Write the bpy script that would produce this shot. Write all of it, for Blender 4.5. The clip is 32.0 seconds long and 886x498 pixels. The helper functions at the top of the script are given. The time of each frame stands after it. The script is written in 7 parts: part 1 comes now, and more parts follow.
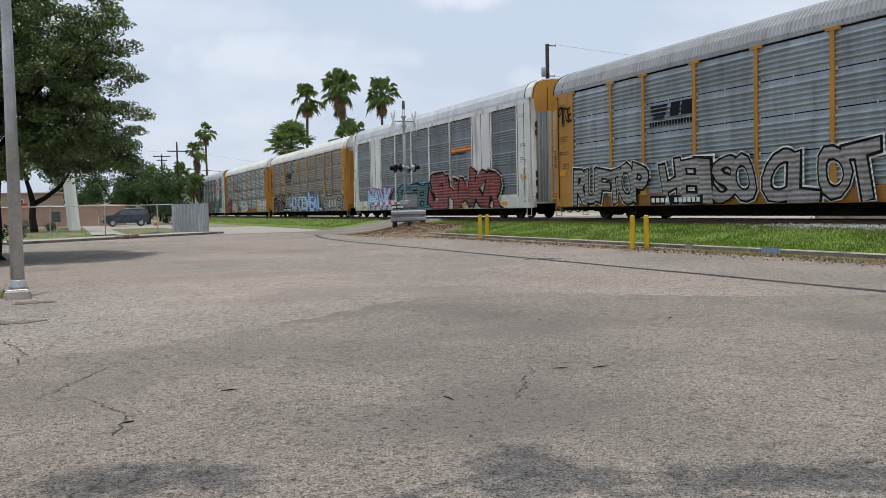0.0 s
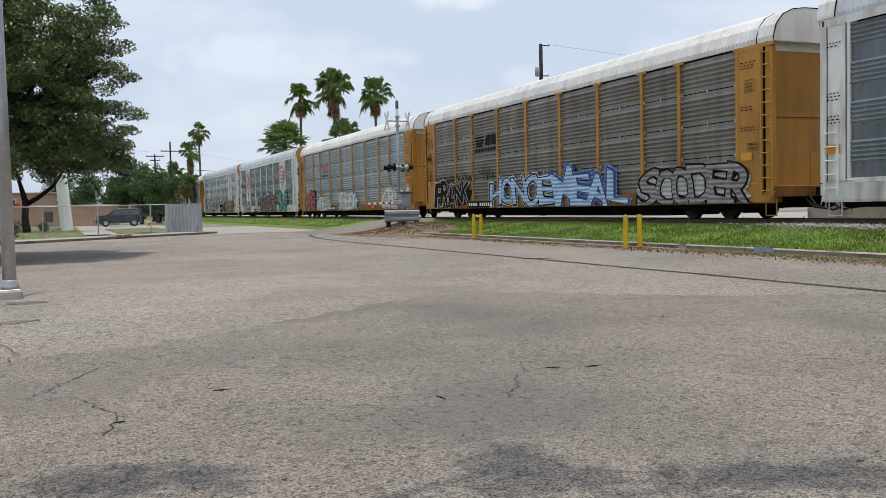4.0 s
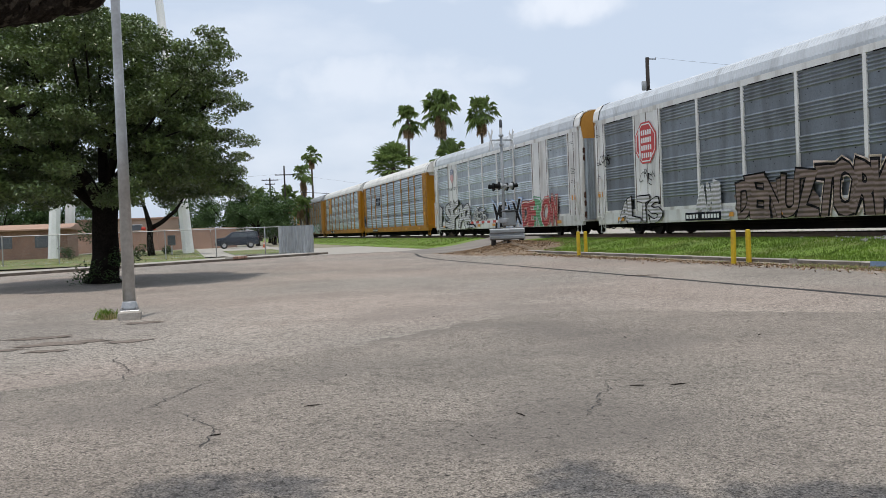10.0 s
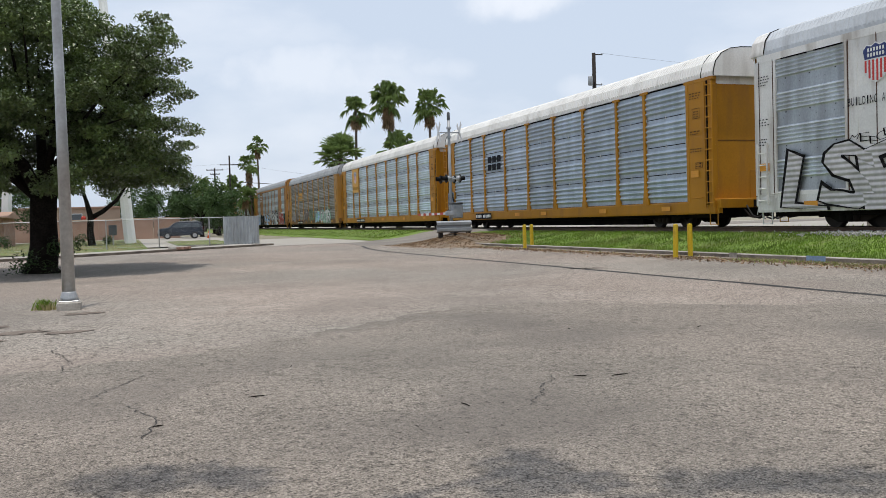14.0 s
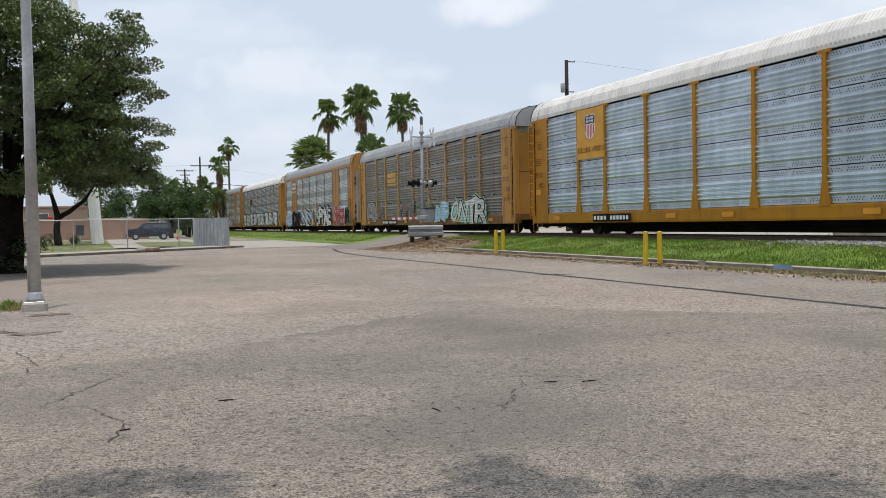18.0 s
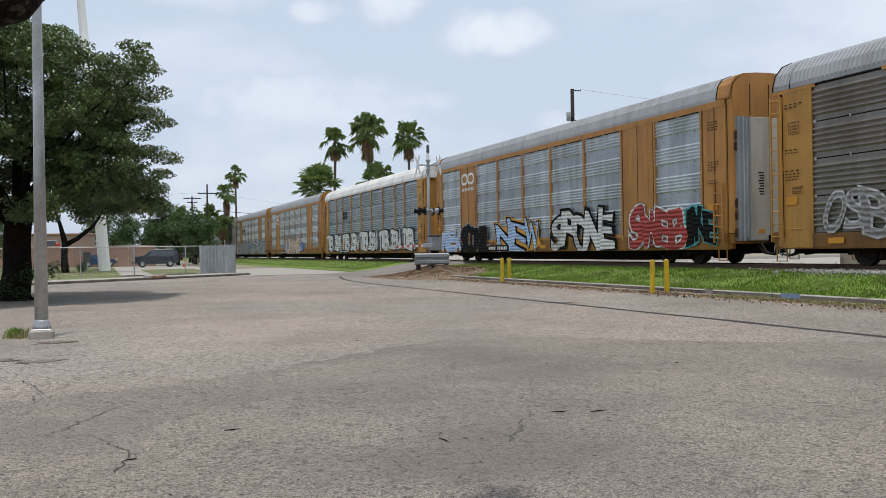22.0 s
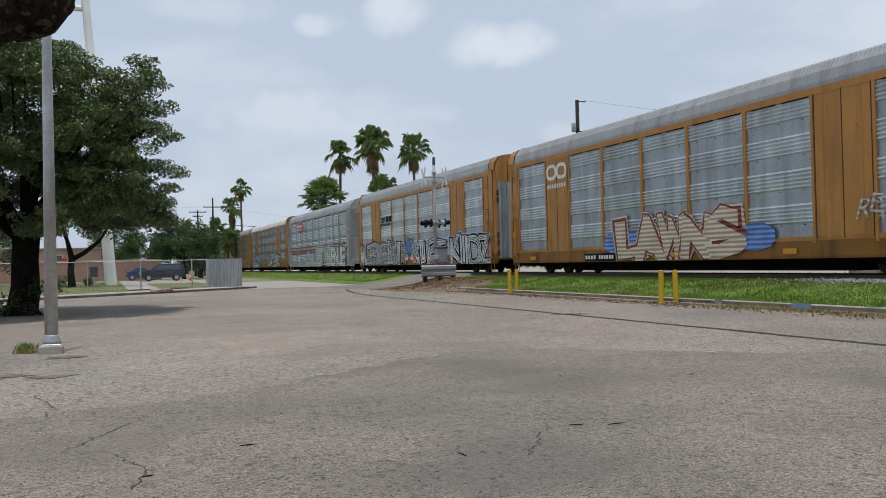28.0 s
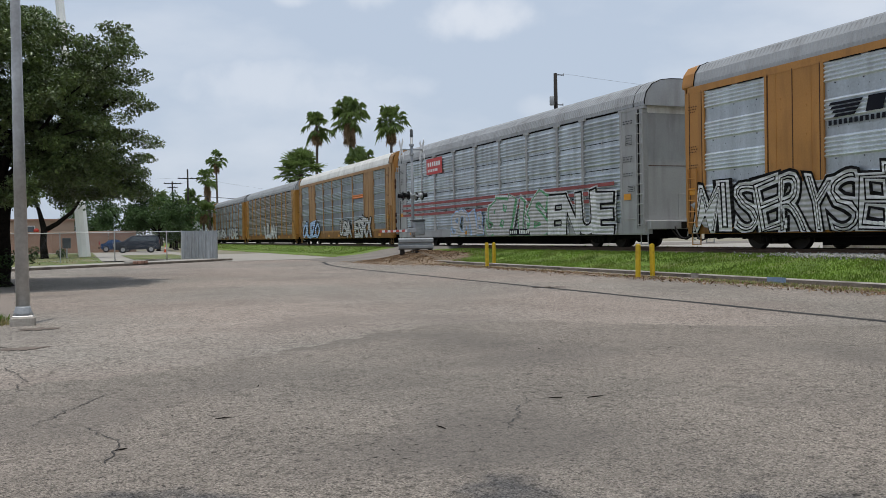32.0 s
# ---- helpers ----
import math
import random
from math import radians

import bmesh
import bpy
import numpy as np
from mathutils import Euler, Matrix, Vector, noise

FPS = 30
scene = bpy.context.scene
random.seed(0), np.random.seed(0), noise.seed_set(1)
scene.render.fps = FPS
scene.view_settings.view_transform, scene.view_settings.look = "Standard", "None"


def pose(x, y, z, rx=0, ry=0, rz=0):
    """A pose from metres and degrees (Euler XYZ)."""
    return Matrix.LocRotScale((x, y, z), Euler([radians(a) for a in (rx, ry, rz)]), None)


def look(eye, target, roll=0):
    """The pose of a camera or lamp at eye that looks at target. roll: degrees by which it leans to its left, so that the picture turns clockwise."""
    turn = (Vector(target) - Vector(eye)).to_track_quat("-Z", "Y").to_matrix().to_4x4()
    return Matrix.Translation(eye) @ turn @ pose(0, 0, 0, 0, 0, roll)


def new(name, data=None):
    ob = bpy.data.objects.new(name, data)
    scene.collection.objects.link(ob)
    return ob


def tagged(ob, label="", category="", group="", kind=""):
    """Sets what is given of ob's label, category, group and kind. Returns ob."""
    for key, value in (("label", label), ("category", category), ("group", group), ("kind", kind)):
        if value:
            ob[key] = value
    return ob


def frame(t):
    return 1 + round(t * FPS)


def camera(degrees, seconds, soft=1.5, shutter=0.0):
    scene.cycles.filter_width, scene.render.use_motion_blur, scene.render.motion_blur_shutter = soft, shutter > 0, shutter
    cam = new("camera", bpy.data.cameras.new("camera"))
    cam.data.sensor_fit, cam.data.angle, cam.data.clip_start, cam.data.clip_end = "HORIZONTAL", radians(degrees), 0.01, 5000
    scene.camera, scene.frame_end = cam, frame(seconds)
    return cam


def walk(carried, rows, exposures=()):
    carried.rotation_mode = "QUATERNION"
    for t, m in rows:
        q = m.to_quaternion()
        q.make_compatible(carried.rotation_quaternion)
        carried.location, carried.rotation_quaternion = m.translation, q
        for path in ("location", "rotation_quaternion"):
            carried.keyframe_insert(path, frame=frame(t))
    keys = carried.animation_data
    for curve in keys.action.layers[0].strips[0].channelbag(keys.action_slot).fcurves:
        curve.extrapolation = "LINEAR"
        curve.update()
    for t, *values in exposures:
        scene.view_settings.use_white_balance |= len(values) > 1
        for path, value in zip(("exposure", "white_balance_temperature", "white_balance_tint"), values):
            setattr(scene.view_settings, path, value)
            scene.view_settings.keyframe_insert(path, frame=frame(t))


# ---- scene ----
# The track runs along y; the camera stands beside a parking lot and watches the train roll towards -y.
CLIP = 32.0
cam = camera(52.5, CLIP, soft=0.65)
walk(cam, [
    (0, pose(-0.088, 0.124, 1.281, 87.350, 1.230, -22.585)),
    (0.5, pose(-0.089, 0.113, 1.280, 86.796, 1.166, -22.740)),
    (1, pose(-0.077, 0.135, 1.279, 86.793, 1.175, -22.702)),
    (1.5, pose(-0.067, 0.148, 1.276, 86.881, 1.245, -22.699)),
    (2, pose(-0.076, 0.107, 1.283, 86.874, 1.270, -22.792)),
    (2.5, pose(-0.073, 0.116, 1.283, 86.977, 1.280, -22.871)),
    (3, pose(-0.077, 0.124, 1.283, 87.100, 1.295, -22.909)),
    (3.5, pose(-0.075, 0.123, 1.280, 87.291, 1.270, -22.932)),
    (5.5, pose(-0.074, 0.128, 1.276, 87.341, 1.388, -23.128)),
    (6, pose(-0.069, 0.135, 1.274, 87.438, 1.420, -23.201)),
    (6.5, pose(-0.078, 0.116, 1.279, 87.767, 1.408, -23.292)),
    (7, pose(-0.080, 0.109, 1.282, 88.022, 1.434, -23.345)),
    (7.5, pose(-0.084, 0.110, 1.285, 88.186, 1.398, -23.341)),
    (8, pose(-0.029, 0.063, 1.291, 88.262, 1.568, -22.605)),
    (8.5, pose(0.041, -0.002, 1.294, 88.129, 1.765, -20.460)),
    (9, pose(0.065, -0.071, 1.310, 90.568, 2.056, -16.880)),
    (9.5, pose(0.061, -0.087, 1.302, 89.925, 2.147, -15.894)),
    (10, pose(0.068, -0.105, 1.293, 88.692, 2.254, -16.010)),
    (10.5, pose(0.053, -0.117, 1.289, 88.531, 2.201, -16.034)),
    (11, pose(0.048, -0.111, 1.288, 88.241, 2.082, -15.935)),
    (11.5, pose(0.054, -0.120, 1.289, 88.113, 2.007, -16.098)),
    (12, pose(0.064, -0.122, 1.294, 88.129, 1.954, -17.065)),
    (12.5, pose(0.065, -0.136, 1.291, 88.123, 1.913, -18.279)),
    (13, pose(0.066, -0.128, 1.287, 88.064, 1.845, -18.887)),
    (13.5, pose(0.063, -0.136, 1.289, 88.069, 1.779, -19.081)),
    (14, pose(0.064, -0.131, 1.285, 88.085, 1.753, -19.377)),
    (14.5, pose(0.062, -0.124, 1.284, 87.952, 1.748, -19.569)),
    (16.5, pose(0.062, -0.118, 1.289, 88.138, 1.479, -20.417)),
    (17, pose(0.058, -0.119, 1.286, 88.161, 1.362, -20.477)),
    (17.5, pose(0.056, -0.121, 1.286, 88.135, 1.184, -20.789)),
    (18, pose(0.053, -0.127, 1.291, 88.319, 1.013, -21.196)),
    (18.5, pose(0.055, -0.129, 1.290, 88.231, 0.897, -21.584)),
    (19, pose(0.066, -0.112, 1.291, 88.262, 0.792, -21.446)),
    (19.5, pose(0.073, -0.124, 1.293, 89.294, 0.920, -20.788)),
    (20, pose(0.067, -0.111, 1.286, 89.496, 1.032, -20.754)),
    (20.5, pose(0.060, -0.123, 1.290, 89.538, 1.052, -20.806)),
    (21, pose(0.057, -0.118, 1.292, 89.522, 1.012, -20.887)),
    (21.5, pose(0.051, -0.115, 1.294, 89.829, 1.012, -20.790)),
    (22, pose(0.044, -0.119, 1.301, 90.089, 0.924, -20.812)),
    (22.5, pose(0.043, -0.133, 1.306, 90.486, 0.828, -20.762)),
    (23, pose(0.050, -0.129, 1.303, 90.413, 0.942, -20.730)),
    (23.5, pose(0.064, -0.123, 1.299, 89.799, 1.338, -20.774)),
    (24, pose(0.067, -0.121, 1.301, 89.435, 1.457, -20.668)),
    (24.5, pose(0.076, -0.121, 1.302, 88.968, 1.540, -19.135)),
    (25, pose(0.060, -0.087, 1.314, 89.409, 1.655, -16.955)),
    (25.5, pose(0.027, -0.036, 1.323, 90.391, 1.759, -17.080)),
    (27.5, pose(-0.025, -0.069, 1.303, 91.260, 1.474, -19.619)),
    (28, pose(-0.017, -0.055, 1.307, 90.851, 1.324, -20.492)),
    (28.5, pose(-0.012, -0.032, 1.299, 90.413, 1.247, -20.746)),
    (29, pose(-0.007, -0.016, 1.308, 90.255, 1.199, -21.360)),
    (29.5, pose(-0.001, 0.019, 1.300, 89.921, 1.220, -21.650)),
    (30, pose(-0.000, 0.000, 1.300, 89.643, 1.262, -21.767)),
    (30.5, pose(0.002, 0.009, 1.300, 89.603, 1.177, -21.883)),
    (31, pose(-0.002, 0.017, 1.298, 89.591, 1.087, -21.892)),
    (31.5, pose(-0.001, 0.020, 1.297, 89.377, 1.069, -22.000)),
    (32, pose(-0.003, 0.043, 1.294, 89.113, 1.042, -21.969)),
], exposures=[(0.0, 0.03, 6500, 10), (3.0, 0.08, 6500, 10), (6.0, 0.08, 6500, 10), (8.0, 0.1, 6550, 10), (9.0, 0.08, 6480, 10), (13.0, 0.12, 6520, 10), (17.0, 0.11, 6650, 10), (19.0, 0.12, 6600, 10), (22.0, 0.04, 6480, 9.7), (23.0, -0.07, 6440, 9.5), (24.0, -0.11, 6420, 9), (25.0, -0.15, 6420, 9.2), (32.0, -0.18, 6430, 9.4)])

# ---- world, sun ----
SUN_ELEV, SUN_AZ = 83.0, 200.0     # azimuth clockwise from +y
world = bpy.data.worlds.new("sky")
scene.world = world
world.use_nodes = True
wn, wl = world.node_tree.nodes, world.node_tree.links
wn.clear()
w_out = wn.new("ShaderNodeOutputWorld")
w_bg = wn.new("ShaderNodeBackground")
w_sky = wn.new("ShaderNodeTexSky")
w_sky.sky_type, w_sky.sun_disc = "NISHITA", False
w_sky.sun_elevation, w_sky.sun_rotation = radians(SUN_ELEV), radians(SUN_AZ)
w_sky.air_density, w_sky.dust_density, w_sky.ozone_density = 1.0, 3.0, 1.5
w_co = wn.new("ShaderNodeTexCoord")
w_map = wn.new("ShaderNodeMapping")
w_map.inputs["Scale"].default_value = (1.0, 1.0, 2.4)
w_map.inputs["Location"].default_value = (0.35, 0.1, 0.2)
w_n1 = wn.new("ShaderNodeTexNoise")
w_n1.inputs["Scale"].default_value, w_n1.inputs["Detail"].default_value, w_n1.inputs["Roughness"].default_value = 3.2, 8.0, 0.5
w_r1 = wn.new("ShaderNodeValToRGB")
w_r1.color_ramp.elements[0].position, w_r1.color_ramp.elements[1].position = 0.47, 0.70
w_mix = wn.new("ShaderNodeMix")
w_mix.data_type = "RGBA"
w_haze = wn.new("ShaderNodeMix")
w_haze.data_type = "RGBA"
w_haze.inputs[0].default_value = 0.78
w_haze.inputs[7].default_value = (7.75, 8.9, 10.65, 1)       # veil of thin high haze
w_mix.inputs[7].default_value = (11.6, 11.8, 12.3, 1)       # cloud tops
w_mul = wn.new("ShaderNodeMath")
w_mul.operation = "MULTIPLY"
w_mul.inputs[1].default_value = 0.45
wl.new(w_co.outputs["Generated"], w_map.inputs["Vector"])
wl.new(w_map.outputs[0], w_n1.inputs["Vector"])
wl.new(w_n1.outputs["Fac"], w_r1.inputs["Fac"])
wl.new(w_r1.outputs["Color"], w_mul.inputs[0])


def sky_math(op, a, b=None):
    nd = wn.new("ShaderNodeMath")
    nd.operation = op
    for k, q in enumerate((a, b)):
        if isinstance(q, (int, float)):
            nd.inputs[k].default_value = q
        elif q is not None:
            wl.new(q, nd.inputs[k])
    return nd.outputs[0]


# heaps of fair-weather cloud: bearing, height, half width, half height (degrees), density
w_sep = wn.new("ShaderNodeSeparateXYZ")
wl.new(w_co.outputs["Generated"], w_sep.inputs[0])
w_az = sky_math("MULTIPLY", sky_math("ARCTAN2", w_sep.outputs[0], w_sep.outputs[1]), 57.2958)
w_el = sky_math("MULTIPLY", sky_math("ARCSINE", w_sep.outputs[2]), 57.2958)
w_puff = wn.new("ShaderNodeTexNoise")
w_puff.inputs["Scale"].default_value, w_puff.inputs["Detail"].default_value = 22.0, 5.0
wl.new(w_co.outputs["Generated"], w_puff.inputs["Vector"])
w_rough = sky_math("MULTIPLY", sky_math("SUBTRACT", w_puff.outputs["Fac"], 0.5), 3.4)
w_cloud = w_mul.outputs[0]
for c_az, c_el, c_w, c_h, c_d in ((24.3, 13.5, 3.6, 1.3, 0.8), (18.0, 15.6, 2.0, 1.5, 0.75), (13.1, 15.0, 1.5, 0.7, 0.6), (11.7, 9.4, 6.5, 1.7, 0.55), (19.0, 9.4, 2.6, 0.8, 0.4), (28.5, 8.0, 1.6, 0.8, 0.35), (6.0, 16.0, 4.0, 1.2, 0.4), (36.0, 16.0, 5.0, 1.4, 0.4)):
    d2 = sky_math("ADD", sky_math("POWER", sky_math("DIVIDE", sky_math("SUBTRACT", w_az, c_az), c_w), 2.0), sky_math("POWER", sky_math("DIVIDE", sky_math("SUBTRACT", w_el, c_el), c_h), 2.0))
    soft_edge = wn.new("ShaderNodeMapRange")
    soft_edge.interpolation_type = "SMOOTHSTEP"
    soft_edge.inputs[1].default_value, soft_edge.inputs[2].default_value = -0.35, 1.6
    soft_edge.inputs[3].default_value, soft_edge.inputs[4].default_value = c_d * 0.62, 0.0
    wl.new(sky_math("SUBTRACT", d2, w_rough), soft_edge.inputs[0])
    w_cloud = sky_math("MAXIMUM", w_cloud, soft_edge.outputs[0])
wl.new(w_cloud, w_mix.inputs[0])
wl.new(w_sky.outputs["Color"], w_haze.inputs[6])
wl.new(w_haze.outputs[2], w_mix.inputs[6])
wl.new(w_mix.outputs[2], w_bg.inputs["Color"])
w_bg.inputs["Strength"].default_value = 0.087
wl.new(w_bg.outputs[0], w_out.inputs[0])

sun_data = bpy.data.lights.new("sun", "SUN")
sun_data.energy, sun_data.angle, sun_data.color = 2.4, radians(1.0), (1.0, 0.95, 0.87)
sun = new("sun", sun_data)
_az, _el = radians(SUN_AZ), radians(SUN_ELEV)
sun.matrix_world = look((60 * math.sin(_az) * math.cos(_el), 60 * math.cos(_az) * math.cos(_el), 60 * math.sin(_el)), (0, 0, 0))


# ---- materials ----
def mat(name, col, rough=0.65, metal=0.0, var=0.15, scale=2.0, grain=0.12, gscale=30.0, bump=0.0, bscale=60.0,
        stain=None, stain_amt=0.4, stain_scale=0.6, stain_stretch=(1, 1, 1), stain_lo=0.5, stain_hi=0.68, rnd=0.0, spec=0.4, agg=None, pits=None, drift=None, thin=0.0, bands=0.0):
    """A node material: a base colour varied at two scales, with stains of a second colour and fine relief."""
    m = bpy.data.materials.new(name)
    m.use_nodes = True
    n, l = m.node_tree.nodes, m.node_tree.links
    b = n["Principled BSDF"]
    b.inputs["Roughness"].default_value, b.inputs["Metallic"].default_value = rough, metal
    b.inputs["Specular IOR Level"].default_value = spec
    co, info = n.new("ShaderNodeTexCoord"), n.new("ShaderNodeObjectInfo")
    off = n.new("ShaderNodeVectorMath")
    off.operation = "MULTIPLY_ADD"
    off.inputs[1].default_value = (31.0, 47.0, 23.0)
    l.new(info.outputs["Random"], off.inputs[0])
    l.new(co.outputs["Object"], off.inputs[2])
    vec = off.outputs[0]

    def noise_tex(sc, detail=4.0, stretch=None):
        t = n.new("ShaderNodeTexNoise")
        t.inputs["Scale"].default_value, t.inputs["Detail"].default_value = sc, detail
        if stretch:
            mp = n.new("ShaderNodeMapping")
            mp.inputs["Scale"].default_value = stretch
            l.new(vec, mp.inputs["Vector"])
            l.new(mp.outputs[0], t.inputs["Vector"])
        else:
            l.new(vec, t.inputs["Vector"])
        return t.outputs["Fac"]

    def rng(fac, lo, hi, f0=0.3, f1=0.7):
        r = n.new("ShaderNodeMapRange")
        r.inputs[1].default_value, r.inputs[2].default_value = f0, f1
        r.inputs[3].default_value, r.inputs[4].default_value = lo, hi
        l.new(fac, r.inputs[0])
        return r.outputs[0]

    def mul(a, b_):
        x = n.new("ShaderNodeMath")
        x.operation = "MULTIPLY"
        l.new(a, x.inputs[0])
        l.new(b_, x.inputs[1])
        return x.outputs[0]

    f = rng(noise_tex(scale), 1 - var, 1 + var)
    if grain:
        f = mul(f, rng(noise_tex(gscale, 3.0), 1 - grain, 1 + grain))
    for a_scale, a_amt in agg or ():
        vo = n.new("ShaderNodeTexVoronoi")
        vo.inputs["Scale"].default_value = a_scale
        l.new(vec, vo.inputs["Vector"])
        sep = n.new("ShaderNodeSeparateColor")
        l.new(vo.outputs["Color"], sep.inputs[0])
        f = mul(f, rng(sep.outputs[0], 1 - a_amt, 1 + a_amt, 0.0, 1.0))
    if rnd:
        f = mul(f, rng(info.outputs["Random"], 1 - rnd, 1 + rnd, 0.0, 1.0))
    for p_scale, p_lo, p_hi, p_amt in pits or ():
        f = mul(f, rng(noise_tex(p_scale, 2.0), 1 - p_amt, 1.0, p_lo, p_hi))
    sc = n.new("ShaderNodeVectorMath")
    sc.operation = "SCALE"
    sc.inputs[0].default_value = col[:3]
    if drift:
        dm = n.new("ShaderNodeMix")
        dm.data_type = "RGBA"
        l.new(rng(noise_tex(drift[1], 5.0), 0.0, 1.0, 0.4, 0.62), dm.inputs[0])
        dm.inputs[6].default_value, dm.inputs[7].default_value = (*col, 1), (*drift[0], 1)
        l.new(dm.outputs[2], sc.inputs[0])
    l.new(f, sc.inputs["Scale"])
    out = sc.outputs[0]
    if stain:
        mx = n.new("ShaderNodeMix")
        mx.data_type = "RGBA"
        l.new(rng(noise_tex(stain_scale, 6.0, stain_stretch), 0.0, stain_amt, stain_lo, stain_hi), mx.inputs[0])
        l.new(out, mx.inputs[6])
        mx.inputs[7].default_value = (*stain, 1)
        out = mx.outputs[2]
    l.new(out, b.inputs["Base Color"])
    if thin:
        tr, mx2 = n.new("ShaderNodeBsdfTranslucent"), n.new("ShaderNodeMixShader")
        l.new(out, tr.inputs["Color"])
        mx2.inputs[0].default_value = thin
        l.new(b.outputs[0], mx2.inputs[1])
        l.new(tr.outputs[0], mx2.inputs[2])
        l.new(mx2.outputs[0], n["Material Output"].inputs[0])
    if bands:
        wv, bp = n.new("ShaderNodeTexWave"), n.new("ShaderNodeBump")
        wv.wave_type, wv.bands_direction = "BANDS", "Z"
        wv.inputs["Scale"].default_value, wv.inputs["Distortion"].default_value = 0.314 / bands, 0.3
        l.new(vec, wv.inputs["Vector"])
        bp.inputs["Strength"].default_value, bp.inputs["Distance"].default_value = 0.75, 0.035
        l.new(wv.outputs["Fac"], bp.inputs["Height"])
        l.new(bp.outputs[0], b.inputs["Normal"])
    if bump:
        bp = n.new("ShaderNodeBump")
        bp.inputs["Strength"].default_value, bp.inputs["Distance"].default_value = bump, 0.02
        l.new(noise_tex(bscale, 3.0), bp.inputs["Height"])
        l.new(bp.outputs[0], b.inputs["Normal"])
    return m


RUST = (0.16, 0.075, 0.035)
GRIME = (0.10, 0.085, 0.07)
M = {}
M["asphalt"] = mat("worn_asphalt", (0.312, 0.280, 0.243), 0.95, var=0.13, scale=0.22, grain=0.05, gscale=1.2, bump=1.0, bscale=45,
                   stain=(0.19, 0.166, 0.146), stain_amt=0.5, stain_scale=0.4, stain_lo=0.52, stain_hi=0.7, spec=0.15, agg=((36, 0.16), (75, 0.29), (150, 0.30)),
                   pits=((9, 0.36, 0.42, 0.3), (26, 0.36, 0.42, 0.5), (60, 0.38, 0.45, 0.5)), drift=((0.345, 0.290, 0.248), 0.16))
# coarser mix; part of its darker tone is painted shade of the near tree
M["asphalt_coarse"] = mat("coarse_shade_toned_asphalt", (0.278, 0.247, 0.212), 0.95, var=0.16, scale=0.4, grain=0.05, gscale=1.5, bump=1.0, bscale=40,
                   stain=(0.14, 0.125, 0.112), stain_amt=0.6, stain_scale=0.5, stain_lo=0.5, stain_hi=0.7, spec=0.15, agg=((45, 0.16), (95, 0.29), (170, 0.28)),
                   pits=((8, 0.34, 0.40, 0.25), (24, 0.34, 0.40, 0.5), (60, 0.36, 0.43, 0.6), (110, 0.38, 0.45, 0.5)), drift=((0.258, 0.224, 0.191), 0.2))
M["road"] = mat("old_road_asphalt", (0.21, 0.19, 0.17), 0.95, var=0.15, scale=0.5, grain=0.2, gscale=20, bump=0.4, spec=0.15)
M["patch"] = mat("dark_asphalt_patch", (0.175, 0.145, 0.122), 0.95, var=0.2, scale=1.0, grain=0.35, gscale=30, bump=0.7, bscale=45, spec=0.15)
M["tar"] = mat("tar_joint", (0.03, 0.028, 0.026), 0.8, var=0.3, scale=3)
M["fleck"] = mat("dark_grit", (0.06, 0.053, 0.047), 0.9, var=0.5, scale=1.5, spec=0.1)
M["cone"] = mat("faded_orange_plastic", (0.62, 0.12, 0.03), 0.5, var=0.1)
M["concrete"] = mat("weathered_concrete", (0.36, 0.33, 0.29), 0.9, var=0.15, scale=1.2, grain=0.15, gscale=25, bump=0.3,
                    stain=(0.13, 0.11, 0.09), stain_amt=0.7, stain_scale=1.5, rnd=0.12)
M["kerb_face"] = mat("dark_kerb_face", (0.19, 0.16, 0.13), 0.9, var=0.25, scale=2.0, grain=0.2, gscale=25, bump=0.4,
                     stain=(0.06, 0.05, 0.045), stain_amt=0.8, stain_scale=1.2, rnd=0.15)
M["pale_concrete"] = mat("pale_concrete", (0.34, 0.315, 0.275), 0.9, var=0.12, scale=0.6, grain=0.1, stain=(0.27, 0.25, 0.22), stain_amt=0.6)
M["dirt"] = mat("dry_dirt", (0.235, 0.178, 0.125), 0.95, var=0.25, scale=1.5, grain=0.35, gscale=22, bump=0.6, stain=(0.16, 0.115, 0.075), stain_scale=1.2)
M["kerb_dirt"] = mat("pale_sandy_dirt", (0.30, 0.255, 0.21), 0.95, var=0.25, scale=1.5, grain=0.35, gscale=22, bump=0.6, stain=(0.17, 0.13, 0.095), stain_amt=0.6, stain_scale=1.6)
M["soil_grass"] = mat("mown_grass_ground", (0.125, 0.195, 0.030), 0.95, var=0.35, scale=1.2, grain=0.5, gscale=18, bump=0.8,
                      stain=(0.19, 0.17, 0.08), stain_amt=0.55, stain_scale=0.55)
M["lawn"] = mat("dry_patchy_lawn", (0.105, 0.15, 0.036), 0.95, var=0.35, scale=0.8, grain=0.4, gscale=12, bump=0.5, stain=(0.21, 0.165, 0.10), stain_amt=0.85, stain_scale=1.1, stain_lo=0.44, stain_hi=0.62)
M["far_ground"] = mat("dry_far_ground", (0.23, 0.21, 0.15), 0.95, var=0.2, scale=0.05, grain=0.2, gscale=1.0)
M["grass"] = mat("grass_blades", (0.155, 0.245, 0.032), 0.6, var=0.35, scale=0.8, grain=0.45, gscale=9, stain=(0.22, 0.21, 0.07), stain_amt=0.55, stain_scale=0.7, thin=0.45)
M["dry_grass"] = mat("dry_grass_blades", (0.30, 0.26, 0.11), 0.7, var=0.3, scale=1.0, grain=0.4, gscale=9)
M["litter"] = mat("dead_leaves", (0.20, 0.13, 0.075), 0.85, var=0.5, scale=3.0, grain=0.4, gscale=14)
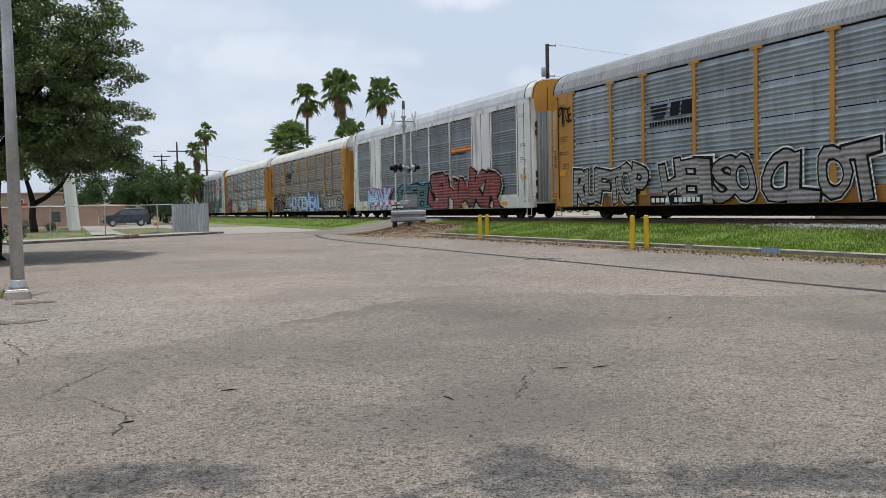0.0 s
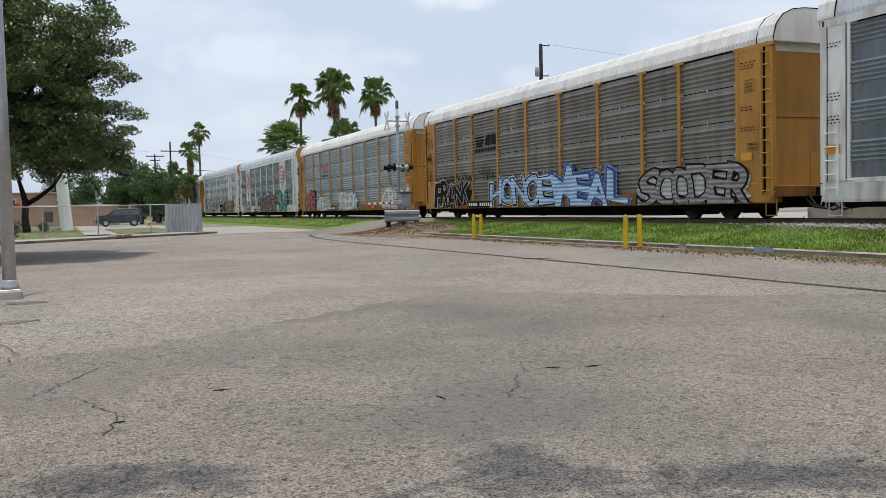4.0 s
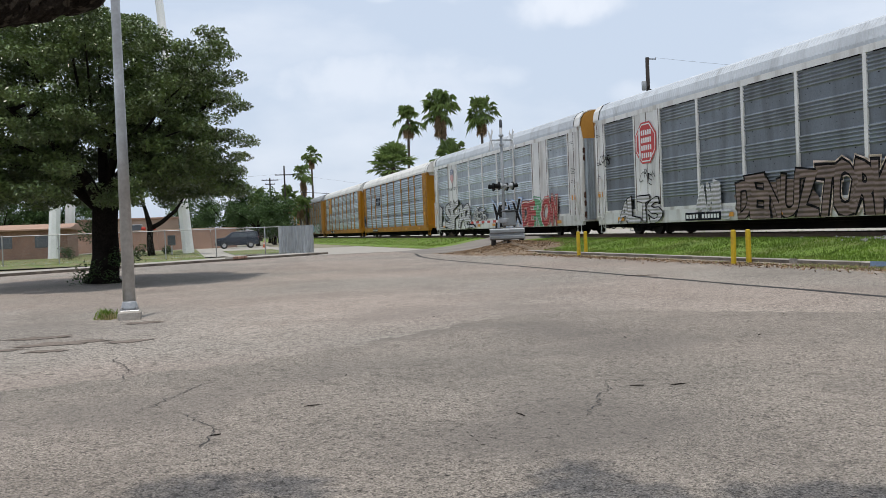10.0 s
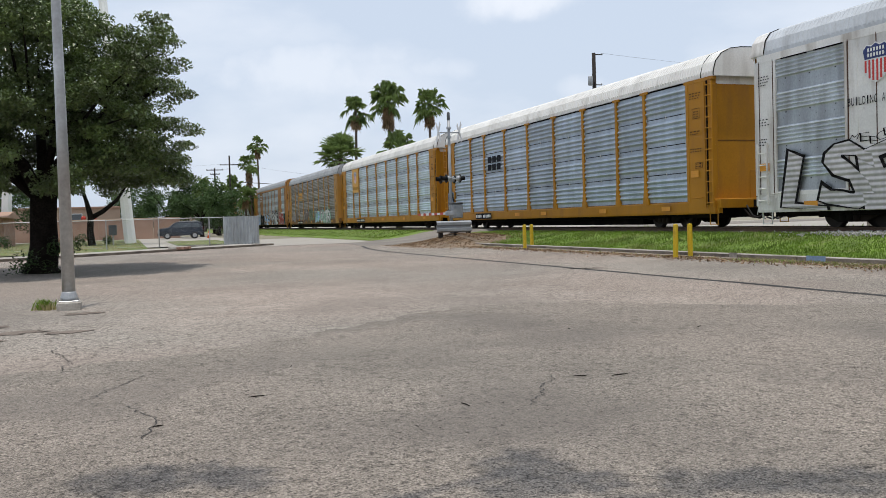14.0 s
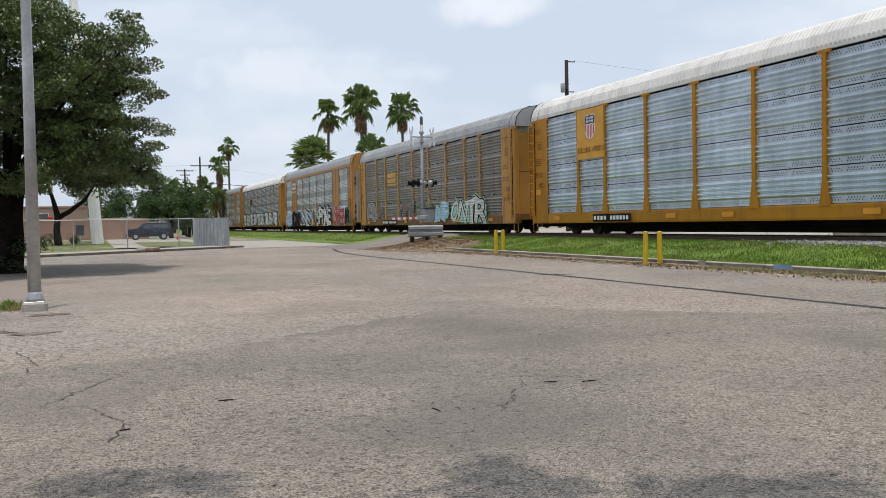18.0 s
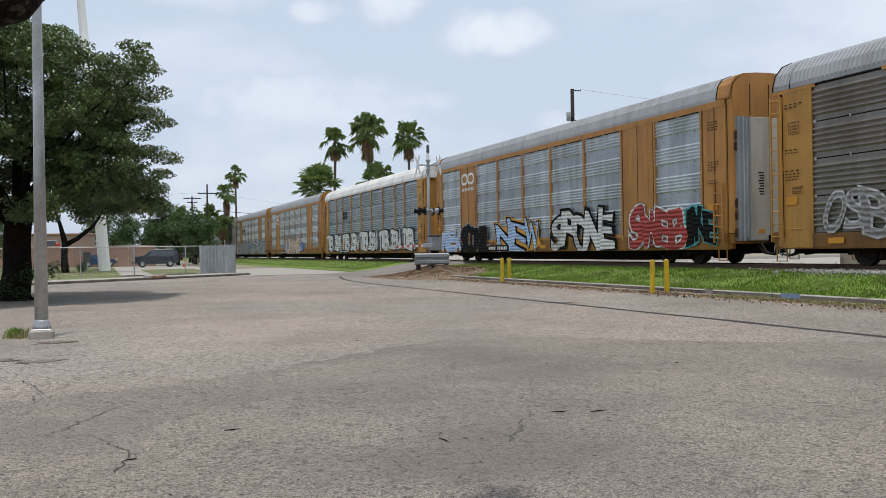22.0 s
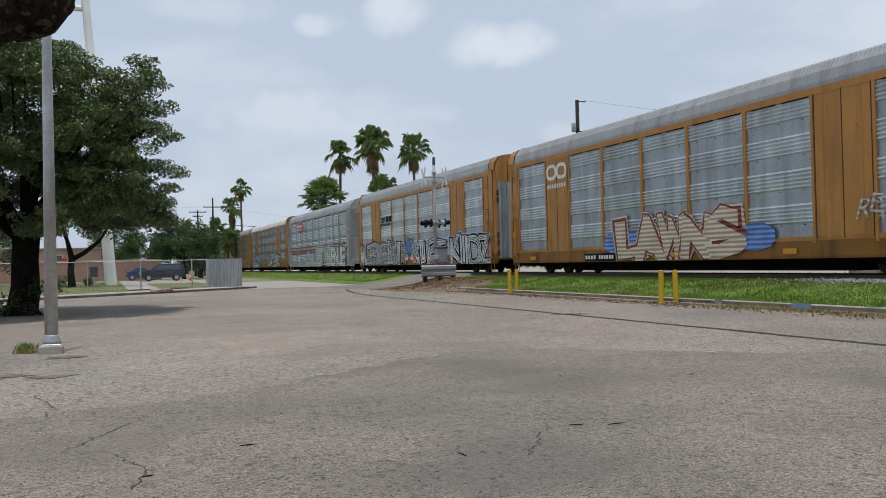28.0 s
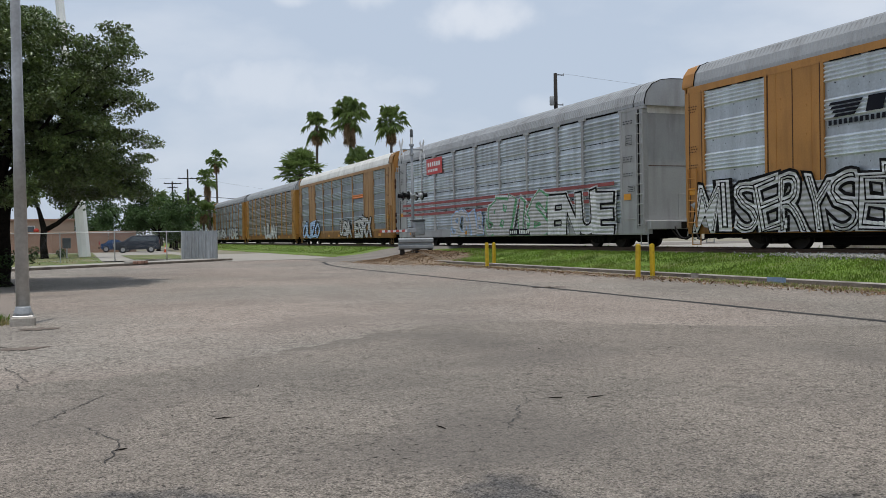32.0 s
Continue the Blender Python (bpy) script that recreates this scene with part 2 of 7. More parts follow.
M["ballast"] = mat("ballast_bed", (0.15, 0.138, 0.125), 0.95, var=0.3, scale=3, grain=0.5, gscale=14, bump=1.0, bscale=18)
M["stone"] = mat("ballast_stone", (0.31, 0.30, 0.285), 0.9, var=0.3, scale=2, grain=0.2, gscale=20)
M["rail"] = mat("rusty_rail", (0.13, 0.085, 0.06), 0.6, 0.4, var=0.2, scale=4)
M["tie"] = mat("creosoted_timber", (0.07, 0.055, 0.045), 0.9, var=0.3, scale=4, rnd=0.2)


def galv(name, col, dust, amt, rough=0.4, metal=0.5):
    return mat(name, col, rough, metal, var=0.13, scale=0.9, grain=0.1, gscale=16, stain=dust, stain_amt=amt, stain_scale=1.1,
               stain_stretch=(1, 2.2, 0.35), stain_lo=0.42, stain_hi=0.72, rnd=0.10)


GALV = {"silver": ((0.355, 0.395, 0.43), (0.18, 0.19, 0.198), 0.55), "pale": ((0.68, 0.73, 0.77), (0.34, 0.35, 0.355), 0.45), "blue": ((0.61, 0.69, 0.76), (0.33, 0.37, 0.40), 0.45),
        "slate": ((0.42, 0.485, 0.56), (0.24, 0.275, 0.31), 0.45), "white": ((0.57, 0.62, 0.66), (0.24, 0.25, 0.26), 0.55),
        "brown": ((0.272, 0.252, 0.228), (0.14, 0.112, 0.088), 0.6), "steel": ((0.30, 0.35, 0.395), (0.16, 0.165, 0.17), 0.5), "dark": ((0.26, 0.288, 0.315), (0.12, 0.12, 0.122), 0.55)}
for key, (c, d, a) in GALV.items():
    M["panel_" + key] = galv("galvanised_sheet_" + key, c, d, a, *((0.3, 0.8) if key == "blue" else (0.4, 0.55)))
    M["perf_" + key] = galv("perforated_sheet_" + key, tuple(v * 0.86 for v in c), tuple(v * 0.8 for v in d), a)
    # flat bands: a darker copy, so the ribs' catch of sky light is in colour
    M["band_" + key] = galv("flat_band_sheet_" + key, tuple(v * 0.64 for v in c), tuple(v * 0.62 for v in d), a)
M["clip"] = mat("pale_panel_clip", (0.5, 0.49, 0.46), 0.5, 0.3, var=0.2, scale=4, rnd=0.1)


def paint(name, col, dirt=GRIME, amt=0.45, rough=0.5):
    return mat(name, col, rough, var=0.10, scale=0.8, grain=0.06, gscale=20, stain=dirt, stain_amt=amt, stain_scale=1.6,
               stain_stretch=(1.3, 1.3, 0.22), stain_lo=0.5, stain_hi=0.75, rnd=0.05, spec=0.22)


M["yellow"] = paint("rail_yellow_paint", (0.45, 0.222, 0.045), RUST, 0.45)
M["ochre"] = paint("ochre_paint", (0.42, 0.202, 0.058), RUST, 0.5)
M["yellow_faded"] = paint("faded_yellow_paint", (0.46, 0.24, 0.06), RUST, 0.55)
M["yellow_bright"] = paint("fresh_yellow_paint", (0.41, 0.182, 0.010), RUST, 0.45)
M["white"] = paint("train_white_paint", (0.70, 0.69, 0.66), (0.20, 0.14, 0.09), 0.6)
M["gray"] = paint("train_gray_paint", (0.36, 0.36, 0.355), GRIME, 0.4)
M["roof_white"] = paint("white_roof_sheet", (0.70, 0.69, 0.66), (0.32, 0.29, 0.25), 0.4)
M["roof_pale"] = paint("bluish_roof_sheet", (0.54, 0.57, 0.60), (0.25, 0.25, 0.25), 0.45)
M["ochre_dusty"] = paint("dusty_ochre_paint", (0.36, 0.20, 0.08), RUST, 0.5)
M["roof_gray"] = paint("galvanised_roof_sheet", (0.33, 0.34, 0.35), (0.17, 0.16, 0.15), 0.5)
M["door_white"] = paint("offwhite_door_paint", (0.47, 0.45, 0.405), (0.17, 0.13, 0.10), 0.5)
M["rust"] = mat("dark_rust", (0.075, 0.035, 0.022), 0.9, var=0.4, scale=3, grain=0.3, gscale=14)
M["sill_dark"] = paint("grimy_rusty_sill", (0.21, 0.10, 0.032), (0.05, 0.03, 0.02), 0.85)
M["sill_rust"] = paint("rusty_sill_paint", (0.27, 0.122, 0.026), (0.07, 0.036, 0.022), 0.8)
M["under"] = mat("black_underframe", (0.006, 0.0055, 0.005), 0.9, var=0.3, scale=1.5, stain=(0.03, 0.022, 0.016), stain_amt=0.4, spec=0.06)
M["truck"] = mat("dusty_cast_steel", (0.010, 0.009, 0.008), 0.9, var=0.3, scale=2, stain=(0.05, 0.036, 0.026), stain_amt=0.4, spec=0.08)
M["wheel"] = mat("wheel_steel", (0.025, 0.02, 0.017), 0.7, 0.3, var=0.2, scale=3)
M["black"] = mat("black_paint", (0.010, 0.010, 0.011), 0.6, spec=0.15, var=0.2, scale=3)
M["ink"] = mat("spray_black", (0.009, 0.0085, 0.009), 0.75, spec=0.08, var=0.25, scale=2, bands=0.155)
M["spray_white"] = mat("spray_white", (0.58, 0.58, 0.58), 0.6, var=0.16, scale=1.5, grain=0.12, gscale=6, stain=(0.26, 0.27, 0.28), stain_amt=0.65, bands=0.155)
M["spray_silver"] = mat("spray_silver", (0.42, 0.41, 0.41), 0.5, var=0.15, scale=1.5, grain=0.1, gscale=6, bands=0.155)
M["spray_gray"] = mat("spray_gray", (0.225, 0.208, 0.21), 0.55, var=0.2, scale=1.5, grain=0.15, gscale=8, bands=0.155)
M["spray_red"] = mat("spray_red", (0.33, 0.032, 0.027), 0.55, var=0.25, scale=1.5, bands=0.155)
M["spray_maroon"] = mat("spray_maroon", (0.20, 0.035, 0.03), 0.55, var=0.35, scale=1.5, stain=(0.07, 0.02, 0.02), stain_amt=0.8, bands=0.155)
M["spray_orange"] = mat("spray_orange", (0.62, 0.17, 0.03), 0.55, var=0.15, scale=1.5, bands=0.155)
M["spray_blue"] = mat("spray_blue", (0.12, 0.22, 0.55), 0.55, var=0.25, scale=1.5, bands=0.155)
M["spray_sky"] = mat("spray_sky_blue", (0.33, 0.47, 0.70), 0.55, var=0.2, scale=1.5, bands=0.155)
M["spray_teal"] = mat("spray_teal", (0.05, 0.30, 0.32), 0.55, var=0.25, scale=1.5, bands=0.155)
M["spray_deepteal"] = mat("spray_deep_teal", (0.03, 0.095, 0.10), 0.55, var=0.25, scale=1.5, bands=0.155)
M["spray_green"] = mat("spray_green", (0.10, 0.30, 0.14), 0.55, var=0.25, scale=1.5, bands=0.155)
M["spray_mint"] = mat("spray_mint", (0.30, 0.58, 0.42), 0.55, var=0.2, scale=1.5, bands=0.155)
M["spray_plum"] = mat("spray_plum", (0.25, 0.055, 0.13), 0.55, var=0.3, scale=1.5, bands=0.155)
M["spray_pink"] = mat("spray_pink", (0.50, 0.20, 0.36), 0.55, var=0.25, scale=1.5, stain=(0.14, 0.18, 0.5), stain_amt=0.9, stain_scale=1.0, bands=0.155)
M["spray_beige"] = mat("spray_beige", (0.52, 0.42, 0.34), 0.55, var=0.12, scale=1.5, bands=0.155)
M["spray_brown"] = mat("spray_brown", (0.15, 0.105, 0.085), 0.6, var=0.3, scale=1.5, bands=0.155)
M["decal_red"] = mat("decal_red", (0.50, 0.035, 0.03), 0.45, var=0.1, scale=2)
M["decal_navy"] = mat("decal_navy", (0.02, 0.035, 0.14), 0.45, var=0.1, scale=2)
M["decal_white"] = mat("decal_white", (0.72, 0.72, 0.70), 0.5, var=0.08, scale=2)
M["decal_dark"] = mat("decal_dark", (0.012, 0.013, 0.018), 0.75, var=0.1, scale=2, spec=0.1)
M["decal_yellow"] = mat("decal_yellow", (0.62, 0.31, 0.03), 0.5, var=0.1, scale=2)
M["sticker"] = mat("orange_sticker", (0.62, 0.27, 0.02), 0.5, var=0.1, scale=2)
M["stripe_red"] = mat("faded_red_stripe", (0.27, 0.06, 0.055), 0.55, var=0.25, scale=2)
M["zinc"] = mat("galvanised_pole", (0.44, 0.44, 0.44), 0.38, 0.75, var=0.12, scale=3, grain=0.1, gscale=18, stain=(0.20, 0.18, 0.16), stain_amt=0.5, stain_scale=2, stain_stretch=(1, 1, 0.3))
M["zinc_dull"] = mat("dull_galvanised_sheet", (0.36, 0.38, 0.40), 0.5, 0.3, var=0.15, scale=1.5, stain=(0.2, 0.19, 0.18), stain_amt=0.4, rnd=0.08)
M["signal_gray"] = mat("signal_gray_paint", (0.33, 0.345, 0.36), 0.5, 0.2, var=0.12, scale=2)
M["box_gray"] = mat("dark_gray_case", (0.075, 0.08, 0.085), 0.5, 0.2, var=0.15, scale=2)
M["lens_red"] = mat("dark_red_lens", (0.16, 0.01, 0.01), 0.2, var=0.1)
M["sign_white"] = mat("sign_white", (0.70, 0.70, 0.70), 0.5, var=0.08)
M["gate_red"] = mat("gate_red", (0.48, 0.05, 0.03), 0.5, var=0.1)
M["bollard"] = mat("bollard_yellow", (0.60, 0.40, 0.015), 0.55, var=0.12, scale=3, stain=(0.30, 0.18, 0.03), stain_amt=0.6, stain_scale=3)
M["bark"] = mat("oak_bark", (0.0145, 0.012, 0.010), 0.95, spec=0.06, var=0.35, scale=3, grain=0.4, gscale=18, bump=1.0, bscale=14)
# the pale stain flecks put small highlights of the rough bark into its colour
M["bark_near"] = mat("rough_grey_bark", (0.020, 0.016, 0.013), 0.95, spec=0.08, var=0.4, scale=6, grain=0.5, gscale=45, bump=1.0, bscale=70, stain=(0.085, 0.072, 0.058), stain_amt=0.85, stain_scale=26, stain_lo=0.56, stain_hi=0.62)
M["leaf"] = mat("oak_leaves", (0.098, 0.140, 0.043), 0.34, var=0.5, scale=0.9, grain=0.5, gscale=7, thin=0.15, spec=0.55)
M["leaf_far"] = mat("far_tree_leaves", (0.055, 0.10, 0.03), 0.6, var=0.4, scale=0.6, grain=0.4, gscale=4, thin=0.35)
M["shrub"] = mat("shrub_leaves", (0.04, 0.075, 0.022), 0.6, var=0.4, scale=2, grain=0.4, gscale=9, thin=0.35)
M["palm_green"] = mat("palm_fronds", (0.155, 0.22, 0.065), 0.45, var=0.35, scale=1.0, grain=0.3, gscale=5, thin=0.35)
M["palm_dead"] = mat("dead_palm_skirt", (0.30, 0.205, 0.12), 0.9, var=0.3, scale=1.5, grain=0.35, gscale=7)
M["palm_trunk"] = mat("palm_trunk", (0.11, 0.085, 0.068), 0.95, var=0.3, scale=3, grain=0.3, gscale=10, bump=0.8, bscale=14)
M["pole_wood"] = mat("weathered_pole_wood", (0.020, 0.016, 0.014), 0.9, var=0.25, scale=3, stain=(0.03, 0.025, 0.02), stain_amt=0.5, stain_stretch=(1, 1, 0.1))
M["wire"] = mat("dark_cable", (0.04, 0.04, 0.042), 0.7, var=0.1)
M["tan_wall"] = mat("tan_stucco", (0.44, 0.32, 0.24), 0.9, var=0.1, scale=0.4, grain=0.08, stain=(0.30, 0.22, 0.17), stain_amt=0.4)
M["brown_wall"] = mat("brown_block_wall", (0.35, 0.225, 0.165), 0.9, var=0.12, scale=0.5, grain=0.1, rnd=0.08)
M["brick_wall"] = mat("tan_brick", (0.31, 0.185, 0.135), 0.9, var=0.2, scale=1.0, grain=0.2, gscale=8)
M["leg_white"] = mat("tower_white_paint", (0.80, 0.80, 0.78), 0.5, var=0.08, scale=0.6, stain=(0.40, 0.36, 0.32), stain_amt=0.5, stain_scale=0.6, stain_stretch=(1, 1, 0.2))
M["suv_paint"] = mat("dark_car_paint", (0.025, 0.03, 0.04), 0.25, 0.3, var=0.1, spec=0.6)
M["blue_paint"] = mat("blue_car_paint", (0.03, 0.065, 0.15), 0.25, 0.3, var=0.1, spec=0.6)
M["car_glass"] = mat("tinted_glass", (0.05, 0.06, 0.068), 0.08, var=0.05, spec=0.8)
M["tyre"] = mat("tyre_rubber", (0.02, 0.02, 0.02), 0.85, var=0.15)
M["rim"] = mat("alloy_rim", (0.45, 0.45, 0.46), 0.35, 0.8, var=0.1)
M["red_lamp"] = mat("red_tail_lamp", (0.35, 0.02, 0.02), 0.3, var=0.1)
M["blue_mark"] = mat("blue_kerb_paint", (0.22, 0.30, 0.42), 0.8, var=0.2, scale=4)


# ---- mesh helpers ----
class Mesh:
    """Collects faces quickly and turns them into a mesh."""

    def __init__(self):
        self.v, self.f, self.mi = [], [], []

    def add(self, verts, faces, mi=0):
        o = len(self.v)
        self.v.extend(tuple(p) for p in verts)
        self.f.extend(tuple(i + o for i in f) for f in faces)
        self.mi.extend([mi] * len(faces))
        return self

    def box(self, x0, x1, y0, y1, z0, z1, mi=0, c=0.0):
        """A box, with its vertical and horizontal edges chamfered by c."""
        if c <= 0:
            v = [(x, y, z) for z in (z0, z1) for y in (y0, y1) for x in (x0, x1)]
            return self.add(v, [(0, 2, 3, 1), (4, 5, 7, 6), (0, 1, 5, 4), (2, 6, 7, 3), (0, 4, 6, 2), (1, 3, 7, 5)], mi)
        v, q = [], [(x0, x1), (y0, y1), (z0, z1)]
        ring = lambda z, i: [(x0 + i + c, y0 + i, z), (x1 - i - c, y0 + i, z), (x1 - i, y0 + i + c, z), (x1 - i, y1 - i - c, z),
                             (x1 - i - c, y1 - i, z), (x0 + i + c, y1 - i, z), (x0 + i, y1 - i - c, z), (x0 + i, y0 + i + c, z)]
        v = ring(z0, c) + ring(z0 + c, 0) + ring(z1 - c, 0) + ring(z1, c)
        f = [tuple(range(7, -1, -1)), tuple(range(24, 32))]
        for k in range(3):
            f += [(k * 8 + i, k * 8 + (i + 1) % 8, k * 8 + 8 + (i + 1) % 8, k * 8 + 8 + i) for i in range(8)]
        return self.add(v, f, mi)

    def tube(self, pts, radii, n=8, mi=0, caps=True):
        """A round tube along points."""
        pts = [Vector(p) for p in pts]
        if not hasattr(radii, "__len__"):
            radii = [radii] * len(pts)
        rings, up = [], None
        for i, p in enumerate(pts):
            d = (pts[min(i + 1, len(pts) - 1)] - pts[max(i - 1, 0)]).normalized()
            if up is None:
                up = Vector((0, 0, 1)) if abs(d.z) < 0.9 else Vector((1, 0, 0))
            a = d.cross(up).normalized()
            up = a.cross(d).normalized()
            rings.append([p + (a * math.cos(2 * math.pi * k / n) + up * math.sin(2 * math.pi * k / n)) * radii[i] for k in range(n)])
        v = [q for r in rings for q in r]
        f = [(i * n + k, i * n + (k + 1) % n, (i + 1) * n + (k + 1) % n, (i + 1) * n + k) for i in range(len(pts) - 1) for k in range(n)]
        if caps:
            f += [tuple(range(n - 1, -1, -1)), tuple(range((len(pts) - 1) * n, len(pts) * n))]
        return self.add(v, f, mi)

    def cyl(self, p0, p1, r0, r1=None, n=10, mi=0):
        return self.tube([p0, p1], [r0, r0 if r1 is None else r1], n, mi)

    def extrude(self, prof, axis, a, b, mi=0, closed=True):
        """A profile (pairs) swept from a to b along axis 0, 1 or 2; the pairs are the other two axes in order."""
        def put(p, t):
            q = [p[0], p[1]]
            q.insert(axis, t)
            return tuple(q)
        n = len(prof)
        v = [put(p, a) for p in prof] + [put(p, b) for p in prof]
        f = [(i, (i + 1) % n, n + (i + 1) % n, n + i) for i in range(n if closed else n - 1)]
        if closed:
            f += [tuple(range(n - 1, -1, -1)), tuple(range(n, 2 * n))]
        return self.add(v, f, mi)

    def mesh(self, name, mats, smooth=False):
        me = bpy.data.meshes.new(name)
        me.from_pydata(self.v, [], self.f)
        for m in mats:
            me.materials.append(m)
        if len(mats) > 1:
            me.polygons.foreach_set("material_index", self.mi)
        if smooth:
            me.polygons.foreach_set("use_smooth", [True] * len(self.f))
        bm = bmesh.new()
        bm.from_mesh(me)
        if len(bm.faces) < 6000:
            bmesh.ops.recalc_face_normals(bm, faces=bm.faces)
        bm.to_mesh(me)
        bm.free()
        me.update()
        return me


def part(name, geo, material, parent=None, label="", at=None, smooth=False):
    """Links a Mesh (or finished mesh data) as one object under a thing or part."""
    if isinstance(geo, Mesh):
        geo = geo.mesh(name, material if isinstance(material, (list, tuple)) else [material], smooth)
    ob = new(name, geo)
    if parent:
        ob.parent = parent
    if at is not None:
        ob.matrix_basis = at
    if label:
        tagged(ob, label)
    return ob


def thing(name, label, category, at=None, group="", kind=""):
    ob = new(name)
    ob.empty_display_size = 0.2
    if at is not None:
        ob.matrix_basis = at
    return tagged(ob, label, category, group, kind)


def single(name, geo, material, label, category="", at=None, group="", kind="", smooth=False):
    return tagged(part(name, geo, material, None, "", at, smooth), label, category, group, kind)


CACHE = {}


def shared(key, mats, build, smooth=False):
    """Mesh data built once for each key and set of materials."""
    k = (key, tuple(m.name for m in mats))
    if k not in CACHE:
        CACHE[k] = build().mesh(key, mats, smooth)
    return CACHE[k]


# ---- ground ----
RAIL_Z, TRACK_X = 0.70, 20.15


def verge_z(x, y):
    """Height of the ground between the kerb and the far side of the track."""
    if x <= 15.2:
        return 0.0
    s = min(1.0, (x - 15.2) / 3.2)
    return 0.15 + 0.40 * s * s * (3 - 2 * s)


def mound_z(x, y):
    """Height of the heap of dirt and leaves round the crossing signal."""
    return -0.02 + 0.44 * math.exp(-((x - 15.3) / 1.6) ** 2 - ((y - 41.3) / 3.2) ** 2) + 0.05 * noise.noise((x * 1.7, y * 1.7, 4)) + (verge_z(x, y) * 0.86 if x > 15.2 else 0)


def sheet(x0, x1, y0, y1, nx, ny, zf):
    g = Mesh()
    v = [(x0 + (x1 - x0) * i / nx, y0 + (y1 - y0) * j / ny) for j in range(ny + 1) for i in range(nx + 1)]
    g.add([(x, y, zf(x, y)) for x, y in v], [(j * (nx + 1) + i, j * (nx + 1) + i + 1, (j + 1) * (nx + 1) + i + 1, (j + 1) * (nx + 1) + i)
                                             for j in range(ny) for i in range(nx)])
    return g


def build_ground():
    g = Mesh().extrude([(-1500, -0.05), (14.0, -0.05), (19.0, 0.40), (1500, 0.40)], 1, -400, 2500, closed=False)
    single("ground", g, M["far_ground"], "flat dry ground around the lot and railway", kind="structure")
    # parking lot, its back edge running slanted to the street corner
    lot = Mesh()
    back = [(-60, 20), (-6.85, 41.6), (8.4, 54.7), (11.8, 57.0), (15.0, 57.0)]
    lot.add([(-60, -25, 0), (15.0, -25, 0), (15.0, 57, 0)] + [(x, y, 0) for x, y in reversed(back[:-1])], [tuple(range(7))])
    single("parking_lot", lot, M["asphalt"], "worn grey asphalt parking lot with stains and cracks", kind="structure")
    edge = [(-3.2, 8.2), (-1.4, 8.6), (0.2, 9.1), (1.1, 9.5), (2.2, 10.3), (3.4, 11.3), (4.6, 12.0), (5.6, 12.1), (6.6, 11.3), (7.6, 10.2), (8.8, 9.3), (9.9, 8.8)]
    rag = []
    for (x0, y0), (x1, y1) in zip(edge[:-1], edge[1:]):
        for k in range(12):
            s = k / 12
            rag.append((x0 + (x1 - x0) * s, y0 + (y1 - y0) * s + 0.3 * noise.noise((x0 * 3 + s * 5, y0, 3)) + 0.12 * noise.noise((x0 * 9 + s * 30, y0, 5)), 0.003))
    g = Mesh().add([(-3.2, -4, 0.003), (9.9, -4, 0.003), (9.9, 8.8, 0.003)] + rag[::-1], [tuple(range(len(rag) + 3))])
    single("asphalt_overlay", g, M["asphalt_coarse"], "coarser darker asphalt resurfacing with a ragged edge", kind="structure")
    # level crossing road that climbs to the rails
    def zr(x, y):
        e = max(0.0, abs(y - 49.3) - 3.7)
        z = 0.008 + (0.16 * max(0.0, (x - 12.0) / 3.2) ** 1.6 if x < 15.2 else (verge_z(x, y) + 0.02 if x < 18.4 else 0.66 if x < 22.2 else 0.49))
        return z - 0.5 * e
    single("crossing_road", sheet(12.0, 60.0, 45.2, 53.4, 96, 20, zr), M["road"], "grey asphalt road rising to the level crossing", kind="structure")
    # grass verges on both sides of the track
    rz = lambda x, y: verge_z(x, y) + 0.05 * noise.noise((x * 0.9, y * 0.9, 0)) * (x > 15.3)
    single("grass_verge", sheet(15.2, 18.55, -20, 45.9, 14, 120, rz), M["soil_grass"], "mown green grass verge beside the track", kind="structure")
    single("grass_verge", sheet(14.9, 18.55, 52.7, 420, 10, 150, lambda x, y: verge_z(x, y) + 0.02), M["soil_grass"],
           "mown green grass verge beyond the crossing", kind="structure")
    single("grass_verge", sheet(21.7, 26.0, -20, 320, 6, 60, lambda x, y: 0.47), M["soil_grass"], "grass strip behind the track", kind="structure")
    single("far_road", sheet(26.0, 46.0, -60, 400, 4, 40, lambda x, y: 0.45), M["pale_concrete"], "pale concrete street behind the track", kind="structure")
    # paved and grassy ground by the fence
    single("driveway", sheet(7.6, 14.7, 53.0, 78, 6, 10, lambda x, y: 0.012 + 0.02 * (x > 14)), M["pale_concrete"], "pale concrete driveway apron", kind="structure")
    walk_ = Mesh()
    a, b = Vector((-6.85, 41.6)), Vector((8.4, 54.7))
    n_ = Vector((-(b - a).y, (b - a).x)).normalized()
    a0 = a - (b - a) * 2.0
    walk_.add([(*(a0), 0.10), (*b, 0.10), (*(b + n_ * 2.6), 0.12), (*(a0 + n_ * 2.6), 0.12), (*a0, 0.0), (*b, 0.0)], [(0, 1, 2, 3)])
    single("pavement_kerb", Mesh().add([(*(a0 - n_ * 0.02), 0.0), (*(b - n_ * 0.02), 0.0), (*(b - n_ * 0.02), 0.115), (*(a0 - n_ * 0.02), 0.115), (*(a0 + n_ * 0.12), 0.125), (*(b + n_ * 0.12), 0.125)], [(0, 1, 2, 3), (3, 2, 5, 4)]), M["kerb_face"], "dark stained kerb edge of the pavement", kind="structure")
    single("pavement", walk_, M["pale_concrete"], "pale concrete pavement with a low kerb behind the lot", kind="structure")
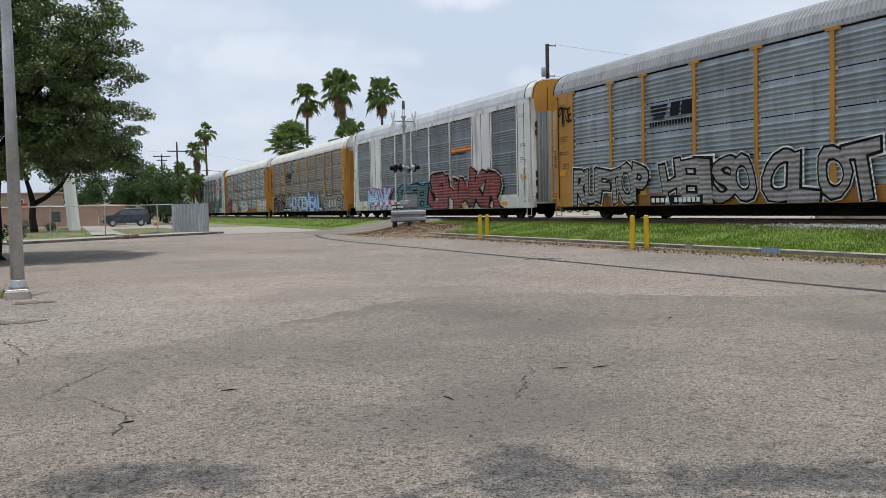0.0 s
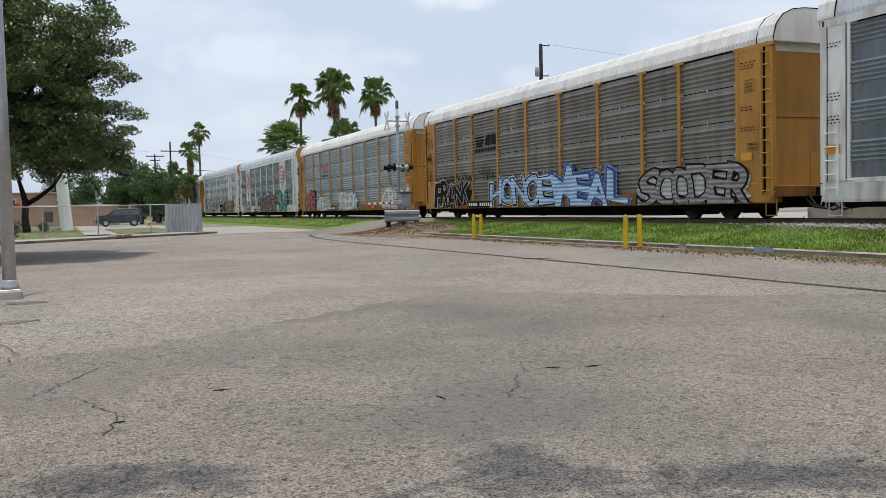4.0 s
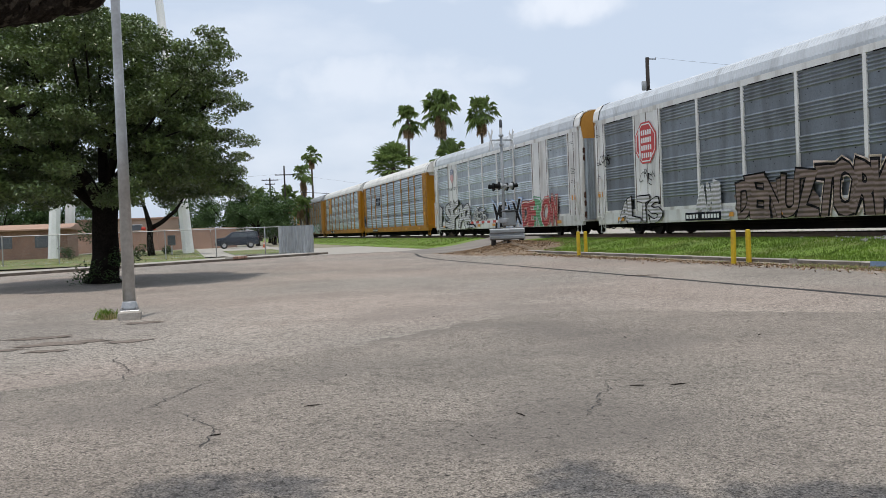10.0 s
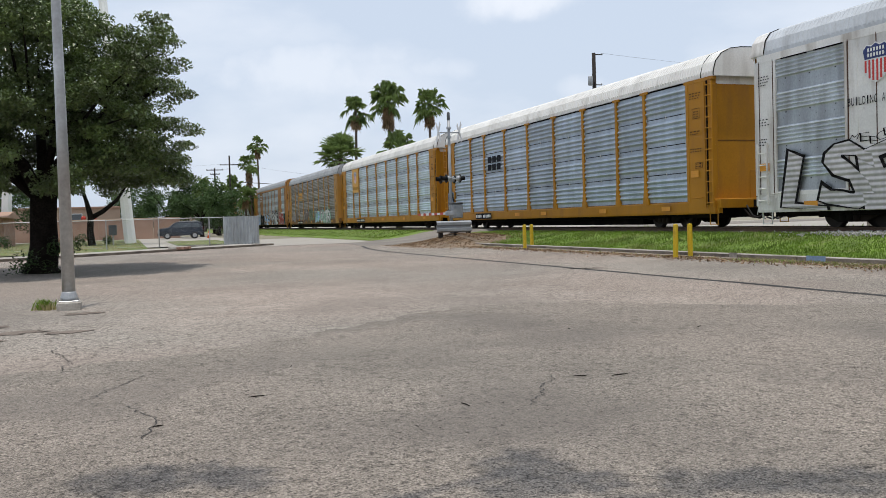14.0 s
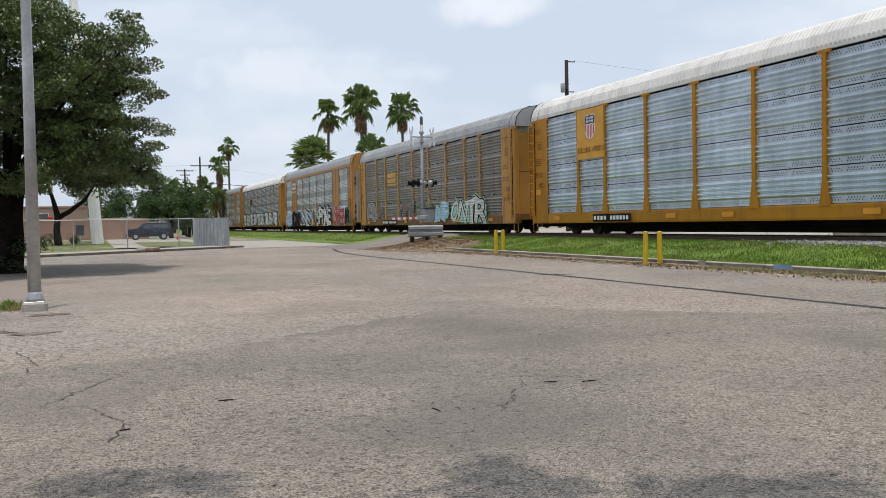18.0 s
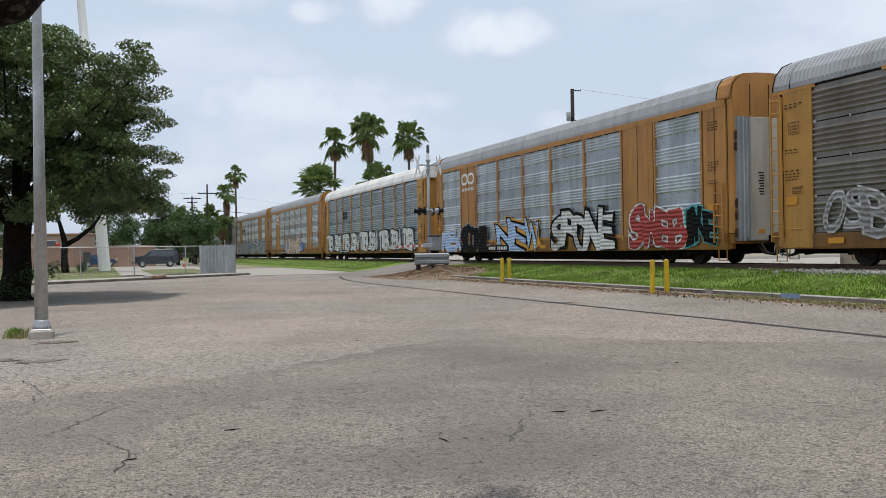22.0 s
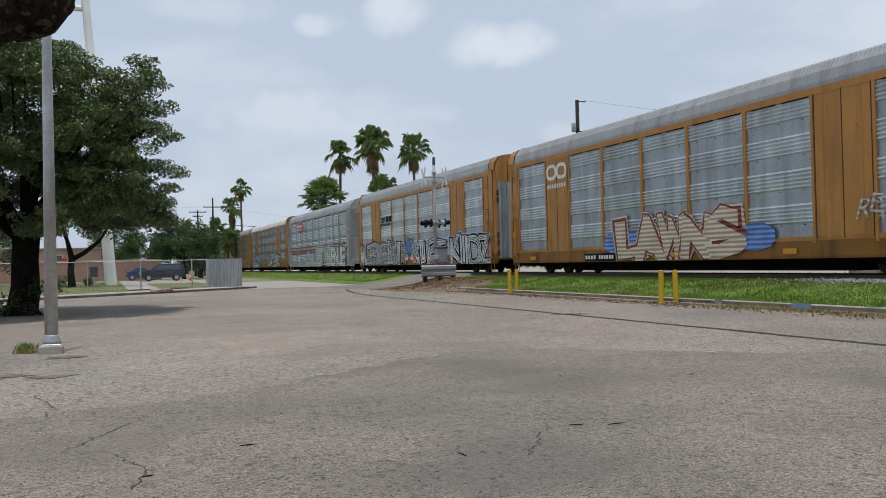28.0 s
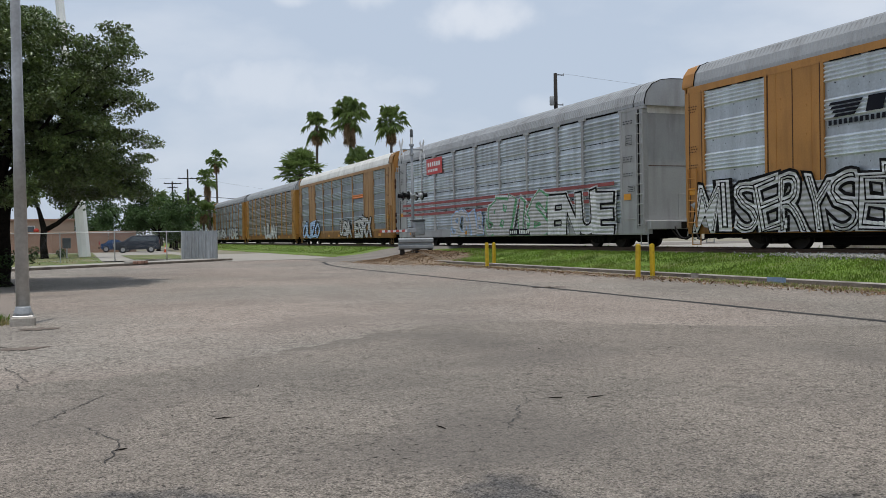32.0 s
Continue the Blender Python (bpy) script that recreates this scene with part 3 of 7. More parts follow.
    single("lawn", sheet(-45, 1.2, 52, 108, 20, 20, lambda x, y: 0.03 if y > 46 + 0.86 * (x + 6.85) + 3 or x < -6 else -0.02), M["lawn"], "dry patchy lawn behind the fence", kind="structure")
    single("drive_lane", sheet(-90, 1.2, 105.6, 109.8, 12, 2, lambda x, y: 0.036), M["pale_concrete"], "pale concrete drive lane behind the lawn", kind="structure")
    single("parking_bay", sheet(1.2, 9.2, 61, 118, 4, 10, lambda x, y: 0.02), M["pale_concrete"], "pale paved parking bay behind the fence", kind="structure")
    single("lawn", sheet(3.2, 7.4, 62, 82, 8, 8, lambda x, y: 0.05), M["lawn"], "dry grass island in the paved parking bay", kind="structure")
    # dirt and litter band against the kerb
    dz = lambda x, y: 0.005 + 0.012 * max(0, noise.noise((x * 1.5, y * 0.6, 3)))
    g = Mesh()
    rng = random.Random(5)
    ys = [-12 + 0.5 * k for k in range(112)]
    v = []
    for y in ys:
        w = 0.75 + 0.6 * noise.noise((0, y * 0.35, 7)) + 0.2 * rng.random() + (1.4 * max(0, (y - 36) / 8) if y > 36 else 0)
        v += [(15.0 - w, y, 0.004), (15.0 - w * 0.4, y, 0.02), (15.02, y, 0.045)]
    g.add(v, [(3 * k + i, 3 * k + i + 1, 3 * k + i + 4, 3 * k + i + 3) for k in range(len(ys) - 1) for i in range(2)])
    single("dirt_strip", g, M["kerb_dirt"], "dry dirt and debris washed against the kerb", kind="structure")
    single("dirt_mound", sheet(12.2, 18.2, 35.5, 47, 30, 50, mound_z), M["dirt"], "low mound of dry dirt and leaves at the signal foot", kind="structure")
    # dark joint line and cracks in the lot
    g = Mesh()
    pts = [(10.2 + 0.05 * noise.noise((0, y * 0.5, 1)) + (max(0, y - 34) ** 2) * 0.011, y) for y in [-6 + 0.8 * k for k in range(66)]]
    v = []
    for x, y in pts:
        w = 0.09 + 0.03 * noise.noise((y, 2, 2))
        v += [(x - w, y, 0.004), (x + w, y, 0.004)]
    g.add(v, [(2 * k, 2 * k + 1, 2 * k + 3, 2 * k + 2) for k in range(len(pts) - 1)])
    single("tar_joint", g, M["tar"], "dark tar joint running across the asphalt", kind="structure")
    g = Mesh()
    for sx, sy, ang, ln in ((-0.55, 8.6, 80, 2.6), (-0.35, 6.9, 70, 1.6), (0.1, 5.6, 95, 1.3), (9.8, 19.5, 170, 2.2), (1.9, 11.0, 10, 2.4), (-1.4, 15.0, 200, 3.0), (-1.2, 12.6, 20, 2.0), (2.6, 5.4, 60, 1.4),
                            (5.6, 5.2, 110, 1.8), (7.2, 14.5, 15, 1.8), (4.5, 16.6, 12, 2.6), (2.5, 20.0, 5, 3.0), (8.5, 25.0, 8, 2.0), (6.5, 7.0, 140, 2.2), (3.6, 9.2, 20, 2.8), (8.2, 11.0, 100, 2.4)):
        p, a_, v, a0_ = Vector((sx, sy)), radians(ang), [], radians(ang)
        for k in range(int(ln / 0.05)):
            w = 0.002 + 0.006 * rng.random() ** 2
            d = Vector((math.cos(a_), math.sin(a_)))
            nn = Vector((-d.y, d.x)) * w
            v += [(*(p - nn), 0.007), (*(p + nn), 0.007)]
            p, a_ = p + d * 0.05, a0_ + rng.uniform(-0.95, 0.95)
        g.add(v, [(2 * k, 2 * k + 1, 2 * k + 3, 2 * k + 2) for k in range(len(v) // 2 - 1)])
    single("crack", g, M["tar"], "thin cracks in the worn asphalt", kind="stuff")
    # pits and dark grit, gathered in drifts
    g = Mesh()
    fr = random.Random(61)
    made = 0
    while made < 8500:
        y = 3.3 + 24 * fr.random() ** 1.7
        x = -3.0 + (y * 0.12) * -1 + fr.random() * (6.0 + y * 0.75)
        if x > 14.0 or fr.random() > 0.25 + 1.4 * noise.noise((x * 0.45, y * 0.45, 9)):
            continue
        r, a_ = (0.003 + 0.009 * fr.random() ** 3) * (1 + y * 0.035), fr.random() * 6.283
        c_, s_ = math.cos(a_), math.sin(a_)
        g.add([(x + (p * c_ - q * s_) * r, y + (p * s_ + q * c_) * r, 0.0055) for p, q in ((-1.6, 0.1), (-0.3, -fr.uniform(0.3, 0.8)), (1.0, -0.3), (1.5, 0.3), (0.1, fr.uniform(0.3, 0.9)))], [(0, 1, 2, 3, 4)])
        made += 1
    single("grit", g, M["fleck"], "dark grit and small pits on the worn asphalt", "grit", kind="stuff")
    # old damp and oil stains, ragged and thin
    for x, y, w, h in ((-1.5, 12.4, 1.1, 0.16), (-0.7, 12.1, 0.5, 0.12), (-1.9, 13.3, 0.8, 0.12), (-0.6, 14.7, 0.45, 0.16), (-1.6, 11.6, 0.5, 0.09), (10.5, 18.9, 0.6, 0.12), (-2.3, 12.0, 0.7, 0.1)):
        g, v = Mesh(), []
        for k in range(44):
            a_ = 6.2832 * k / 44
            r = 0.75 + 0.6 * noise.noise((math.cos(a_) * 2.5 + x, math.sin(a_) * 2.5 + y, 2)) + 0.35 * rng.random()
            v.append((x + math.cos(a_) * w * 0.6 * r, y + math.sin(a_) * h * r * 1.4, 0.007))
        g.add(v, [tuple(range(44))])
        single("stain", g, M["patch"], "dark damp stain on the asphalt", kind="structure")
    # kerb stones
    # side faces take the darker kerb colour, top faces the paler concrete
    def kerb_stone():
        g = Mesh().box(-0.09, 0.09, 0.0, 2.385, -0.1, 0.15, c=0.02)
        g.mi = [1 if k == 1 or k > 17 else 0 for k in range(26)]
        return g

    kerb = thing("kerb", "long weathered concrete kerb along the grass verge", "kerb", kind="structure")
    for k in range(24):
        y0 = -14 + k * 2.4
        part("kerb_stone", shared("kerb_stone", [M["kerb_face"], M["concrete"]], kerb_stone), None, kerb,
             at=pose(15.11, y0, 0, 0, rng.uniform(-0.8, 0.8), rng.uniform(-0.2, 0.2)))
    for y, w, nm in ((19.4, 0.3, "concrete"), (16.25, 0.6, "blue_mark"), (12.2, 0.5, "blue_mark")):
        part("painted_mark", Mesh().box(15.0, 15.017, y, y + w, 0.03, 0.17), M[nm], kerb, "faded paint mark")
    # track
    single("ballast_bed", Mesh().extrude([(18.3, 0.42), (18.75, 0.56), (21.55, 0.56), (22.0, 0.42)], 1, -370, 660, closed=False), M["ballast"],
           "grey ballast bed of the railway", kind="structure")
    for sx in (-0.7525, 0.7525):
        x = TRACK_X + sx
        prof = [(-0.07, 0.55), (0.07, 0.55), (0.07, 0.565), (0.012, 0.585), (0.012, 0.66), (0.036, 0.675), (0.036, 0.70), (-0.036, 0.70), (-0.036, 0.675), (-0.012, 0.66), (-0.012, 0.585), (-0.07, 0.565)]
        single("rail", Mesh().extrude([(x + a_, z) for a_, z in prof], 1, -370, 660), M["rail"], "rusty steel rail", "rail", group="rails of the track", kind="structure")
    ties = Mesh()
    for k in range(150):
        ties.box(TRACK_X - 1.3, TRACK_X + 1.3, -8 + k * 0.52, -8 + k * 0.52 + 0.22, 0.45, 0.572)
    single("sleepers", ties, M["tie"], "creosoted timber sleepers half sunk in ballast", kind="stuff")
    stones = Mesh()
    for k in range(2600):
        y = rng.choice([rng.gauss(18.0, 1.1), rng.gauss(14.5, 1.3), rng.gauss(16.2, 2.5)])
        x = rng.gauss(18.35, 0.33) if rng.random() < 0.7 else rng.uniform(18.5, 21.8)
        if not 17.6 < x < 21.9:
            continue
        z = max(verge_z(x, y), 0.42 + min(0.14, max(0, (x - 18.3) * 0.31)))
        r = rng.uniform(0.025, 0.06)
        q = Euler((rng.random() * 6, rng.random() * 6, rng.random() * 6)).to_matrix()
        stones.add([Vector((x, y, z + r * 0.45)) + q @ Vector(p) * r * rng.uniform(0.7, 1.3) for p in ((1, 0, 0), (-1, 0, 0), (0, 1, 0), (0, -1, 0), (0, 0, 0.8), (0, 0, -0.8))],
                   [(0, 2, 4), (2, 1, 4), (1, 3, 4), (3, 0, 4), (2, 0, 5), (1, 2, 5), (3, 1, 5), (0, 3, 5)])
    single("ballast_stones", stones, M["stone"], "loose pale ballast stones spilling onto the grass", "ballast", kind="stuff")


def blades(n, place, h0, h1, w, seed):
    """n bent grass blades; place(rng) gives x, y, z."""
    rng, g = random.Random(seed), Mesh()
    for _ in range(n):
        x, y, z = place(rng)
        h, a_ = rng.uniform(h0, h1), rng.random() * 6.283
        dx, dy = math.cos(a_) * w, math.sin(a_) * w
        lx, ly = rng.uniform(-0.5, 0.5) * h, rng.uniform(-0.5, 0.5) * h
        g.add([(x - dx, y - dy, z - 0.01), (x + dx, y + dy, z - 0.01), (x + dx * 0.6 + lx * 0.4, y + dy * 0.6 + ly * 0.4, z + h * 0.6), (x + lx, y + ly, z + h)], [(0, 1, 2), (0, 2, 3)])
    return g


def build_grass():
    def near(r):
        y = 6 + 37.5 * r.random() ** 1.3
        x = r.uniform(15.25, 18.5)
        return x, y, verge_z(x, y)

    single("grass", blades(52000, near, 0.025, 0.085, 0.010, 1), M["grass"], "short green grass of the verge", "grass", kind="stuff")

    def edge(r):
        y = r.uniform(7, 19) if r.random() < 0.75 else r.uniform(7, 42)
        x = 14.95 - abs(r.gauss(0, 0.28))
        return x, y, 0.0

    single("weeds", blades(3600, edge, 0.03, 0.11, 0.009, 2), M["dry_grass"], "straw-coloured weeds growing below the kerb", "weeds", kind="stuff")
    single("weeds", blades(3600, edge, 0.02, 0.09, 0.010, 21), M["grass"], "green weeds growing below the kerb", "weeds", kind="stuff")

    def far(r):
        return (lambda x, y: (x, y, verge_z(x, y)))(r.uniform(14.7, 18.5), 55 + 90 * r.random() ** 1.5)

    single("grass", blades(9000, far, 0.05, 0.14, 0.02, 3), M["grass"], "short green grass beyond the crossing", "grass", kind="stuff")
    single("grass", blades(3500, lambda r: (r.uniform(21.8, 25.9), r.uniform(8, 90), 0.47), 0.06, 0.2, 0.015, 4), M["grass"], "grass growing behind the track", "grass", kind="stuff")

    def lawn(r):
        return r.uniform(-16, 1), r.uniform(56, 90), 0.03

    single("grass", blades(4000, lawn, 0.03, 0.1, 0.02, 6), M["dry_grass"], "patchy dry grass of the lawn behind the fence", "grass", kind="stuff")
    g, rng = Mesh(), random.Random(8)
    for _ in range(20000):
        if rng.random() < 0.6:
            x, y = rng.gauss(15.2, 1.2), rng.gauss(41.6, 2.0)
            if not 12.4 < x < 18.0 or y > 45:
                continue
            z = max(verge_z(x, y), mound_z(x, y)) + 0.015
        else:
            y = rng.uniform(5, 40)
            x, z = 14.95 - abs(rng.gauss(0, 0.5)), 0.025
        r = rng.uniform(0.02, 0.055)
        q = Euler((rng.gauss(0, 0.5), rng.gauss(0, 0.5), rng.random() * 6)).to_matrix()
        g.add([Vector((x, y, z)) + q @ Vector(p) * r for p in ((-1, 0, 0), (0, -0.5, 0.12), (1, 0, 0), (0, 0.5, 0.12))], [(0, 1, 2, 3)])
    single("leaf_litter", g, M["litter"], "dry brown leaves and debris along the kerb", "leaf litter", kind="stuff")
    g = Mesh()
    for x, y, a_, ln in ((0.92, 6.6, 5, 0.16), (3.40, 6.2, -20, 0.14), (3.7, 6.1, 5, 0.2), (3.5, 12.54, 40, 0.08), (1.4, 7.9, 70, 0.1), (6.0, 8.3, 30, 0.12), (7.5, 9.9, 60, 0.14), (4.7, 8.9, 80, 0.1),
                         (2.2, 5.6, 100, 0.16), (10.1, 19.0, 10, 0.9), (10.3, 18.8, 20, 0.7), (8.9, 15.0, 50, 0.12), (0.2, 5.9, 20, 0.1)):
        d = Vector((math.cos(radians(a_)), math.sin(radians(a_)), 0)) * ln / 2
        c = Vector((x, y, 0.012))
        g.tube([c - d * 0.75, c + Vector((0.01, 0.015, -0.002)), c + d * 0.75], [0.003, 0.005, 0.003], 5)
    single("twigs", g, M["bark"], "dry twigs lying on the asphalt", "twigs", kind="stuff")
    single("grass_tuft", blades(90, lambda q: (-1.22 + q.gauss(0, 0.08), 15.75 + q.gauss(0, 0.08), 0.0), 0.05, 0.15, 0.007, 13), M["dry_grass"],
           "dry straw-coloured grass beside the lamp post footing", "grass tuft", kind="stuff")
    for x, y, r in ((-1.28, 15.95, 0.26),):
        single("grass_tuft", blades(150, lambda q: (x + q.gauss(0, r * 0.3), y + q.gauss(0, r * 0.3), 0.0), 0.06, 0.2, 0.008, 11), M["grass"],
               "tuft of yellowing grass at the lamp post base", "grass tuft", kind="stuff")


# ---- trees ----
def tree_limbs(g, base, height, spread, rng, n_limbs, r0, lean=(0, 0)):
    """Trunk and limbs; returns the limb tips."""
    tips = []
    top = Vector((base[0] + lean[0], base[1] + lean[1], base[2] + height * 0.33))
    b = Vector(base)
    g.tube([b, b.lerp(top, 0.08) , b.lerp(top, 0.35) + Vector((0.05, 0, 0)), b.lerp(top, 0.7), top], [r0 * 1.5, r0 * 1.12, r0, r0 * 0.93, r0 * 0.95], 12)
    for k in range(n_limbs):
        a_ = 6.283 * (k + rng.uniform(-0.3, 0.3)) / n_limbs
        rr, hh = spread * rng.uniform(0.55, 0.95), height * rng.uniform(0.45, 0.95)
        end = Vector((top.x + math.cos(a_) * rr, top.y + math.sin(a_) * rr, base[2] + hh))
        mid = top.lerp(end, 0.5) + Vector((rng.uniform(-0.3, 0.3), rng.uniform(-0.3, 0.3), rng.uniform(0.0, 0.6)))
        rl = r0 * rng.uniform(0.35, 0.5)
        g.tube([top - Vector((0, 0, 0.3)), top.lerp(mid, 0.5) + Vector((0, 0, 0.15)), mid, end], [rl, rl * 0.8, rl * 0.6, rl * 0.2], 8)
        tips += [end, mid.lerp(end, 0.5), mid]
        for _ in range(3):
            s = mid.lerp(end, rng.random())
            e = s + Vector((rng.uniform(-1, 1), rng.uniform(-1, 1), rng.uniform(-0.3, 0.9))) * spread * 0.33
            g.tube([s, s.lerp(e, 0.5) + Vector((0, 0, 0.1)), e], [rl * 0.4, rl * 0.25, rl * 0.08], 6)
            tips.append(e)
    return tips


def leaf_cloud(clumps, n_per, leaf, rng):
    """Leaves scattered through clumps (centre, radii)."""
    gen = np.random.default_rng(rng.randrange(1 << 30))
    num = [int(n_per * r[0] * r[1] * r[2] ** 0.5) for _, r in clumps]
    cen = np.repeat(np.array([tuple(c) for c, _ in clumps]), num, axis=0)
    rad = np.repeat(np.array([r for _, r in clumps]), num, axis=0)
    n = len(cen)
    d = gen.normal(size=(n, 3))
    d *= (gen.random(n) ** 0.35 / np.linalg.norm(d, axis=1))[:, None]
    p = cen + d * rad
    a, tx, ty = gen.random(n) * 6.283, gen.normal(size=n) * 0.6, gen.normal(size=n) * 0.6
    u = np.stack([np.cos(a), np.sin(a), np.tan(np.clip(tx, -1.2, 1.2))], 1)
    u /= np.linalg.norm(u, axis=1)[:, None]
    w = np.stack([-np.sin(a), np.cos(a), np.tan(np.clip(ty, -1.2, 1.2))], 1)
    w /= np.linalg.norm(w, axis=1)[:, None]
    sz = (leaf * gen.uniform(0.7, 1.3, n))[:, None]
    up = np.array([0, 0, 0.1])
    v = np.stack([p - u * sz, p - w * sz * 0.5 + up * sz, p + u * sz - up * sz, p + w * sz * 0.5 + up * sz], 1).reshape(-1, 3)
    g = Mesh()
    g.v, g.f, g.mi = v.tolist(), np.arange(4 * n).reshape(-1, 4).tolist(), [0] * n
    return g


def build_oak():
    rng = random.Random(21)
    tree = thing("oak_tree", "large dark green oak with a thick trunk at the lot edge", "tree", pose(-2.45, 29.9, 0))
    g = Mesh()
    tips = tree_limbs(g, (0, 0, 0), 7.4, 4.3, rng, 9, 0.41, (0.15, 0))
    part("trunk", g, M["bark"], tree, "dark furrowed trunk with spreading limbs", smooth=True)
    clumps = []
    for t in tips:
        clumps.append((t, (rng.uniform(0.5, 0.8), rng.uniform(0.5, 0.8), rng.uniform(0.2, 0.35))))
    for k in range(1150):
        a_, e = rng.random() * 6.283, rng.uniform(-1.0, 1.0)
        shell = 4.9 * (1 - abs(e) ** 5.0) ** 0.5 if e > 0 else 4.9 * (1 - 0.14 * e * e)
        depth = rng.uniform(0.8, 1.03) if rng.random() < 0.6 else rng.uniform(0.3, 0.8)
        lobe = 1 + 0.16 * noise.noise((math.cos(a_) * 1.7, math.sin(a_) * 1.7, e * 2.2))
        c = Vector((math.cos(a_) * shell * depth * lobe, math.sin(a_) * shell * depth * lobe, 5.2 + e * (2.75 if e > 0 else 2.6) * lobe))
        if depth > 0.8 and noise.noise(c * 0.85) < (-0.11 if e > 0.1 else -0.25):
            continue
        r = rng.uniform(0.28, 0.58)
        if c.x > 1.7 and c.z > 7.3 - 0.25 * max(0.0, c.x - 3.2) or c.x > 3.1 and abs(c.z - 5.1) < 0.3:     # low shoulder and a gap in the crown
            continue
        clumps.append((c, (r, r * rng.uniform(0.7, 1.1), r * rng.uniform(0.35, 0.55))))
        if k % 28 == 0 and c.z > 3.6:
            inner = Vector((c.x * 0.5, c.y * 0.5, 3.2 + (c.z - 3.2) * 0.5))
            part("branch", Mesh().tube([inner, inner.lerp(c, 0.55) + Vector((0, 0, 0.15)), c], [0.05, 0.03, 0.01], 5), M["bark"], tree)
    for _ in range(70):
        d = Vector((rng.gauss(0, 1), rng.gauss(0, 1), rng.gauss(0, 1))).normalized() * rng.uniform(0.5, 1.0)
        clumps.append(((0.3 + d.x * 1.6, d.y * 1.6, 7.65 + d.z * 0.8), (rng.uniform(0.28, 0.5), rng.uniform(0.28, 0.5), rng.uniform(0.12, 0.22))))
    part("crown", leaf_cloud(clumps, 2500, 0.060, rng), M["leaf"], tree, "dense crown of small dark leaves")
    g = leaf_cloud([((rng.choice((-0.55, 0.6)) + rng.gauss(0, 0.2), rng.uniform(-0.7, 0.0), rng.uniform(0.15, 0.85)), (0.32, 0.3, 0.32)) for _ in range(9)], 1300, 0.055, rng)
    single("shrub", g, M["shrub"], "low leafy suckers around the oak trunk", "shrub", pose(-2.4, 29.6, 0))


def build_near_tree():
    """The tree under which the camera stands: one limb dips into view, its canopy shades the ground ahead."""
    rng = random.Random(33)
    tree = thing("shade_tree", "old tree whose thick rough limb hangs over the lot", "tree", pose(-2.6, 0.4, 0))
    o = Vector((-2.6, 0.4, 0))
    g = Mesh()
    g.tube([(0, 0, 0), (0.02, 0.0, 0.4), (0.05, 0.1, 1.1), (0.08, 0.15, 1.7), (0.15, 0.2, 2.2)], [0.42, 0.32, 0.27, 0.25, 0.22], 14)
    part("trunk", g, M["bark"], tree, smooth=True)
    path = [(-2.45, 0.6, 2.08), (-0.66, 2.55, 2.02), (-0.52, 2.81, 2.065), (-0.44, 2.89, 2.105), (-0.35, 2.94, 2.125), (-0.25, 2.96, 2.155), (-0.215, 2.98, 2.24), (-0.25, 3.0, 2.36), (-0.25, 3.02, 2.55), (-0.25, 3.08, 3.3), (-0.1, 3.0, 4.3), (0.6, 2.9, 5.5)]
    g, n = Mesh(), 44
    pts, rad = [], []
    radii = [0.18, 0.145, 0.142, 0.142, 0.14, 0.138, 0.136, 0.13, 0.12, 0.1, 0.07, 0.04]
    for k in range(len(path) - 1):
        for j in range(12):
            s = j / 12
            pts.append(Vector(path[k]).lerp(Vector(path[k + 1]), s) - o)
            rad.append((radii[k] * (1 - s) + radii[k + 1] * s) * (1 + 0.06 * noise.noise((k + s, 3, 1))))
    g.tube(pts, rad, n)
    g.v = [tuple(Vector(p) + 0.015 * noise.noise(Vector((p[0] * 55, p[1] * 55, p[2] * 40))) * Vector((1, 0.6, 0.9)) + 0.013 * Vector((noise.noise(Vector(p) * 14), noise.noise(Vector(p) * 14 + Vector((5, 0, 0))), noise.noise(Vector(p) * 14 + Vector((0, 5, 0)))))) for p in g.v]
    for p, q in (((-0.1, 3.0, 4.3), (1.6, 3.3, 6.0)), ((0.4, 2.9, 5.2), (2.6, 2.6, 6.1)), ((-0.27, 3.08, 3.6), (-0.3, 3.8, 5.9)), ((-2.45, 0.6, 2.1), (-2.0, -1.5, 5.6)), ((-2.45, 0.6, 2.1), (-0.4, 0.4, 5.8))):
        p, q = Vector(p) - o, Vector(q) - o
        g.tube([p, p.lerp(q, 0.5) + Vector((0, 0, 0.2)), q], [0.05, 0.035, 0.015], 7)
    part("limb", g, M["bark_near"], tree, "thick rough-barked limb", smooth=True)
    clumps = []
    for x, y in ((-0.25, 4.0), (0.05, 3.95), (0.3, 3.75), (1.7, 3.4), (1.55, 3.1), (1.85, 2.95), (2.3, 2.8), (2.6, 2.62), (2.95, 2.5), (2.2, 2.3), (0.9, 2.9), (-0.6, 3.2), (1.2, 2.3), (2.0, 1.7), (3.0, 1.6), (0.2, 2.1), (-1.2, 2.2), (3.8, 1.6), (-1.6, -0.6), (-3, -0.5), (-0.5, 0.4), (-2.2, -1.4)):
        clumps.append((Vector((x, y, rng.uniform(5.8, 6.2))) - o, (rng.uniform(0.18, 0.36), rng.uniform(0.16, 0.32), 0.3)))
    part("crown", leaf_cloud(clumps, 2400, 0.055, rng), M["leaf"], tree)


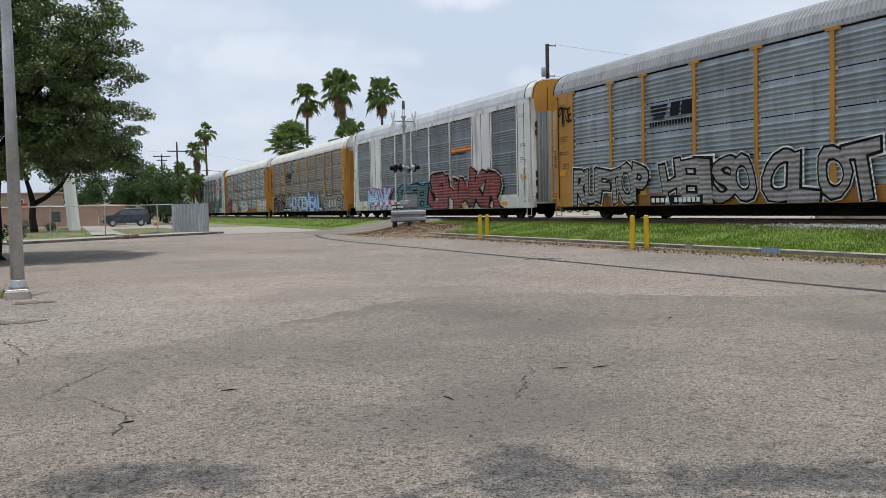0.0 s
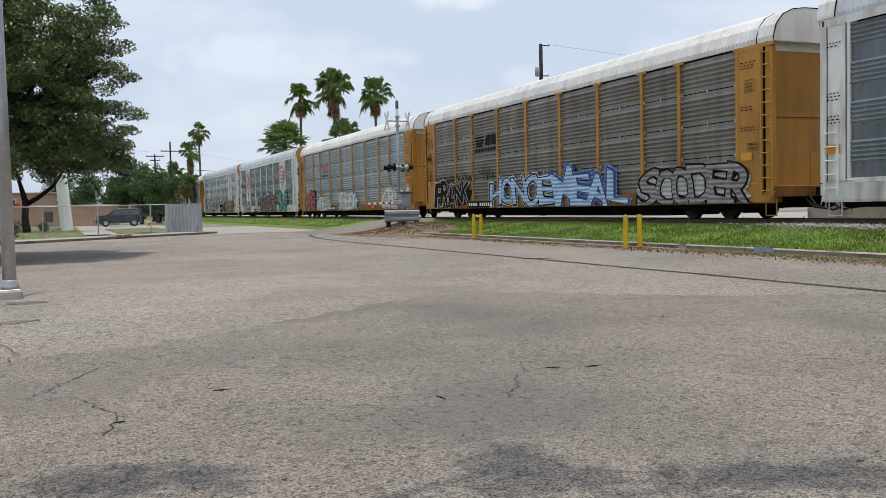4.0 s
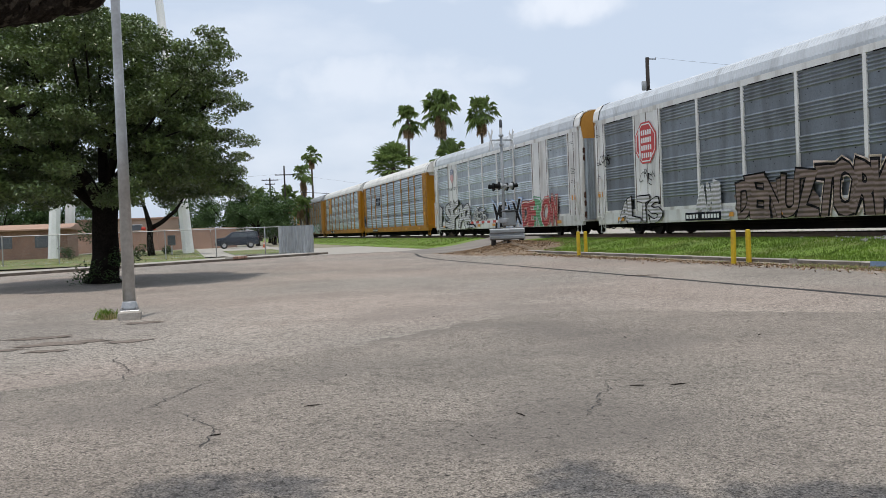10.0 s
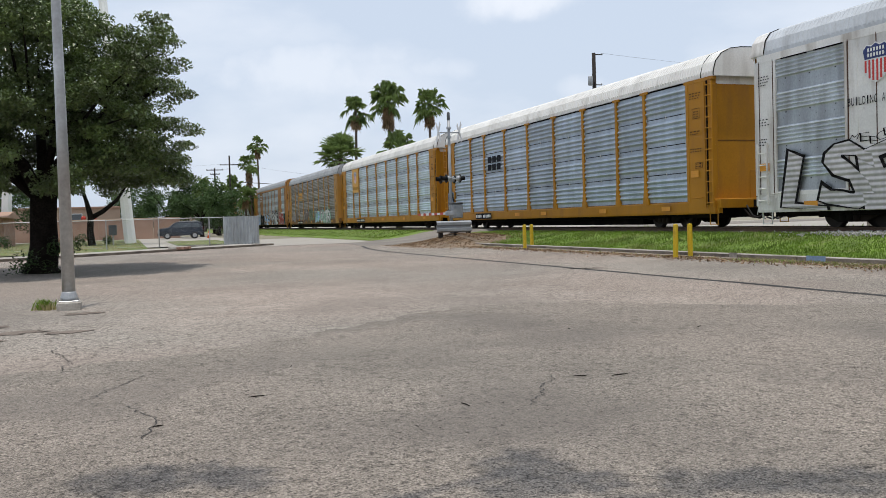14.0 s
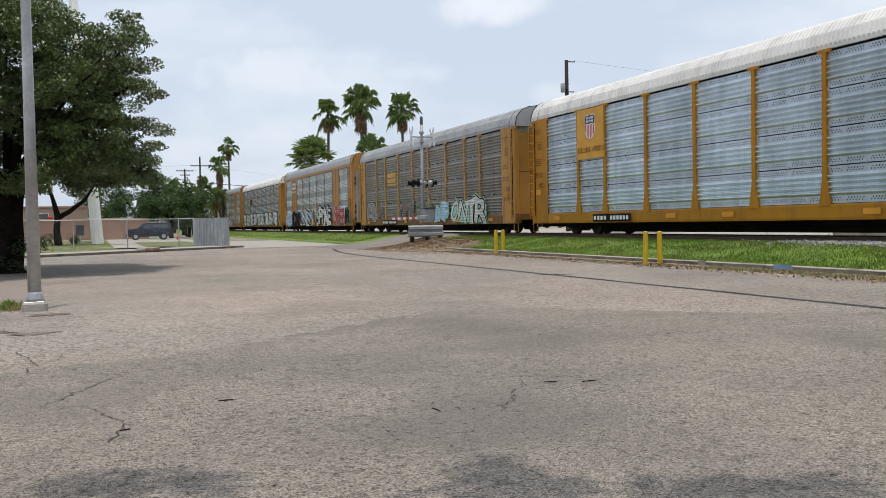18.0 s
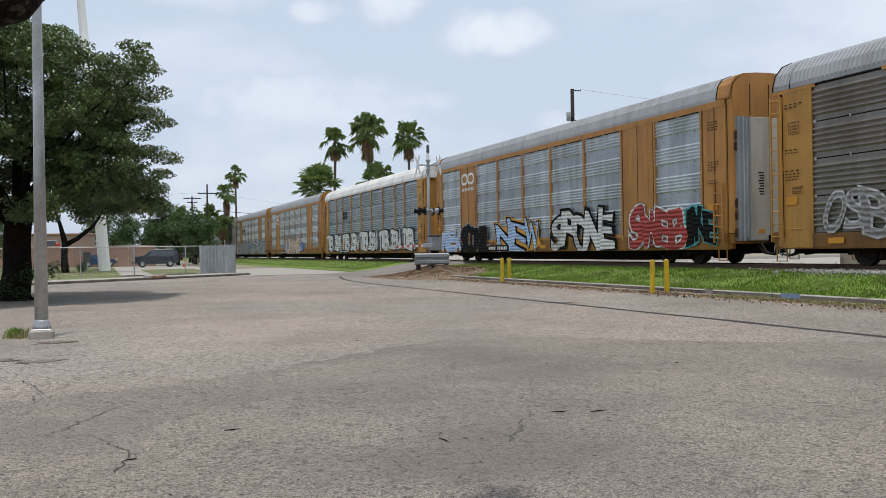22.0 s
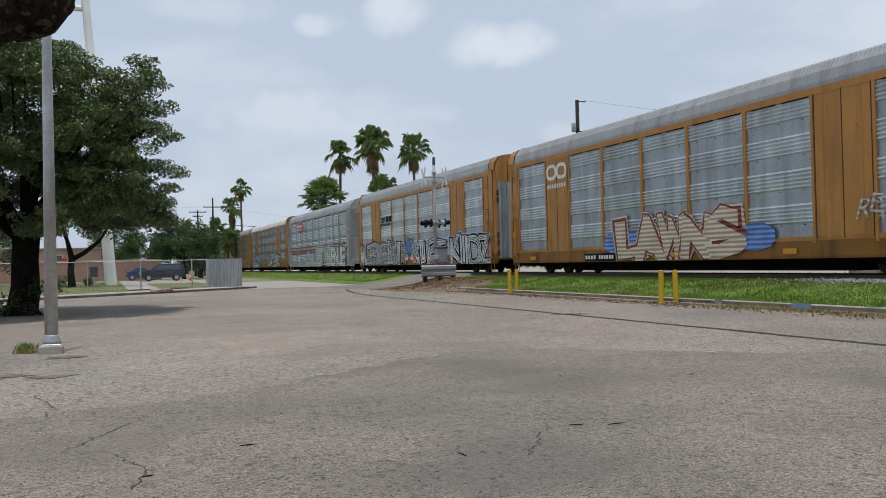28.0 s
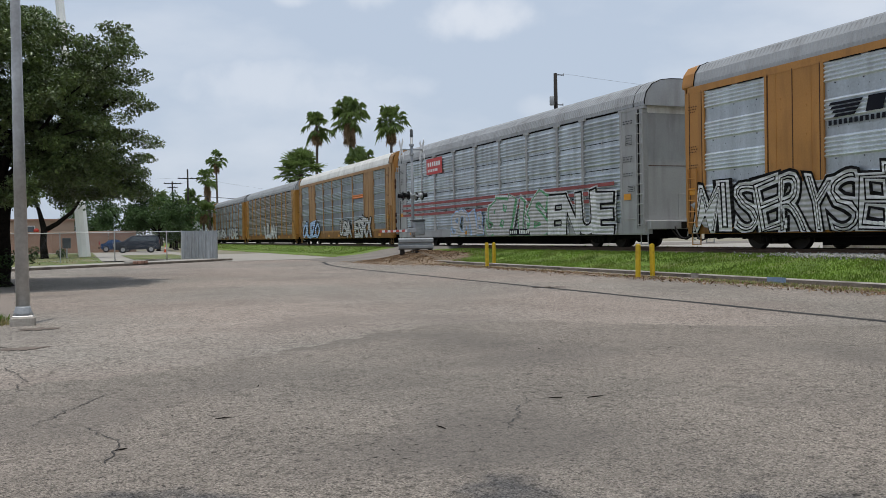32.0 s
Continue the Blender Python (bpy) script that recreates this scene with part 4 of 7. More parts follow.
def build_far_trees():
    rng = random.Random(44)
    # slender tree on the lawn, its fork bent to one side
    tree = thing("lawn_tree", "leaning tree with a forked trunk on the lawn", "tree", pose(-2.6, 76.0, 0.0))
    g = Mesh()
    g.tube([(0, 0, 0), (-0.1, 0, 1.2), (0.0, 0, 2.3), (-0.3, 0, 3.6), (-0.8, 0, 5.4)], [0.32, 0.26, 0.25, 0.16, 0.08], 10)
    g.tube([(0.0, 0, 2.2), (0.9, 0, 2.7), (2.0, 0.1, 3.6), (2.9, 0.1, 5.0)], [0.2, 0.18, 0.14, 0.07], 9)
    part("trunk", g, M["bark"], tree, smooth=True)
    part("crown", leaf_cloud([((rng.uniform(-3.5, 4.4), rng.uniform(-2.5, 2.5), rng.uniform(4.4, 8.5)), (1.1, 1.1, 0.8)) for _ in range(34)], 110, 0.16, rng), M["leaf_far"], tree)
    specs = [(8.6, 112, 7.2, 4.2), (5.0, 116, 7.4, 4.0), (11.6, 122, 6.0, 3.2), (1.2, 124, 6.5, 3.4), (13.4, 150, 6.5, 3.0), (10.0, 160, 7.0, 4.0), (-12, 100, 6.5, 4.0), (-17, 96, 7.5, 4.5), (-22, 118, 8, 5)]
    for x, y, h, r in specs:
        t = thing("street_tree", "bushy green tree behind the parking bay", "tree", pose(x, y, 0), group="trees behind the lot")
        g = Mesh()
        tips = tree_limbs(g, (0, 0, 0), h, r, rng, 5, 0.22)
        part("trunk", g, M["bark"], t, smooth=True)
        cl = [(p, (1.0, 1.0, 0.8)) for p in tips]
        for _ in range(34):
            a_, e = rng.random() * 6.283, rng.uniform(-0.8, 1)
            rr = r * math.sqrt(1 - (e * 0.9) ** 2) * rng.uniform(0.6, 1.0)
            cl.append(((math.cos(a_) * rr, math.sin(a_) * rr, h * 0.56 + e * h * 0.42), (rng.uniform(0.6, 1.1), rng.uniform(0.6, 1.1), rng.uniform(0.5, 0.8))))
        part("crown", leaf_cloud(cl, 150, 0.15, rng), M["leaf_far"], t)
    for x, y in ((-3.7, 78), (-1.2, 80), (-8.2, 70)):
        single("shrub", leaf_cloud([((rng.uniform(-0.4, 0.4), rng.uniform(-0.3, 0.3), rng.uniform(0.2, 0.8)), (0.4, 0.4, 0.4)) for _ in range(6)], 500, 0.09, rng), M["shrub"],
               "small round shrub on the lawn", "shrub", pose(x, y, 0.02))


def fan_leaf(g, root, direction, size, rng, droop, mi=0, stalk=1.15, fan=0.8):
    """One palm frond: a stalk and a fan of pointed blades."""
    d = Vector(direction).normalized()
    side = d.cross(Vector((0, 0, 1)))
    side = side.normalized() if side.length > 0.05 else Vector((1, 0, 0))
    up = side.cross(d).normalized()
    hub = Vector(root) + d * size * stalk
    g.tube([root, hub], [0.035, 0.02], 4, mi, caps=False)
    n = 13
    for k in range(n):
        a_ = radians(-118 + 236 * k / (n - 1)) + rng.uniform(-0.06, 0.06)
        r = size * fan * (0.75 + 0.35 * math.cos(a_ * 0.6)) * rng.uniform(0.85, 1.1)
        e = d * math.cos(a_) + side * math.sin(a_) + up * rng.uniform(-0.1, 0.15)
        tip = hub + e * r + Vector((0, 0, -droop * r * rng.uniform(0.5, 1.1)))
        mid = hub + e * r * 0.55 + Vector((0, 0, -droop * r * 0.15)) + up * 0.03
        w = (side * math.cos(a_) - d * math.sin(a_)) * size * 0.085
        g.add([hub, mid - w, tip, mid + w], [(0, 1, 2), (0, 2, 3)], mi)


def palm(x, y, z_top, crown, skirt, lean, seed, label, base_z=0.4, trunk_r=0.2):
    """A fan palm whose leaf heart is at z_top."""
    rng = random.Random(seed)
    t = thing("fan_palm", label, "palm tree", pose(x, y, base_z), group="palms behind the railway")
    h = z_top - base_z
    g = Mesh()
    n = 14
    g.tube([(lean * (1 - k / n) ** 2, 0, h * k / n) for k in range(n + 1)], [trunk_r * (1.5 - 0.5 * min(1, k / 2)) * (1 + 0.04 * (k % 2)) * (1 - 0.35 * k / n) for k in range(n + 1)], 10)
    part("trunk", g, M["palm_trunk"], t, smooth=True)
    g = Mesh()
    for k in range(70 if crown > 1.5 else int(34 * min(1.3, crown / 1.1))):
        a_ = 2.4 * k + rng.uniform(-0.3, 0.3)
        e = radians(rng.uniform(-52, 85) if crown < 1.5 else rng.uniform(-25, 90))
        fan_leaf(g, (0, 0, h + rng.uniform(-0.3, 0.3)), (math.cos(a_) * math.cos(e), math.sin(a_) * math.cos(e), math.sin(e)), crown * rng.uniform(0.72, 1.08), rng, rng.uniform(0.45, 1.1) if crown < 1.5 else rng.uniform(0.1, 0.55))
    part("crown", g, M["palm_green"], t, "green fan-shaped fronds")
    if skirt > 0:
        g = Mesh()
        for k in range(46):
            a_ = 2.4 * k
            z = h - 0.3 - skirt * rng.random()
            e = radians(rng.uniform(-86, -60))
            fan_leaf(g, (0, 0, z), (math.cos(a_) * math.cos(e), math.sin(a_) * math.cos(e), math.sin(e)), crown * rng.uniform(0.5, 0.72), rng, 0.5, 0, 0.75, 0.9)
        part("skirt", g, M["palm_dead"], t, "hanging skirt of dead brown fronds")


def build_palms():
    palm(25.6, 101.9, 14.2, 1.12, 0.9, -0.6, 1, "tall fan palm with a brown skirt behind the train")
    palm(29.2, 100.8, 15.35, 1.36, 2.1, 0.9, 2, "tallest fan palm with a long shaggy brown skirt")
    palm(33.8, 99.5, 14.75, 1.18, 1.3, 0.4, 3, "tall fan palm with a brown skirt beside two others")
    palm(22.6, 97.5, 8.3, 1.6, 1.2, 0.0, 4, "broad full-crowned fan palm behind the train", trunk_r=0.4)
    palm(29.6, 99.0, 9.4, 1.39, 0.0, 0.0, 5, "young fan palm half hidden by the train", trunk_r=0.3)
    palm(20.6, 148.6, 14.2, 0.95, 1.0, 0.2, 6, "thin tall fan palm in the distance")
    palm(17.9, 138.9, 10.5, 1.0, 2.2, 0.5, 7, "fan palm with a brown skirt in the distance")
    palm(14.4, 131.0, 6.6, 1.1, 1.0, 0.0, 8, "short fan palm in the distance")
    palm(16.6, 134.0, 5.6, 1.0, 0.8, 0.0, 9, "short fan palm in the distance")
    palm(18.6, 141.0, 5.4, 1.30, 0.8, 0.0, 10, "short fan palm in the distance")
    palm(12.0, 150.0, 7.2, 1.22, 1.2, 0.0, 12, "short fan palm in the distance")


# ---- poles, fence, signal, bollards ----
def build_lamp_post():
    t = thing("lamp_post", "tall galvanised lamp post on a concrete footing", "lamp post", pose(-0.865, 15.55, 0))
    part("footing", Mesh().box(-0.18, 0.18, -0.18, 0.18, -0.05, 0.14, c=0.025), M["concrete"], t, "chipped square concrete footing")
    g = Mesh().box(-0.15, 0.15, -0.15, 0.15, 0.13, 0.155, c=0.005)
    part("base_plate", g, M["zinc"], t)
    part("collar", Mesh().tube([(0, 0, 0.155), (0, 0, 0.20), (0, 0, 0.27), (0, 0, 0.30)], [0.15, 0.135, 0.115, 0.106], 16), M["signal_gray"], t, smooth=True)
    part("pole", Mesh().tube([(0, 0, 0.15), (0, 0, 3.0), (0, 0, 6.0), (0, 0, 9.0)], [0.104, 0.085, 0.068, 0.052], 18), M["zinc"], t, "tapered galvanised pole", smooth=True)
    for sx in (-0.115, 0.115):
        for sy in (-0.115, 0.115):
            part("bolt", Mesh().cyl((sx, sy, 0.15), (sx, sy, 0.21), 0.016, n=6), M["zinc"], t)


def build_utility_pole(x, y, top, arms, label, base=0.0, lamp=False, r=0.15):
    t = thing("utility_pole", label, "utility pole", pose(x, y, base), group="utility poles")
    h = top - base
    part("pole", Mesh().tube([(0, 0, -0.3), (0, 0, h * 0.5), (0, 0, h)], [r, r * 0.85, r * 0.7], 10), M["pole_wood"], t, smooth=True)
    for z, w in arms:
        part("crossarm", Mesh().box(-w / 2, w / 2, -r * 0.9 - 0.1, -r * 0.9, h - z - 0.06, h - z + 0.06), M["pole_wood"], t)
        for k in (-0.46, -0.2, 0.2, 0.46):
            part("insulator", Mesh().tube([(k * w, -r, h - z + 0.06), (k * w, -r, h - z + 0.13), (k * w, -r, h - z + 0.2)], [0.03, 0.05, 0.025], 8), M["signal_gray"], t)
    if lamp:
        part("transformer", Mesh().tube([(-0.42, -0.15, h - 2.5), (-0.42, -0.15, h - 2.45), (-0.42, -0.15, h - 1.85), (-0.42, -0.15, h - 1.8)], [0.15, 0.18, 0.18, 0.15], 14), M["signal_gray"], t, "grey transformer can", smooth=True)
        for x0, x1, y0, y1, z in ((-0.36, 0, -0.18, -0.12, 2.2), (0, 0.75, -0.03, 0.03, 0.14), (0, 0.65, -0.03, 0.03, 2.45)):
            part("bracket", Mesh().box(x0, x1, y0, y1, h - z, h - z + 0.07), M["wire"], t)
        part("insulator", Mesh().tube([(0.72, 0, h - 0.08), (0.72, 0, h + 0.02)], [0.05, 0.04], 8), M["signal_gray"], t)
        part("insulator", Mesh().tube([(0.62, 0, h - 2.40), (0.62, 0, h - 2.3)], [0.05, 0.04], 8), M["signal_gray"], t)
    return t


def cable(p, q, sag, label, r=0.007):
    p, q = Vector(p), Vector(q)
    n = 14
    single("cable", Mesh().tube([p.lerp(q, k / n) - Vector((0, 0, sag * 4 * (k / n) * (1 - k / n))) for k in range(n + 1)], r, 4), M["wire"], label, "cable", group="overhead cables")


def build_poles():
    build_utility_pole(34.2, 61.1, 13.6, [], "dark wooden utility pole with a transformer behind the train", 0.4, True, 0.2)
    build_utility_pole(14.0, 129.3, 11.1, [(1.3, 2.6)], "wooden utility pole with a crossarm in the distance")
    build_utility_pole(12.4, 134.4, 9.7, [(0.3, 2.4), (0.9, 1.4)], "wooden utility pole with two crossarms in the distance")
    build_utility_pole(14.4, 146.0, 6.5, [], "short grey pole in the distance", r=0.12)
    cable((34.9, 61.1, 13.6), (75.0, 61.0, 13.0), 0.7, "thin overhead cable leaving the transformer pole")
    cable((34.8, 61.1, 11.2), (75.0, 60.0, 10.6), 0.7, "thin overhead cable below the first")
    cable((15.0, 129.2, 9.9), (60.0, 170.0, 8.6), 0.8, "overhead cable across the distance")
    cable((13.0, 129.2, 9.9), (-60, 150.0, 10.5), 1.0, "overhead cable across the distance")
    cable((14.9, 129.2, 7.4), (46.0, 120.0, 6.2), 0.5, "heavy drooping cable in the distance", 0.04)
    cable((13.2, 134.2, 9.4), (14.0, 129.2, 9.4), 0.1, "short cable between two poles")


def build_bollards():
    for x, y, h, r in ((14.43, 21.3, 0.93, 0.072), (14.88, 21.25, 0.93, 0.072), (14.82, 32.2, 0.95, 0.072), (15.22 - 0.0, 32.4, 0.95, 0.072)):
        t = thing("bollard", "yellow painted steel bollard beside the kerb", "bollard", pose(x, y, 0, random.uniform(-1, 1), random.uniform(-1, 1)), group="yellow bollards")
        part("post", Mesh().tube([(0, 0, -0.05), (0, 0, h - 0.04), (0, 0, h - 0.01)], [r, r, r * 0.97], 16), M["bollard"], t, smooth=False)
        part("cap", Mesh().tube([(0, 0, h - 0.012), (0, 0, h + 0.012), (0, 0, h + 0.02)], [r * 0.97, r * 0.7, r * 0.1], 16), M["bollard"], t, smooth=True)


def build_fence():
    a, b = Vector((-26, 58.2, 0)), Vector((8.15, 59.5, 0))
    fence = thing("chain_link_fence", "chain-link fence with galvanised posts behind the pavement", "fence")
    d = (b - a) / 11
    for k in range(12):
        p = a + d * k
        part("post", Mesh().tube([p, p + Vector((0, 0, 1.86)), p + Vector((0, 0, 1.9))], [0.035, 0.035, 0.012], 8), M["zinc"], fence)
    part("top_rail", Mesh().tube([a + Vector((0, 0, 1.83)), b + Vector((0, 0, 1.83))], 0.025, 6), M["zinc"], fence)
    part("bottom_wire", Mesh().tube([a + Vector((0, 0, 0.12)), b + Vector((0, 0, 0.12))], 0.003, 4), M["zinc_dull"], fence)
    g, L_ = Mesh(), (b - a).length
    u = (b - a).normalized()
    s = -1.7
    while s < L_:
        for sg in (1, -1):
            x0, x1 = (s, s + 1.7) if sg > 0 else (s + 1.7, s)
            z0, z1 = 0.12, 1.82
            t0, t1 = 0.0, 1.0
            lo, hi = (x0, x1) if x0 < x1 else (x1, x0)
            if lo < 0 or hi > L_:
                continue
            p, q = a + u * x0 + Vector((0, 0, z0)), a + u * x1 + Vector((0, 0, z1))
            n_ = (q - p).normalized().cross(Vector((0, 1, 0))) * 0.0010
            g.add([p - n_, p + n_, q + n_, q - n_], [(0, 1, 2, 3)])
        s += 0.11
    part("wire_mesh", g, M["zinc"], fence, "woven diamond wire mesh")
    # corrugated sheet screen closing its end, two sides
    sc = thing("metal_screen", "corrugated galvanised sheet screen at the fence end", "fence panel")
    p0, p1, p2 = Vector((5.95, 59.2, 0)), Vector((8.15, 59.25, 0)), Vector((8.3, 62.4, 0))
    for (p, q, n) in ((p0, p1, 10), (p1, p2, 8)):
        for k in range(n):
            s_, e_ = p.lerp(q, k / n), p.lerp(q, (k + 1) / n)
            w = (e_ - s_)
            nn = Vector((w.y, -w.x, 0)).normalized() * 0.05
            prof = [s_, s_ + w * 0.2 + nn, s_ + w * 0.55 + nn, s_ + w * 0.75, e_]
            g = Mesh()
            v = [x + Vector((0, 0, 0.06)) for x in prof] + [x + Vector((0, 0, 1.86)) for x in prof]
            v += [x - nn * 0.1 for x in v]
            m = len(prof)
            f = [(i, i + 1, m + i + 1, m + i) for i in range(m - 1)] + [(2 * m + i, 3 * m + i, 3 * m + i + 1, 2 * m + i + 1) for i in range(m - 1)]
            g.add(v, f)
            part("sheet", g, M["zinc_dull"], sc)
    for p in (p0, p1, p2):
        part("post", Mesh().cyl(p + Vector((0, 0.06, 0)), p + Vector((0, 0.06, 1.9)), 0.04, n=8), M["zinc"], sc)


def build_signal():
    """Level-crossing signal: mast, crossbucks, lamp pairs, gate arm, mechanism case; a guard rail in front."""
    t = thing("crossing_signal", "grey level-crossing signal with crossbucks, lamps and lowered gate arm", "crossing signal", pose(15.4, 42.2, 0.25))
    part("footing", Mesh().box(-0.35, 0.35, -0.35, 0.35, -0.3, 0.12, c=0.02), M["concrete"], t)
    part("mast", Mesh().tube([(0, 0, 0.1), (0, 0, 3.0), (0, 0, 6.0)], [0.085, 0.075, 0.07], 14), M["signal_gray"], t, "grey steel mast", smooth=True)
    part("bell", Mesh().tube([(0, 0, 5.95), (0, 0, 6.0), (0, 0, 6.3), (0, 0, 6.36)], [0.07, 0.08, 0.075, 0.04], 12), M["box_gray"], t, smooth=True)
    # crossbucks face along the road, so they are seen nearly edge-on
    for sx in (-1, 1):
        part("bracket", Mesh().box(0.0 if sx > 0 else -0.55, 0.55 if sx > 0 else 0.0, -0.03, 0.03, 5.3, 5.36), M["signal_gray"], t)
        cb = part("crossbuck", Mesh().box(-0.02, 0.02, -0.06, 0.06, -0.02, 0.02), M["signal_gray"], t, "white crossed sign boards", pose(sx * 0.55, 0, 5.33, 0, 0, -4))
        for ang in (48, -48):
            q = Euler((radians(ang), 0, 0)).to_matrix()
            g = Mesh()
            g.v = [tuple(q @ Vector((x, y, z)) + Vector((0.012 * (1 if ang > 0 else -1), 0, 0))) for z in (-0.115, 0.115) for y in (-0.61, 0.61) for x in (-0.006, 0.006)]
            g.f = [(0, 2, 3, 1), (4, 5, 7, 6), (0, 1, 5, 4), (2, 6, 7, 3), (0, 4, 6, 2), (1, 3, 7, 5)]
            g.mi = [0] * 6
            part("board", g, M["sign_white"], cb)
    for z in (5.1, 5.55):
        part("clamp", Mesh().tube([(0, 0, z - 0.05), (0, 0, z + 0.05)], [0.12, 0.12], 10), M["signal_gray"], t)
    part("lamp_bar", Mesh().tube([(-0.3, 0, 3.02), (0.3, 0, 3.02)], 0.035, 8), M["signal_gray"], t)
    part("lamp_bar", Mesh().tube([(0, -0.45, 3.06), (0, 0.45, 3.06)], 0.035, 8), M["signal_gray"], t)
    for sx in (-1, 1):
        for sy in (-0.42, 0.42):
            lamp = part("signal_lamp", Mesh().tube([(-0.02, 0, 0), (0.02, 0, 0)], [0.21, 0.21], 18), M["black"], t, "round black signal backplate", pose(sx * 0.36, sy, 3.02))
            part("hood", Mesh().tube([(sx * 0.02, 0, 0.0), (sx * 0.24, 0, 0.03)], [0.1, 0.115], 14, caps=False), M["black"], lamp, smooth=True)
            part("lens", Mesh().tube([(sx * 0.022, 0, 0), (sx * 0.05, 0, 0), (sx * 0.06, 0, 0)], [0.1, 0.08, 0.01], 14), M["lens_red"], lamp, smooth=True)
            part("lamp_case", Mesh().tube([(-sx * 0.02, 0, 0), (-sx * 0.16, 0, 0), (-sx * 0.2, 0, 0)], [0.16, 0.13, 0.06], 14), M["signal_gray"], lamp, smooth=True)
    part("mechanism_case", Mesh().box(-0.05, 0.5, -0.36, 0.22, 1.05, 1.75, c=0.04), M["signal_gray"], t, "grey gate mechanism case")
    part("case_lid", Mesh().box(-0.08, 0.53, -0.39, 0.25, 1.75, 1.84, c=0.03), M["box_gray"], t)
    part("arm_pivot", Mesh().cyl((-0.2, 0, 1.35), (0.1, 0, 1.35), 0.14, n=12), M["box_gray"], t)
    for k in range(10):
        part("gate_arm_band", Mesh().box(-0.2, -0.16, 0.2 + k * 0.46, 0.2 + (k + 1) * 0.46, 1.24, 1.36), M["gate_red"] if k % 2 else M["sign_white"], t, "red band" if k % 2 else "white band")
    part("counterweight", Mesh().box(-0.25, -0.1, -1.0, 0.2, 1.2, 1.42, c=0.02), M["signal_gray"], t)
    # guard rail
    gr = thing("guard_rail", "galvanised W-beam guard rail around the signal", "guard rail", pose(15.1, 41.2, 0.3))
    prof = [(0.0, 0.38), (0.06, 0.42), (0.06, 0.50), (0.0, 0.54), (0.0, 0.58), (0.06, 0.62), (0.06, 0.70), (0.0, 0.74), (-0.012, 0.74), (0.048, 0.69), (0.048, 0.63), (-0.012, 0.585), (-0.012, 0.535), (0.048, 0.49), (0.048, 0.43), (-0.012, 0.38)]
    g = Mesh().extrude([(-a * 1.6, (z - 0.38) * 1.55 + 0.32) for a, z in prof], 0, -0.85, 0.95)
    part("beam", g, M["zinc_dull"], gr, "ribbed galvanised beam")
    for x, y in ((-0.6, 0.14), (0.2, 0.14), (0.85, 0.14)):
        part("post", Mesh().box(x - 0.09, x + 0.09, y - 0.1, y + 0.1, -0.5, 0.85, c=0.01), M["pole_wood"], gr)


def build_tower():
    t = thing("water_tower", "tall white water tower legs beyond the lawn", "water tower")
    for x, y, dx, dy in ((0.3, 80.1, -0.068, 0.03), (-10.75, 82.4, 0.06, 0.03), (-11.0, 95.5, 0.06, -0.05), (0.2, 95, -0.068, -0.05)):
        h = 30
        g = Mesh()
        w0, w1 = 0.46, 0.25
        v = []
        for z, w in ((0, w0), (h, w1)):
            cx, cy = x + dx * z, y + dy * z
            for k in range(8):
                a_ = radians(22.5 + 45 * k)
                v.append((cx + math.cos(a_) * w * 1.08, cy + math.sin(a_) * w * 1.08, z))
        g.add(v, [(k, (k + 1) % 8, 8 + (k + 1) % 8, 8 + k) for k in range(8)] + [tuple(range(8, 16))])
        part("leg", g, M["leg_white"], t, "tapering white steel leg")
    z = 26.85
    P = [(0.3 - 0.068 * z, 80.1 + 0.03 * z), (-10.75 + 0.06 * z, 82.4 + 0.03 * z), (-11 + 0.06 * z, 95.5 - 0.05 * z), (0.2 - 0.068 * z, 95 - 0.05 * z)]
    for k in range(4):
        p, q = P[k], P[(k + 1) % 4]
        part("strut", Mesh().tube([(*p, z), (*q, z)], 0.32, 8), M["leg_white"], t, "horizontal white strut")


